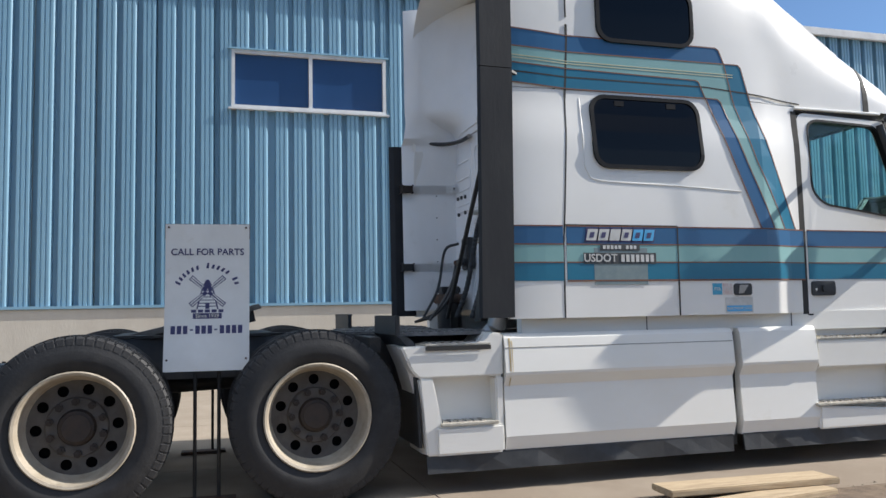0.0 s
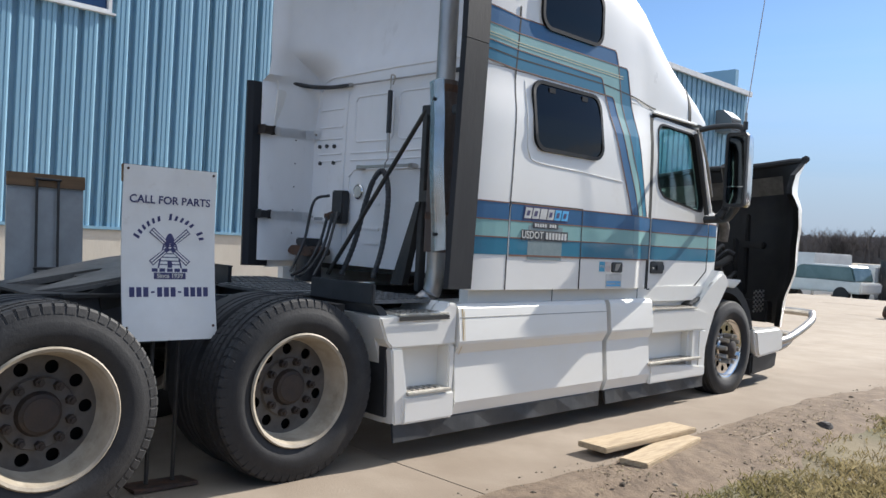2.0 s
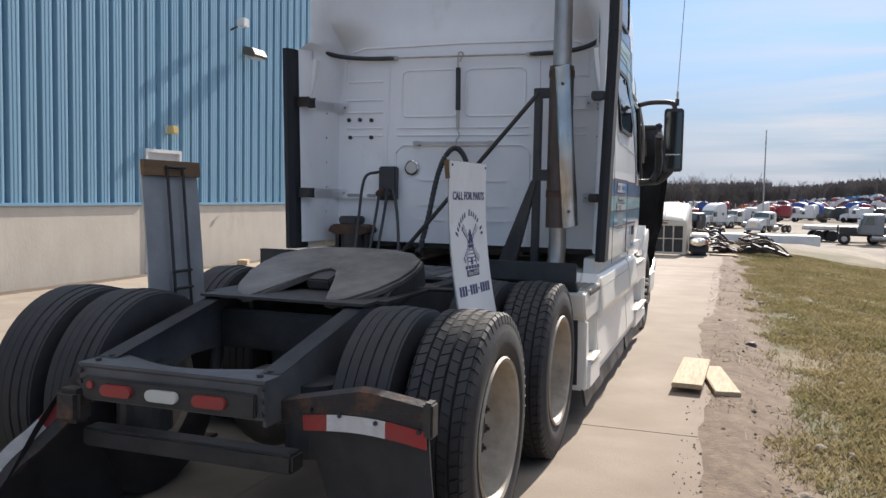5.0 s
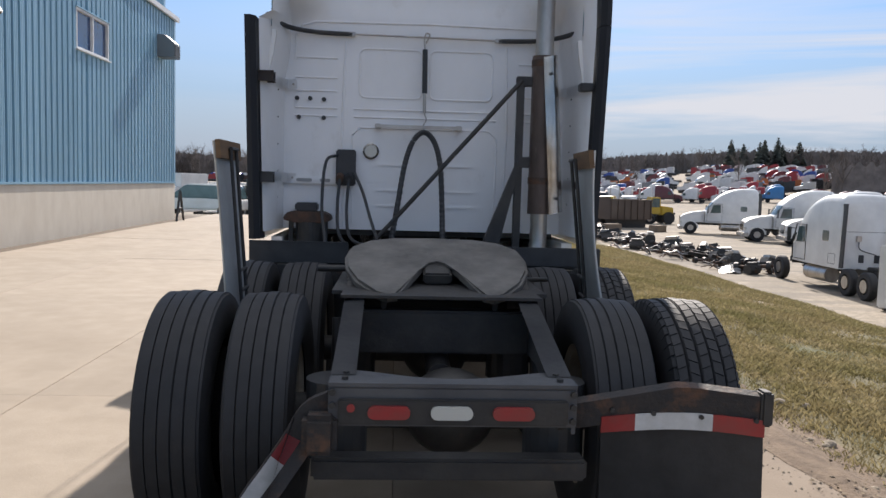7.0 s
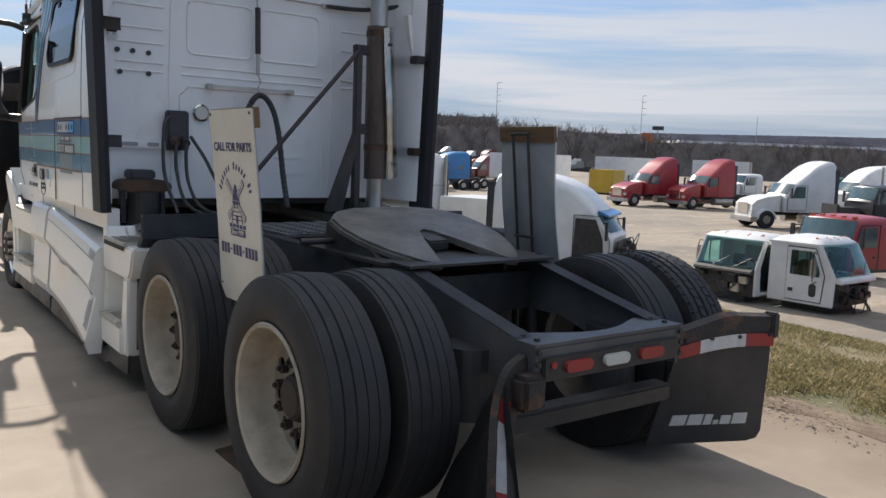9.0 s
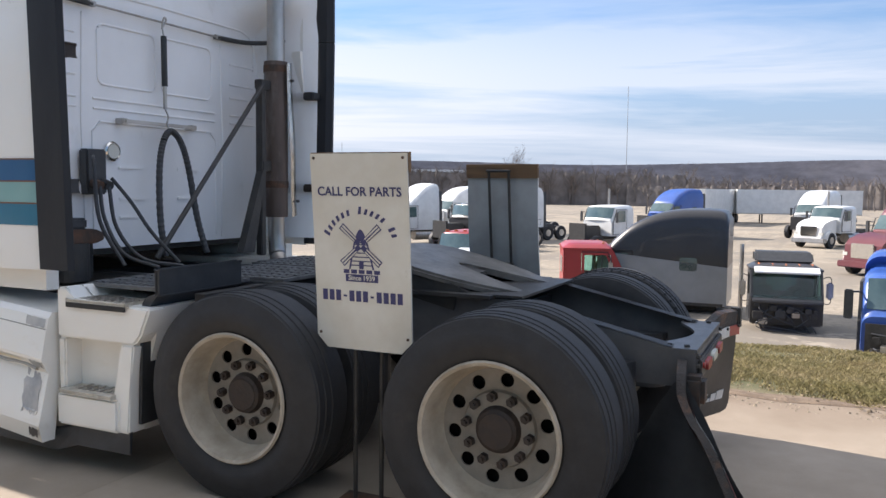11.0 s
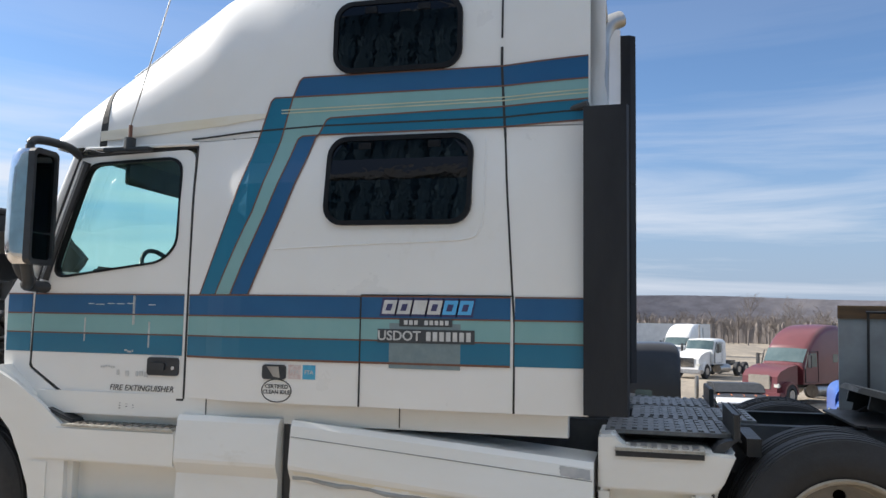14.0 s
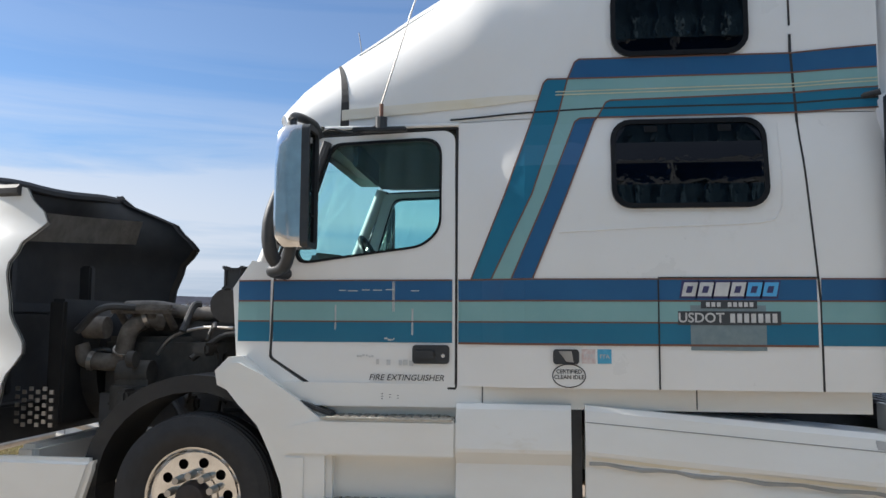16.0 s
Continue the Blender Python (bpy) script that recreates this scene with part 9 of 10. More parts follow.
def trailer(label, colour, x, y, turn, ln=13.5, h=2.7):
    t = thing("box_trailer", label, "trailer", group="box trailers")
    part("body", box((-1.28, -ln / 2, 1.15), (1.28, ln / 2, 1.15 + h)), PAINTS[colour], t, bevel=0.04)
    part("floor_rail", box((-1.29, -ln / 2, 1.05), (1.29, ln / 2, 1.16)), STEEL, t)
    for yy in (-ln / 2 + 1.0, -ln / 2 + 2.2):
        for s in (1, -1):
            part("wheel", rod((s * 0.7, yy, 0.5), (s * 1.2, yy, 0.5), 0.5, seg=18), TREAD, t)
    for s in (1, -1):
        part("landing_leg", box((s * 0.6, ln / 2 - 3, 0), (s * 0.72, ln / 2 - 2.85, 1.1)), FRAME, t)
    return put(t, x, y, turn)


trailer("white box trailer by the far fence", "white", 62.0, 66.0, -75)
trailer("white box trailer end to end with another", "white", 75.0, 62.5, -75)
trailer("white box trailer at the end of the row", "white", 88.5, 59.0, -75)
trailer("white box trailer standing behind the trucks", "white", 92.0, 9.0, 80)
trailer("white box trailer with a blue stripe", "white", 98.0, 0.5, 15)
t = thing("cargo_container", "white cargo box body set on the gravel", "container")
part("box", box((-1.2, -1.15, 0.1), (1.2, 1.15, 2.05)), PAINTS["white"], t, bevel=0.04)
part("skid", box((-0.9, -1.15, 0.0), (0.9, 1.15, 0.1)), FRAME, t)
put(t, 16.4, 18.9, -158)
t = thing("storage_crate", "yellow steel storage container", "container")
part("shell", box((-1.6, -1.3, 0.15), (1.6, 1.3, 2.5)), PAINTS["yellow"], t, bevel=0.03)
part("skid", box((-1.4, -1.2, 0), (1.4, 1.2, 0.15)), FRAME, t)
put(t, 61.0, 53.5, 20)


def dump_body(x, y, turn):
    """A steel dump body with side stakes, standing on its subframe."""
    t = thing("dump_body", "dark brown rusty steel dump body on the gravel", "container")
    for e in (-1, 1):
        part("side_wall", prism([(-2.3, 0.75), (-2.3, 2.45), (2.3, 2.45), (2.3, 0.75)], "x", e * 1.15, e * 1.21), PAINTS["brown"], t)
        for k in range(7):
            part("stake", box((e * 1.21, -2.2 + 0.73 * k - 0.05, 0.75), (e * 1.29, -2.2 + 0.73 * k + 0.05, 2.45)), PAINTS["brown"], t)
        part("top_rail", box((e * 1.12, -2.35, 2.45), (e * 1.30, 2.35, 2.57)), PAINTS["brown"], t)
        part("subframe_rail", box((e * 0.40, -2.2, 0.0), (e * 0.52, 2.2, 0.75)), FRAME, t)
    part("head_wall", box((-1.15, 2.24, 0.75), (1.15, 2.3, 2.75)), PAINTS["brown"], t)
    part("tailgate", box((-1.15, -2.3, 0.75), (1.15, -2.24, 2.4)), PAINTS["brown"], t)
    part("floor_plate", box((-1.15, -2.24, 0.75), (1.15, 2.24, 0.85)), FRAME, t)
    return put(t, x, y, turn)


def yard_loader(x, y, turn):
    """A small yellow wheel loader."""
    t = thing("wheel_loader", "small yellow wheel loader among the parked trucks", "loader")
    part("engine_cover", prism([(-1.9, 0.9), (-1.9, 1.7), (-0.5, 1.85), (-0.5, 0.9)], "x", -0.7, 0.7), PAINTS["yellow"], t, bevel=0.08)
    part("cab", prism([(-0.5, 1.0), (-0.45, 2.75), (0.55, 2.75), (0.75, 1.0)], "x", -0.6, 0.6), PAINTS["yellow"], t, bevel=0.05)
    for e in (-1, 1):
        part("cab_window", prism([(-0.36, 1.7), (-0.34, 2.6), (0.46, 2.6), (0.56, 1.7)], "x", e * 0.60, e * 0.612), DARKGLASS, t)
        for yy in (-1.3, 1.1):
            part("wheel", rod((e * 0.55, yy, 0.62), (e * 0.98, yy, 0.62), 0.62, seg=20), TREAD, t)
        part("lift_arm", prism([(0.5, 1.7), (0.7, 1.85), (2.5, 0.75), (2.4, 0.5)], "x", e * 0.42, e * 0.54), PAINTS["yellow"], t)
    part("bucket", prism([(2.3, 0.1), (2.3, 0.95), (2.45, 0.98), (2.55, 0.25), (3.2, 0.12), (3.2, 0.05)], "x", -1.15, 1.15), FRAME, t)
    return put(t, x, y, turn)


dump_body(20.8, 68.9, 111)
yard_loader(26.6, 78.0, 100)
put(lot_truck("day", "brown", "rusty brown cab and chassis with its hood off", False), 17.2, 76.0, 78)
put(lot_truck("day", "grey", "faded grey day cab in the scrap row", False), 14.6, 74.5, 84)
put(lot_truck("day", "yellow", "yellow day cab half hidden by a dump body"), 22.5, 79.0, 66)
put(lot_truck("day", "white", "white day cab with a bare chassis"), 27.0, 86.5, 70)
put(lot_truck("classic", "black", "black flat-roof cab in the scrap row"), 25.0, 98.0, 66)
trailer("low white flatbed deck in the scrap row", "white", 13.8, 80.5, -82, 9.5, 0.3)
for x, y, turn in ((18.2, 63.0, 15), (21.9, 62.2, 40), (17.1, 63.8, 70)):
    t = thing("concrete_block", "pale concrete block lying on the gravel", "block", group="concrete blocks")
    part("block", box((-0.75, -0.4, 0), (0.75, 0.4, 0.55)), CONC, t, bevel=0.03)
    put(t, x, y, turn)

# engines, axles and frames heaped at the foot of the bank
rnd = random.Random(21)


def scrap(kind, k, x, y, z, tip, dark=False):
    """One worn-out part in the heap, tipped as it fell."""
    f = 0.55 + 0.25 * rnd.random()
    if kind == 0:
        o = thing("scrap_axle", "rusty truck axle lying in the scrap heap", "axle", group="scrap parts")
        part("beam", rod((-0.9, 0, 0.26), (0.9, 0, 0.26), 0.10), RUST, o)
        part("housing", lathe([(-0.22, 0.02), (-0.16, 0.2), (0.0, 0.26), (0.16, 0.2), (0.22, 0.02)], seg=14, center=(0, 0, 0.26)), FRAME, o)
        for e in (-1, 1):
            part("drum", rod((e * 0.75, 0, 0.26), (e * 1.0, 0, 0.26), 0.26, seg=16), FRAME, o)
            part("hub", rod((e * 1.0, 0, 0.26), (e * 1.1, 0, 0.26), 0.10, seg=10), RUST, o)
    elif kind == 1:
        o = thing("scrap_engine", "grimy engine block in the scrap heap", "engine", group="scrap parts")
        part("block", prism([(-0.3, 0.12), (-0.38, 0.4), (-0.3, 0.78), (0.3, 0.78), (0.38, 0.4), (0.3, 0.12)], "y", -0.6, 0.6), ENGINE, o, bevel=0.03)
        part("head", box((-0.22, -0.52, 0.78), (0.22, 0.52, 0.98)), (STEEL, ENGINE, BLACK)[k % 3], o, bevel=0.04)
        part("flywheel", rod((0, -0.68, 0.42), (0, -0.6, 0.42), 0.32, seg=18), FRAME, o)
        part("oil_pan", box((-0.2, -0.5, 0.0), (0.2, 0.35, 0.12)), BLACK, o, bevel=0.03)
        for e in range(4):
            part("port", rod((0.36, -0.42 + 0.28 * e, 0.62), (0.47, -0.42 + 0.28 * e, 0.66), 0.055, seg=8), RUST, o)
    elif kind == 2:
        o = thing("chassis_section", "cut chassis frame lying in the scrap heap", "chassis", group="scrap parts")
        for e in (-1, 1):
            part("rail", prism([(e * 0.36, 0.05), (e * 0.46, 0.05), (e * 0.46, 0.08), (e * 0.39, 0.08), (e * 0.39, 0.28), (e * 0.46, 0.28), (e * 0.46, 0.31), (e * 0.36, 0.31)], "y", -1.7, 1.7), FRAME, o)
        for e in (-1.2, 0.1, 1.3):
            part("cross_tie", box((-0.37, e - 0.07, 0.08), (0.37, e + 0.07, 0.26)), RUST, o)
    elif kind == 3:
        o = thing("scrap_bodywork", "bent piece of loose bodywork in the scrap heap", "scrap", group="scrap parts")
        bm = bmesh.new()
        g = [[bm.verts.new((-0.6 + 0.2 * i, -0.8 + 0.32 * j, 0.06 + 0.22 * math.sin(0.8 + i * 0.5) + 0.07 * rnd.random())) for j in range(6)] for i in range(7)]
        for a, b in zip(g, g[1:]):
            for j in range(5):
                bm.faces.new((a[j], b[j], b[j + 1], a[j + 1]))
        bmesh.ops.solidify(bm, geom=bm.faces[:], thickness=0.02)
        part("panel", bm, FRAME if dark else rnd.choice([PAINTS["white"], STEEL, PAINTS["grey"], RUST]), o)
    elif kind == 4:
        o = thing("scrap_pipes", "bundle of bent pipes and rods in the scrap heap", "scrap", group="scrap parts")
        for e in range(5):
            a, b = rnd.uniform(-0.9, -0.3), rnd.uniform(0.5, 1.3)
            part("pipe", tube(curve([(0.1 * e - 0.2, a, 0.06), (0.1 * e - 0.2 + rnd.uniform(-0.2, 0.2), 0.1, rnd.uniform(0.2, 0.7)), (0.1 * e - 0.2, b, rnd.uniform(0.05, 0.8))], 5), rnd.uniform(0.025, 0.055), seg=7), ((STEEL, RUST, FRAME) if not dark else (RUST, FRAME, BLACK))[e % 3], o)
    else:
        o = thing("scrap_springs", "rusty leaf spring pack in the scrap heap", "scrap", group="scrap parts")
        for e in range(5):
            ln = 0.8 - 0.12 * e
            part("leaf", tube([(0, -ln, 0.16 + 0.05 * e), (0, -ln / 2, 0.08 + 0.05 * e), (0, 0, 0.05 + 0.05 * e), (0, ln / 2, 0.08 + 0.05 * e), (0, ln, 0.16 + 0.05 * e)], 0.03, seg=6), RUST, o)
        part("clamp", box((-0.07, -0.08, 0.0), (0.07, 0.08, 0.34)), FRAME, o)
    o.matrix_world = pose(x, y, z, tip * rnd.uniform(-14, 14), tip * rnd.uniform(-12, 12), rnd.uniform(0, 180)) @ Matrix.Scale(f, 4)


for k in range(132):
    u = rnd.random()
    across = rnd.gauss(0, 0.5)
    x, y = 13.2 + 1.6 * u + 1.7 * across + 1.2, 29.0 + 27 * (1 - u)
    pile = 0.30 * math.exp(-across ** 2 * 3) * rnd.random() if k > 50 else 0.0
    scrap((0, 1, 2, 4, 3, 5, 1, 4)[k % 8], k, x, y, bank(x, y) - 0.02 + pile, 1.0 if k > 50 else 0.2)

# far field of parked trucks in rows
protos = []
for style, colour, lab in (("aero", "white", "white sleeper tractor parked in a far row"), ("tall", "white", "white day tractor parked in a far row"), ("aero", "red", "red sleeper tractor parked in a far row"), ("classic", "white", "white flat-roof tractor parked in a far row"),
                           ("aero", "blue", "blue sleeper tractor parked in a far row"), ("aero", "maroon", "maroon sleeper tractor parked in a far row"), ("day", "white", "white day cab parked in a far row"), ("classic", "black", "black tractor parked in a far row"),
                           ("day", "orange", "orange day cab parked in a far row"), ("aero", "sky blue", "light blue tractor parked in a far row"), ("day", "green", "green day cab parked in a far row"), ("classic", "red", "red flat-roof tractor parked in a far row")):
    protos.append(lot_truck(style, colour, lab, True, True, False))
weights = [14, 9, 11, 9, 5, 10, 9, 10, 4, 3, 6, 9]
rnd = random.Random(5)
first_use = set()
SPECS = [("aero", "white"), ("tall", "white"), ("aero", "red"), ("classic", "white"), ("aero", "blue"), ("aero", "maroon"), ("day", "white"), ("classic", "black"), ("day", "orange"), ("aero", "sky blue"), ("day", "green"), ("classic", "red"), ("day", "grey"), ("day", "black"), ("classic", "grey")]
far = []
for row in range(20):
    y = 152 + 8.4 * row + 0.14 * row * row
    x = -0.24 * y
    while x < 0.74 * y:
        x += rnd.uniform(3.0, 4.8) * (1 + 0.010 * row)
        lane = (x / y * 20) % 7 < 0.5
        if lane or rnd.random() < 0.10 or (x < 0.035 * y and y < 255) or (x > 0.50 * y and row < 4):
            continue
        k = rnd.choices(range(len(protos)), weights)[0]
        turn = rnd.choice((62, 66, 70, -110, 64)) + rnd.uniform(-5, 5)
        yy = y + rnd.uniform(-2, 2)
        m = pose(x, yy, bank(x, yy), 0, 0, turn) @ Matrix.Scale(0.88, 4)
        if row > 3:
            if x < 0.62 * y:
                k = rnd.choices(range(len(SPECS)), (12, 9, 6, 8, 4, 9, 9, 9, 3, 2, 4, 5, 10, 9, 8))[0]
                far.append((k, pose(x, yy, bank(x, yy), 0, 0, turn + rnd.uniform(-20, 20)) @ Matrix.Scale(0.85, 4)))
        elif k not in first_use:
            first_use.add(k)
            protos[k].matrix_world = m
        else:
            copy_thing(protos[k], m)
for k in range(30):      # a line of them along the foot of the woods
    a, r = radians(28.5 + 0.62 * k + rnd.uniform(-0.2, 0.2)), rnd.uniform(158, 180)
    x, yy = r * math.sin(a), r * math.cos(a)
    far.append((rnd.choice((0, 1, 3, 6, 7, 12, 13, 5)), pose(x, yy, bank(x, yy), 0, 0, rnd.uniform(40, 110)) @ Matrix.Scale(0.8, 4)))
for k, p in enumerate(protos):
    if k not in first_use:
        p.matrix_world = pose(60 + 5 * k, 120, bank(60 + 5 * k, 120), 0, 0, 64)
# beyond them hundreds more, too far to tell their parts
names = list(PAINTS)
verts, faces, index = [], [], []


def far_prism(m, outline, hw, mat):
    n, c = len(verts), len(outline)
    for sx in (-hw, hw):
        verts.extend(tuple(m @ Vector((sx, a, b))) for a, b in outline)
    faces.append(tuple(range(n + c - 1, n - 1, -1)))
    faces.append(tuple(range(n + c, n + 2 * c)))
    for i in range(c):
        j = (i + 1) % c
        faces.append((n + i, n + j, n + c + j, n + c + i))
    index.extend([mat] * (c + 2))


for k, m in far:
    style, colour = SPECS[k]
    shape = SHAPES[style]
    front = shape[-2][0]
    far_prism(m, shape, 1.12, names.index(colour))
    far_prism(m, [(front, 0.7), (front, 1.85), (front + 1.5, 1.6), (front + 1.8, 1.3), (front + 1.8, 0.6)], 0.95, names.index(colour))
    (ya, za), (yb, zb) = shape[-4], shape[-3]
    far_prism(m, [(ya + 0.03, za), (yb + 0.03, zb), (yb - 0.2, zb), (ya - 0.2, za)], 0.95, len(names))
    far_prism(m, [(-4.6, 0.0), (-4.6, 0.95), (front + 1.3, 0.75), (front + 1.3, 0.0)], 1.0, len(names) + 1)
me = bpy.data.meshes.new("truck_field")
me.from_pydata(verts, [], faces)
for nm in names:
    me.materials.append(PAINTS[nm])
me.materials.append(DARKGLASS)
me.materials.append(FRAME)
me.polygons.foreach_set("material_index", index)
tagged(new("truck_field", me), "hundreds of parked trucks of many colours on the far hillside", "trucks", kind="stuff")

# ---- on the pavement beyond the truck ----
CREAM = paint("cream_hood_paint", (0.66, 0.60, 0.50))
h = thing("salvage_hood", "cream square-nosed truck hood with a grille, standing on the pavement", "truck hood", (0.42, 19.0, 0.0))


def hood_arch(y, top, hw, r):
    """Outline of the loose hood at one station: upright sides and round shoulders."""
    side = [(hw, 0.04), (hw, 0.5 * top), (hw - 0.01, top - r)]
    side += [(hw - 0.01 - r + r * math.cos(radians(a)), top - r + r * math.sin(radians(a))) for a in (22, 45, 68, 90)]
    side += [(0.3 * hw, top + 0.02), (0.012, top + 0.03)]
    return [(x, y, z) for x, z in side] + [(-x, y, z) for x, z in side[::-1]]


bm = bmesh.new()
rings = [[bm.verts.new(p) for p in hood_arch(y, top, hw, r)] for y, top, hw, r in ((-0.72, 0.93, 0.585, 0.07), (-0.69, 0.97, 0.60, 0.11), (-0.3, 1.10, 0.61, 0.15), (0.3, 1.26, 0.62, 0.17), (0.9, 1.38, 0.64, 0.18), (1.15, 1.41, 0.65, 0.18))]
for a, b in zip(rings, rings[1:]):
    for k in range(len(a) - 1):
        bm.faces.new((a[k], a[k + 1], b[k + 1], b[k]))
bmesh.ops.recalc_face_normals(bm, faces=bm.faces)
bmesh.ops.solidify(bm, geom=bm.faces[:], thickness=0.02)
part("shell", bm, CREAM, h, smooth=True)
gr = part("grille_surround", ring_prism([(-0.585, 0.03), (0.585, 0.03), (0.585, 0.93), (-0.585, 0.93)], [(-0.50, 0.09), (0.50, 0.09), (0.50, 0.80), (-0.50, 0.80)], "y", -0.76, -0.70), CREAM, h, bevel=0.008)
part("grille_core", box((-0.50, -0.715, 0.09), (0.50, -0.705, 0.80)), FRAME, gr, "dark dusty grille mesh")
for k in range(3):
    part("grille_bar", box((-0.265 + 0.25 * k, -0.75, 0.09), (-0.235 + 0.25 * k, -0.716, 0.80)), CREAM, gr)
part("grille_bar", box((-0.50, -0.742, 0.44), (0.50, -0.717, 0.465)), CREAM, gr)
part("badge", box((-0.09, -0.775, 0.85), (0.09, -0.758, 0.895)), BROWN, gr, bevel=0.006)
part("centre_trim", tube([(0, -0.70, 1.0), (0, -0.3, 1.135), (0, 0.3, 1.295), (0, 0.9, 1.415), (0, 1.15, 1.445)], 0.014, seg=8), CHROME, h)
arc = [(-0.02 + 0.62 * math.cos(radians(a)), 0.06 + 0.56 * math.sin(radians(a))) for a in range(0, 181, 15)]
f = part("fender", prism(arc, "x", 0.66, 1.16), BLACK, h, "black rounded front fender", smooth=True, bevel=0.05)
lamp = part("headlamp_pod", lathe([(-0.26, 0.0001), (-0.25, 0.10), (-0.10, 0.125), (0.28, 0.09), (0.34, 0.0001)], seg=20), CHROME, f, smooth=True)
for v in lamp.data.vertices:
    v.co = Vector((v.co.y * 1.9 + 0.90, v.co.x - 0.62, v.co.z + 0.38))
part("marker_lens", box((1.08, -0.84, 0.33), (1.16, -0.60, 0.44)), PAINTS["orange"], f, bevel=0.02)
part("rear_brace", box((-0.60, 1.05, 0.0), (0.60, 1.12, 0.10)), FRAME, h)
rnd = random.Random(8)
for k in range(22):
    x, y = (rnd.uniform(1.65, 3.3), rnd.uniform(20.0, 25.0)) if k % 3 else (rnd.uniform(-1.3, -0.55), rnd.uniform(18.6, 21.5))
    scrap((1, 4, 5, 0, 4, 3)[k % 6], k, x, y, (bank(x, y) if x > 2.2 else 0.0) - 0.01, 0.6, True)
pl = thing("plank", "short weathered board lying by the loose hood", "plank", (2.0, 18.75, 0.004), group="planks", turn=72)
part("board", box((-0.14, -0.38, 0.0), (0.14, 0.38, 0.04)), WOOD, pl, bevel=0.006)
t = thing("steel_container", "long low black steel container across the end of the yard", "container", (-4.6, 41.4, bank(-4.6, 41.4)))
part("shell", box((-3.7, -1.2, 0.12), (3.7, 1.2, 2.42)), PAINTS["black"], t, bevel=0.03)
for k in range(15):
    part("side_rib", box((-3.6 + 0.5 * k, -1.24, 0.2), (-3.54 + 0.5 * k, -1.2, 2.3)), BLACK, t)
part("top_rail", box((-3.72, -1.25, 2.36), (3.72, -1.15, 2.45)), FRAME, t)
part("skid", box((-3.5, -1.1, -0.3), (3.5, 1.1, 0.12)), FRAME, t)
t = thing("white_cabinet", "white steel cabinet standing beside the black container", "cabinet", (-8.9, 40.2, bank(-8.9, 40.2)))
part("shell", box((-0.55, -0.5, 0.05), (0.55, 0.5, 1.95)), PAINTS["white"], t, bevel=0.03)
part("foot", box((-0.5, -0.45, -0.1), (0.5, 0.45, 0.05)), FRAME, t)
t = thing("cargo_container", "long white cargo body lying low in the truck lot", "container", (4.4, 62.4, bank(4.4, 62.4)), turn=4)
part("box", box((-4.2, -1.2, 0.05), (4.2, 1.2, 1.1)), PAINTS["white"], t, bevel=0.04)
part("skid", box((-4.0, -1.0, -0.15), (4.0, 1.0, 0.05)), FRAME, t)


def box_van(label, x, y, turn):
    t = thing("box_van", label, "van", (x, y, bank(x, y)), turn=turn)
    part("body", box((-1.1, -3.2, 0.6), (1.1, 0.6, 2.9)), PAINTS["white"], t, bevel=0.05)
    part("cab", prism([(0.6, 0.5), (0.6, 2.15), (1.2, 2.1), (1.75, 1.35), (2.5, 1.15), (2.6, 0.5)], "x", -1.0, 1.0), PAINTS["white"], t, bevel=0.08)
    part("windscreen", prism([(1.22, 2.06), (1.74, 1.37), (1.77, 1.40), (1.25, 2.09)], "x", -0.85, 0.85), DARKGLASS, t)
    part("grille", box((-0.6, 2.56, 0.6), (0.6, 2.62, 1.0)), FRAME, t)
    for yy in (-2.2, 1.8):
        for s in (1, -1):
            part("wheel", rod((s * 0.75, yy, 0.42), (s * 1.02, yy, 0.42), 0.42, seg=18), TREAD, t)


box_van("white box van parked by the building corner", -13.5, 44.0, 170)
box_van("white box van parked beside another", -11.3, 50.0, 165)


def pickup(label, colour, x, y, turn):
    t = thing("pickup", label, "car", (x, y, bank(x, y) + 0.02), turn=turn)
    part("body", prism([(-2.6, 0.45), (-2.65, 0.95), (-0.6, 1.0), (2.5, 0.98), (2.7, 0.75), (2.65, 0.42)], "x", -0.92, 0.92), PAINTS[colour], t, bevel=0.07)
    part("greenhouse", prism([(-2.3, 0.98), (-2.1, 1.62), (0.4, 1.66), (1.3, 0.99)], "x", -0.82, 0.82), DARKGLASS, t, bevel=0.06)
    part("roof", prism([(-2.05, 1.60), (-1.95, 1.70), (0.25, 1.72), (0.45, 1.63)], "x", -0.78, 0.78), PAINTS[colour], t, bevel=0.03)
    for yy in (-1.7, 1.75):
        for s in (1, -1):
            part("wheel", rod((s * 0.70, yy, 0.36), (s * 0.94, yy, 0.36), 0.36, seg=18), TREAD, t)


pickup("white and black off-road car parked in front of the black container", "white", -3.4, 37.9, 92)
pickup("white car parked beyond the yard", "white", -10.2, 37.5, 80)
rnd = random.Random(31)
for k in range(18):
    x, y = rnd.uniform(-1.6, 1.2), rnd.uniform(22.5, 33)
    scrap((1, 0, 4, 2, 5, 3)[k % 6], k, x, y, max(bank(x, y), 0.0 if y < 28 else -9) - 0.01, 0.5, True)
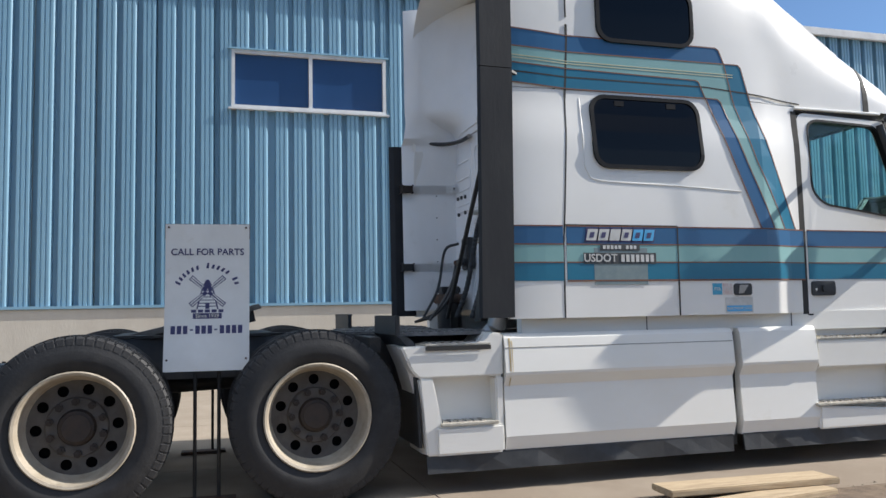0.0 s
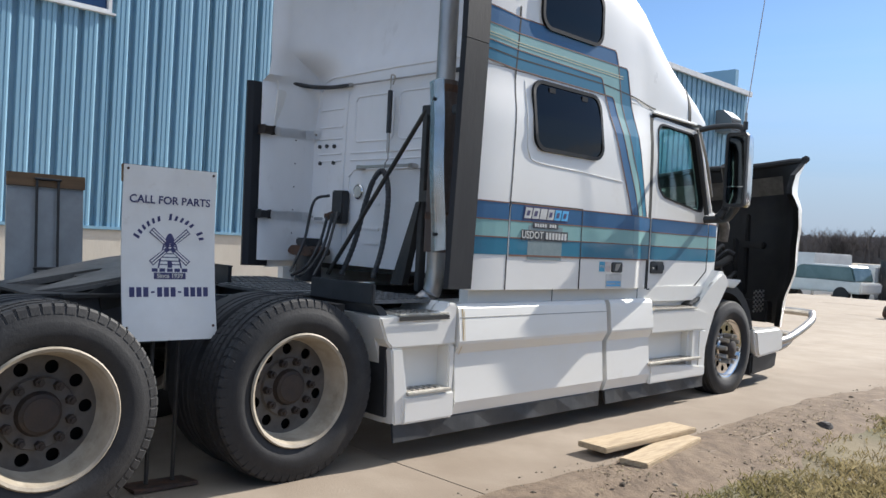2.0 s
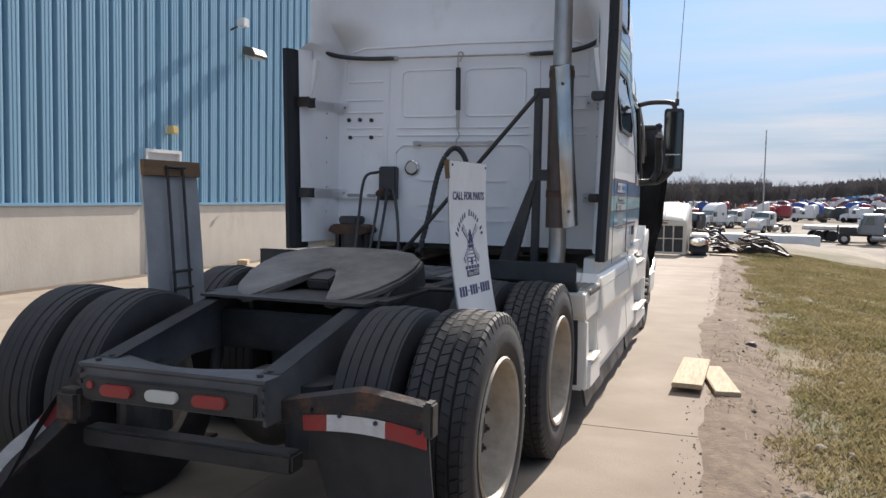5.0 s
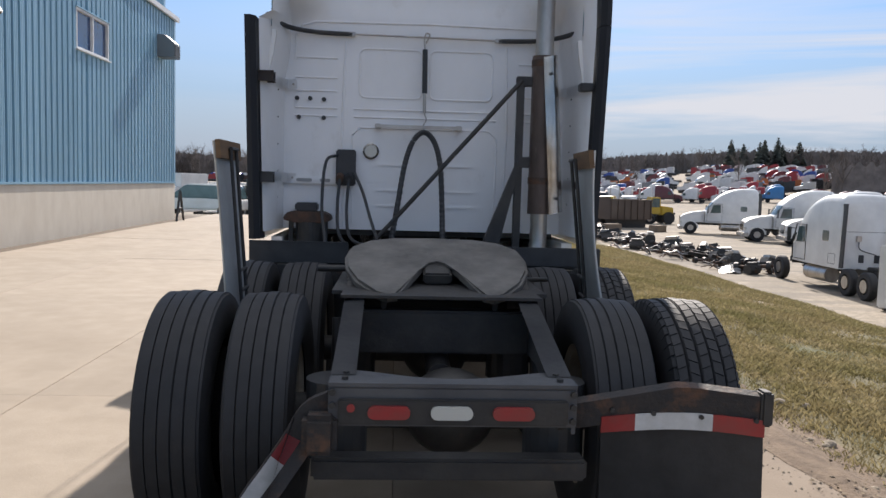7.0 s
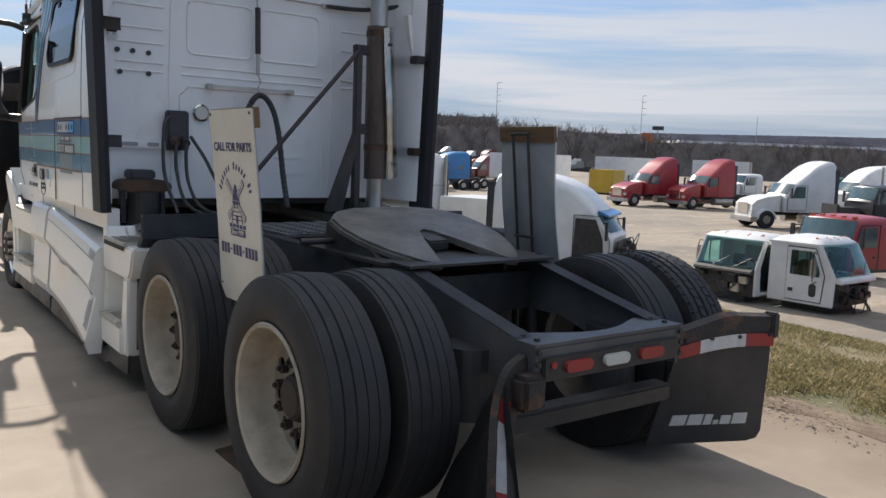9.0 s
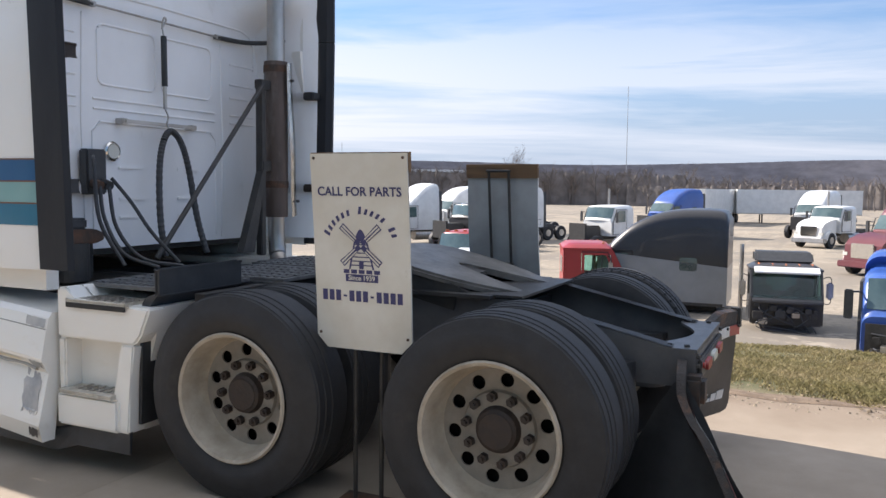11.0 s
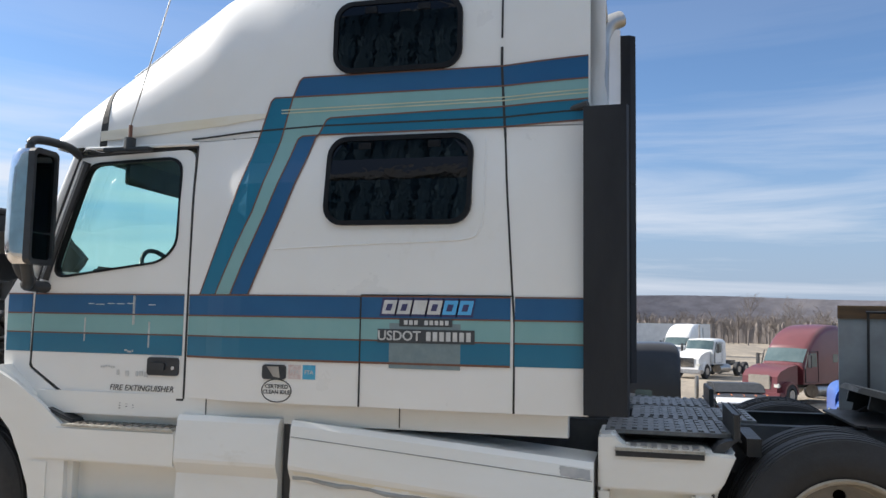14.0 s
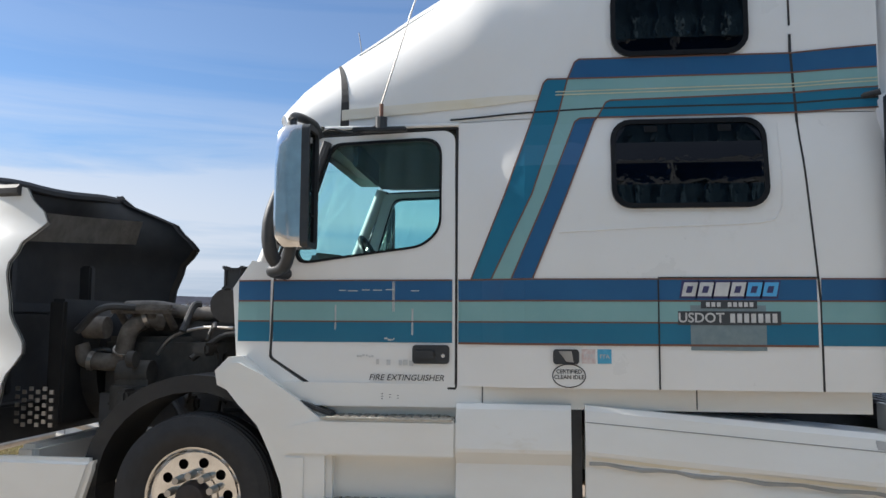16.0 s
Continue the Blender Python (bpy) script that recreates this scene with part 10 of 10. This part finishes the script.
# vehicles standing where the yard runs out into the lot
for style, colour, lab, x, y, turn, hooded in (
        ("day", "black", "black truck with its hood towards the yard", -0.9, 80.0, 150, True), ("day", "black", "black chassis cab beyond the yard", -3.6, 66.0, 120, False), ("day", "grey", "silver grey day cab beyond the yard", -3.3, 96.0, 165, True),
        ("aero", "white", "white sleeper tractor behind a blue one", 0.2, 108.0, 150, True), ("day", "white", "white day cab among the far trucks", 3.4, 112.0, 140, True), ("tall", "red", "red tractor among the far trucks", 1.0, 134.0, 120, True),
        ("day", "red", "low red cab among the far trucks", -2.4, 122.0, 110, True), ("day", "grey", "grey day cab among the far trucks", -5.6, 116.0, 160, True), ("classic", "white", "white flat-roof tractor by a red one", 4.6, 128.0, 100, True),
        ("day", "maroon", "maroon day cab among the far trucks", -4.4, 138.0, 95, True), ("classic", "black", "black tractor at the edge of the lot", -8.0, 98.0, 130, True), ("day", "white", "white cab with a black visor", 6.4, 96.0, 150, True)):
    put(lot_truck(style, colour, lab, hooded), x, y, turn, size=0.88)


# ---- distance: woods, hills, poles ----
# branches, brush and needles are paled in colour to stand for distance haze
BARK = material("bare_winter_branches", (0.19, 0.162, 0.144), 0.95, second=(0.13, 0.112, 0.098), scale=0.3, island=0.25)
BRUSH = material("brown_winter_brush", (0.20, 0.172, 0.155), 1.0, second=(0.125, 0.108, 0.096), scale=0.5, stain=(0.245, 0.212, 0.19), stain_scale=0.12, bump=1.0, bump_scale=1.5)
PINE = material("dark_pine_needles", (0.075, 0.088, 0.070), 0.95, second=(0.11, 0.122, 0.10), scale=1.2, island=0.3)
# distance haze over the hills is put into this pale, bluish colour
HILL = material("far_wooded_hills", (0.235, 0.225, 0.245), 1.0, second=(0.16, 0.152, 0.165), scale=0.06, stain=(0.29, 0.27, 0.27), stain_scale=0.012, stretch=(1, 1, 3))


class Sticks:
    """Gathers thin tapered twigs into one mesh."""

    def __init__(self):
        self.v, self.f = [], []

    def add(self, p, q, r, r2):
        d = (q - p).normalized()
        a = d.cross(Vector((0.3, 0.9, 0.2))).normalized()
        b = d.cross(a)
        n = len(self.v)
        for c, rad in ((p, r), (q, r2)):
            for k in range(3):
                t = 2.094 * k
                self.v.append(c + rad * (math.cos(t) * a + math.sin(t) * b))
        self.f += [(n, n + 1, n + 4, n + 3), (n + 1, n + 2, n + 5, n + 4), (n + 2, n, n + 3, n + 5)]

    def link(self, name, mat):
        me = bpy.data.meshes.new(name)
        me.from_pydata([tuple(v) for v in self.v], [], self.f)
        me.materials.append(mat)
        return new(name, me)


def grow(st, base, height, rnd, fine=1, thick=1.0):
    """A bare deciduous tree: trunk, limbs, twigs."""
    top = base + Vector((rnd.uniform(-0.08, 0.08), rnd.uniform(-0.08, 0.08), 1)) * height * 0.62
    r = height * 0.014 * thick
    st.add(base, top, r, r * 0.4)
    for i in range(7 + 3 * fine):
        h = rnd.uniform(0.28, 1.0)
        p = base.lerp(top, h)
        a = rnd.uniform(0, 6.283)
        ln = height * rnd.uniform(0.22, 0.42) * (1.15 - 0.4 * h)
        q = p + Vector((math.cos(a) * 0.55, math.sin(a) * 0.55, rnd.uniform(0.6, 1.1))) * ln
        st.add(p, q, r * 0.38, r * 0.15)
        for j in range(3 + 2 * fine):
            c = p.lerp(q, rnd.uniform(0.3, 1.0))
            d = c + Vector((rnd.uniform(-0.6, 0.6), rnd.uniform(-0.6, 0.6), rnd.uniform(0.2, 0.9))) * ln * 0.55
            st.add(c, d, r * 0.16, r * 0.05)
            if fine > 1:
                for k in range(4):
                    e = c.lerp(d, rnd.uniform(0.4, 1.0))
                    st.add(e, e + Vector((rnd.uniform(-0.5, 0.5), rnd.uniform(-0.5, 0.5), rnd.uniform(0.1, 0.7))) * ln * 0.3, r * 0.07, r * 0.025)


def belt(name, label, spots, hmin, hmax, seed, z=LOT):
    rnd = random.Random(seed)
    st = Sticks()
    for x, y in spots(rnd):
        grow(st, Vector((x, y, bank(x, y))), rnd.uniform(hmin, hmax), rnd, 1, 1.9)
    o = st.link(name, BARK)
    tagged(o, label, "trees", kind="stuff")


def arc_spots(count, r0, r1, a0, a1):
    def spots(rnd):
        for _ in range(count):
            a, r = radians(rnd.uniform(a0, a1)), rnd.uniform(r0, r1)
            yield r * math.sin(a), r * math.cos(a)
    return spots


belt("woods", "belt of bare winter trees behind the truck lot", arc_spots(800, 366, 402, 2, 40), 8.5, 13.0, 1)
belt("woods", "taller bare trees beyond the end of the yard", arc_spots(900, 366, 402, -40, 3), 10.5, 16.5, 4)
belt("woods", "belt of bare winter trees along the far fence", arc_spots(1100, 188, 235, 29.5, 80), 7.0, 11.0, 2)
belt("woods", "bare scrub and trees beyond the lane", arc_spots(700, 175, 260, 78, 128), 5, 9, 3)


def ridge(name, label, radius, a0, a1, low, high, mat, seed, base, depth, n=420):
    """A wooded rise: a strip with an uneven crest that falls off behind."""
    bm = bmesh.new()
    rows = []
    for i in range(n + 1):
        a = radians(a0 + (a1 - a0) * i / n)
        d = Vector((math.sin(a), math.cos(a), 0))
        k = 0.5 + 0.5 * noise.noise(Vector((i * 9.0 / n + seed, 0, 0))) + 0.45 * noise.noise(Vector((i * 0.37, seed, 0))) + 0.38 * noise.noise(Vector((i * 0.93, seed, 4)))
        if radius > 500:
            k = 0.5 + 0.5 * noise.noise(Vector((i * 6.0 / n + seed, 0, 0))) + 0.03 * noise.noise(Vector((i * 0.7, seed, 0)))
        hgt = low + (high - low) * k
        ground_z = bank(d.x * radius, d.y * radius) if radius < 500 else base
        rows.append([bm.verts.new(d * (radius + depth * f) + Vector((0, 0, ground_z + hgt * g))) for f, g in ((-0.06, 0.0), (-0.03, 0.6), (0.0, 1.0), (0.6, 0.9), (1.0, 0.0))])
    for p, q in zip(rows, rows[1:]):
        for k in range(4):
            bm.faces.new((p[k], q[k], q[k + 1], p[k + 1]))
    o = part(name, bm, mat, smooth=True)
    tagged(o, label, "woods", kind="stuff")


ridge("brush", "dense brown brush under the bare trees", 375, 2, 40, 7.6, 10.6, BRUSH, 2, LOT, 40, 620)
ridge("brush", "dark brush beyond the end of the yard", 378, -44, 3, 9.5, 12.5, BRUSH, 6, LOT, 40, 720)
ridge("brush", "dense brown brush along the far fence", 192, 29.5, 82, 6.0, 8.5, BRUSH, 7, LOT, 40)
ridge("brush", "brown scrub beyond the lane", 190, 78, 130, 3.4, 6.0, BRUSH, 12, LOT, 40)
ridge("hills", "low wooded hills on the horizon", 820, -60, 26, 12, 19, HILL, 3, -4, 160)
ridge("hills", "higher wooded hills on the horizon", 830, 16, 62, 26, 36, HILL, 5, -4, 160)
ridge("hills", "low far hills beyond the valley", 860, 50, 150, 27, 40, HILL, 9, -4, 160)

# single trees that stand out
rnd = random.Random(77)
for x, y, h in ((52.0, 207.0, 14.5), (66.0, 215.0, 11.0), (92.0, 240.0, 12.0), (-22.8, 148.0, 12.6), (-47.0, 194.0, 10.0), (-36.0, 197.0, 9.5), (-18.0, 199.0, 10.5), (-28.0, 192.0, 9.0), (-6.8, 230.0, 13.0), (-20.5, 205.0, 11.0), (88.0, 200.0, 12.0), (70.0, 30.0 + 95, 10.0), (170.0, 62.0, 14.0), (150.0, 20.0, 9.0), (165.0, -18.0, 12.0), (175.0, -28.0, 11.0), (112.0, 40.0, 9.0)):
    st = Sticks()
    grow(st, Vector((0, 0, 0)), h, rnd, 2)
    o = st.link("bare_tree", BARK)
    o.location = (x, y, bank(x, y))
    tagged(o, "tall bare tree standing over the winter woods", "tree", "bare trees")
for i, (x, y, h) in enumerate(((140.0, 330.0, 14.0), (147.0, 334.0, 12.0), (154.0, 329.0, 13.5), (161.0, 332.0, 15.0), (168.0, 327.0, 13.0), (150.5, 326.0, 12.5), (157.0, 336.0, 14.0), (164.5, 335.0, 12.0), (171.0, 334.0, 13.0))):
    tr = thing("pine_tree", "dark evergreen pine at the edge of the lot", "tree", (x, y, bank(x, y)), "pines")
    part("trunk", rod((0, 0, 0), (0, 0, h * 0.95), h * 0.016, seg=8, r2=0.03), BARK, tr)
    bm = bmesh.new()
    r2 = random.Random(i)
    for k in range(320):
        z = h * (0.12 + 0.86 * r2.random())
        a, reach = r2.uniform(0, 6.283), (h - z) * 0.30 + 0.5
        p = Vector((math.cos(a), math.sin(a), 0)) * reach * r2.uniform(0.5, 1.0)
        side = Vector((-math.sin(a), math.cos(a), 0)) * reach * 0.28
        t_ = bm.verts.new((0, 0, z + 0.3))
        u, v, w = (bm.verts.new(q) for q in (p + side + Vector((0, 0, z - 0.2 * reach)), p * 1.15 + Vector((0, 0, z - 0.35 * reach)), p - side + Vector((0, 0, z - 0.2 * reach))))
        bm.faces.new((t_, u, v)); bm.faces.new((t_, v, w))
    part("crown", bm, PINE, tr)
for x, y, h, arm in ((46.0, 190.0, 18.0, 0), (37.9, 191.3, 18.8, 1), (-15.9, 148.0, 11.2, 0), (180.0, 150.0, 20.0, 1), (190.0, 120.0, 16.0, 0), (205.0, 44.0, 30.0, 0), (150.0, 178.0, 19.0, 1), (6.0, 98.0, 12.0, 0)):
    o = thing("utility_pole", "thin grey utility pole above the woods", "pole", (x, y, bank(x, y)), "utility poles")
    part("post", rod((0, 0, 0), (0, 0, h), 0.10, seg=8, r2=0.06), SIGNBACK, o)
    if arm:
        for k in range(4):
            part("crossarm", rod((-0.1, 0, h - 0.1 - 1.75 * k), (1.55, 0, h + 0.1 - 1.75 * k), 0.07, seg=6), SIGNBACK, o)
for x, y, h, colour, lab in ((148.0, 121.0, 9.2, "orange", "orange roadside sign on a post"), (150.5, 120.0, 11.0, "grey", "dark roadside sign board on a post")):
    o = thing("roadside_sign", lab, "sign", (x, y, bank(x, y)), "roadside signs", turn=-50)
    part("post", rod((0, 0, 0), (0, 0, h), 0.13, seg=8), SIGNBACK, o)
    part("panel", box((-1.3, -0.15, h - (1.9 if colour == "orange" else 0.9)), (1.3, 0.15, h)), PAINTS[colour] if colour == "orange" else PAINTS["black"], o, bevel=0.04)
o = thing("warehouse", "long low grey warehouse behind the trees", "building", (240.0, 132.0, LOT), turn=-35)
part("wall", box((-45, -12, 0), (45, 12, 9)), PAINTS["grey"], o)
part("roof", box((-46, -13, 9), (46, 13, 9.8)), TRIM, o)

# ---- grass on the shoulder and the bank ----
GRASS = material("dry_green_and_straw_grass", (0.275, 0.222, 0.115), 0.9, second=(0.165, 0.155, 0.062), scale=0.8, stain=(0.38, 0.31, 0.18), stain_scale=1.6, stain_cut=(0.46, 0.66), island=0.35)
rnd = np.random.RandomState(3)
verts, faces = [], []
for _ in range(340000):
    x = 1.85 + 9.0 * rnd.rand() ** 1.5
    y = -5.0 + 27.0 * rnd.rand() ** 1.15 if rnd.rand() < 0.9 else -5.0 - 14.0 * rnd.rand() ** 1.6
    dens = noise.noise(Vector((x * 0.8, y * 0.8, 3))) + 0.55 * noise.noise(Vector((x * 3.1, y * 3.1, 7))) + min(1.0, (x - 2.2) / 0.8) * 0.95 - 0.34 + 0.12 * min(1.0, max(0.0, (y - 4.0) / 6.0))
    if x < 2.2 or rnd.rand() > 0.12 + 0.95 * dens:      # thins out into bare earth, with no hard edge
        continue
    dens = max(0.0, dens)
    z = bank(x, y)
    for b in range(2):
        h = (0.014 + 0.032 * rnd.rand()) * (1 + 0.5 * dens)
        a = 6.283 * rnd.rand()
        lean = h * (0.3 + 1.1 * rnd.rand())
        ox, oy = x + 0.03 * rnd.randn(), y + 0.03 * rnd.randn()
        w = 0.0035 + 0.003 * rnd.rand()
        ca, sa = math.cos(a), math.sin(a)
        n = len(verts)
        verts += [(ox - sa * w, oy + ca * w, z - 0.01), (ox + sa * w, oy - ca * w, z - 0.01), (ox + ca * lean * 0.5, oy + sa * lean * 0.5, z + h * 0.75), (ox + ca * lean, oy + sa * lean, z + h)]
        faces += [(n, n + 1, n + 2), (n + 1, n + 3, n + 2)]
me = bpy.data.meshes.new("grass")
me.from_pydata(verts, [], faces)
# thin blades let light through
gn, gl_n = GRASS.node_tree.nodes, GRASS.node_tree.links
gb = gn["Principled BSDF"]
gt, gm = gn.new("ShaderNodeBsdfTranslucent"), gn.new("ShaderNodeMixShader")
gl_n.new(gb.inputs["Base Color"].links[0].from_socket, gt.inputs[0])
gm.inputs[0].default_value = 0.4
gl_n.new(gb.outputs[0], gm.inputs[1]); gl_n.new(gt.outputs[0], gm.inputs[2])
gl_n.new(gm.outputs[0], gn["Material Output"].inputs[0])
me.materials.append(GRASS)
tagged(new("grass", me), "short dry winter grass in tufts", "grass", kind="stuff")
# crumbs of gravel and earth along the pavement edge
verts, faces = [], []
for _ in range(2600):
    x, y = 1.80 + abs(rnd.randn()) * 0.45, -4.0 + 20 * rnd.rand() ** 1.2
    r = 0.003 + 0.008 * rnd.rand() ** 3
    z = max(bank(x, y), 0.0 if x < 2.20 else -9)
    n = len(verts)
    verts += [(x - r, y - r, z), (x + r, y - r, z), (x + r * 0.8, y + r, z), (x - r, y + r * 0.9, z), (x + 0.2 * r, y, z + r * 1.2)]
    faces += [(n, n + 1, n + 4), (n + 1, n + 2, n + 4), (n + 2, n + 3, n + 4), (n + 3, n, n + 4)]
me = bpy.data.meshes.new("gravel")
me.from_pydata(verts, [], faces)
me.materials.append(material("earth_crumbs", (0.25, 0.21, 0.155), 0.95, island=0.4))
tagged(new("gravel", me), "loose gravel and earth crumbs along the pavement edge", "gravel", kind="stuff")

# clods of earth and leaf litter on the verge
litter_v, litter_f = [], []
for _ in range(11000):
    x, y = 1.93 + abs(rnd.randn()) * 0.75, -4.0 + 22 * rnd.rand() ** 1.2
    if noise.noise(Vector((x * 1.7, y * 1.1, 11))) < -0.12:
        continue
    r, a = 0.005 + 0.016 * rnd.rand() ** 2, 6.283 * rnd.rand()
    z = max(bank(x, y) + 0.012, 0.010 if x < 2.30 else -9)
    n = len(litter_v)
    ca, sa = r * math.cos(a), r * math.sin(a)
    litter_v += [(x - ca, y - sa, z), (x + sa * 0.6, y - ca * 0.6, z + 0.006 * rnd.rand()), (x + ca, y + sa, z + 0.010 * rnd.rand()), (x - sa * 0.6, y + ca * 0.6, z + 0.004 * rnd.rand())]
    litter_f.append((n, n + 1, n + 2, n + 3))
me = bpy.data.meshes.new("leaf_litter")
me.from_pydata(litter_v, [], litter_f)
me.materials.append(material("dry_leaf_litter", (0.13, 0.092, 0.055), 0.9, second=(0.24, 0.19, 0.11), scale=12, island=0.5))
tagged(new("leaf_litter", me), "dry brown leaf litter scattered on the dirt", "leaves", kind="stuff")
bm = bmesh.new()
for _ in range(300):
    x, y = 1.95 + abs(rnd.randn()) * 0.8, -3.5 + 18 * rnd.rand() ** 1.1
    r = 0.006 + 0.020 * rnd.rand() ** 4
    z = max(bank(x, y), 0.004 if x < 2.30 else -9)
    made_v = bmesh.ops.create_icosphere(bm, subdivisions=1, radius=r, matrix=Matrix.Translation((x, y, z + 0.2 * r)))["verts"]
    for v in made_v:
        v.co.z = z + (v.co.z - z) * 0.7
        v.co += Vector((rnd.randn(), rnd.randn(), rnd.randn())) * 0.16 * r
o = part("earth_clods", bm, material("dark_earth_clod", (0.10, 0.078, 0.054), 0.95, second=(0.14, 0.11, 0.078), scale=25, island=0.3))
tagged(o, "dark clods of earth along the verge", "dirt", kind="stuff")
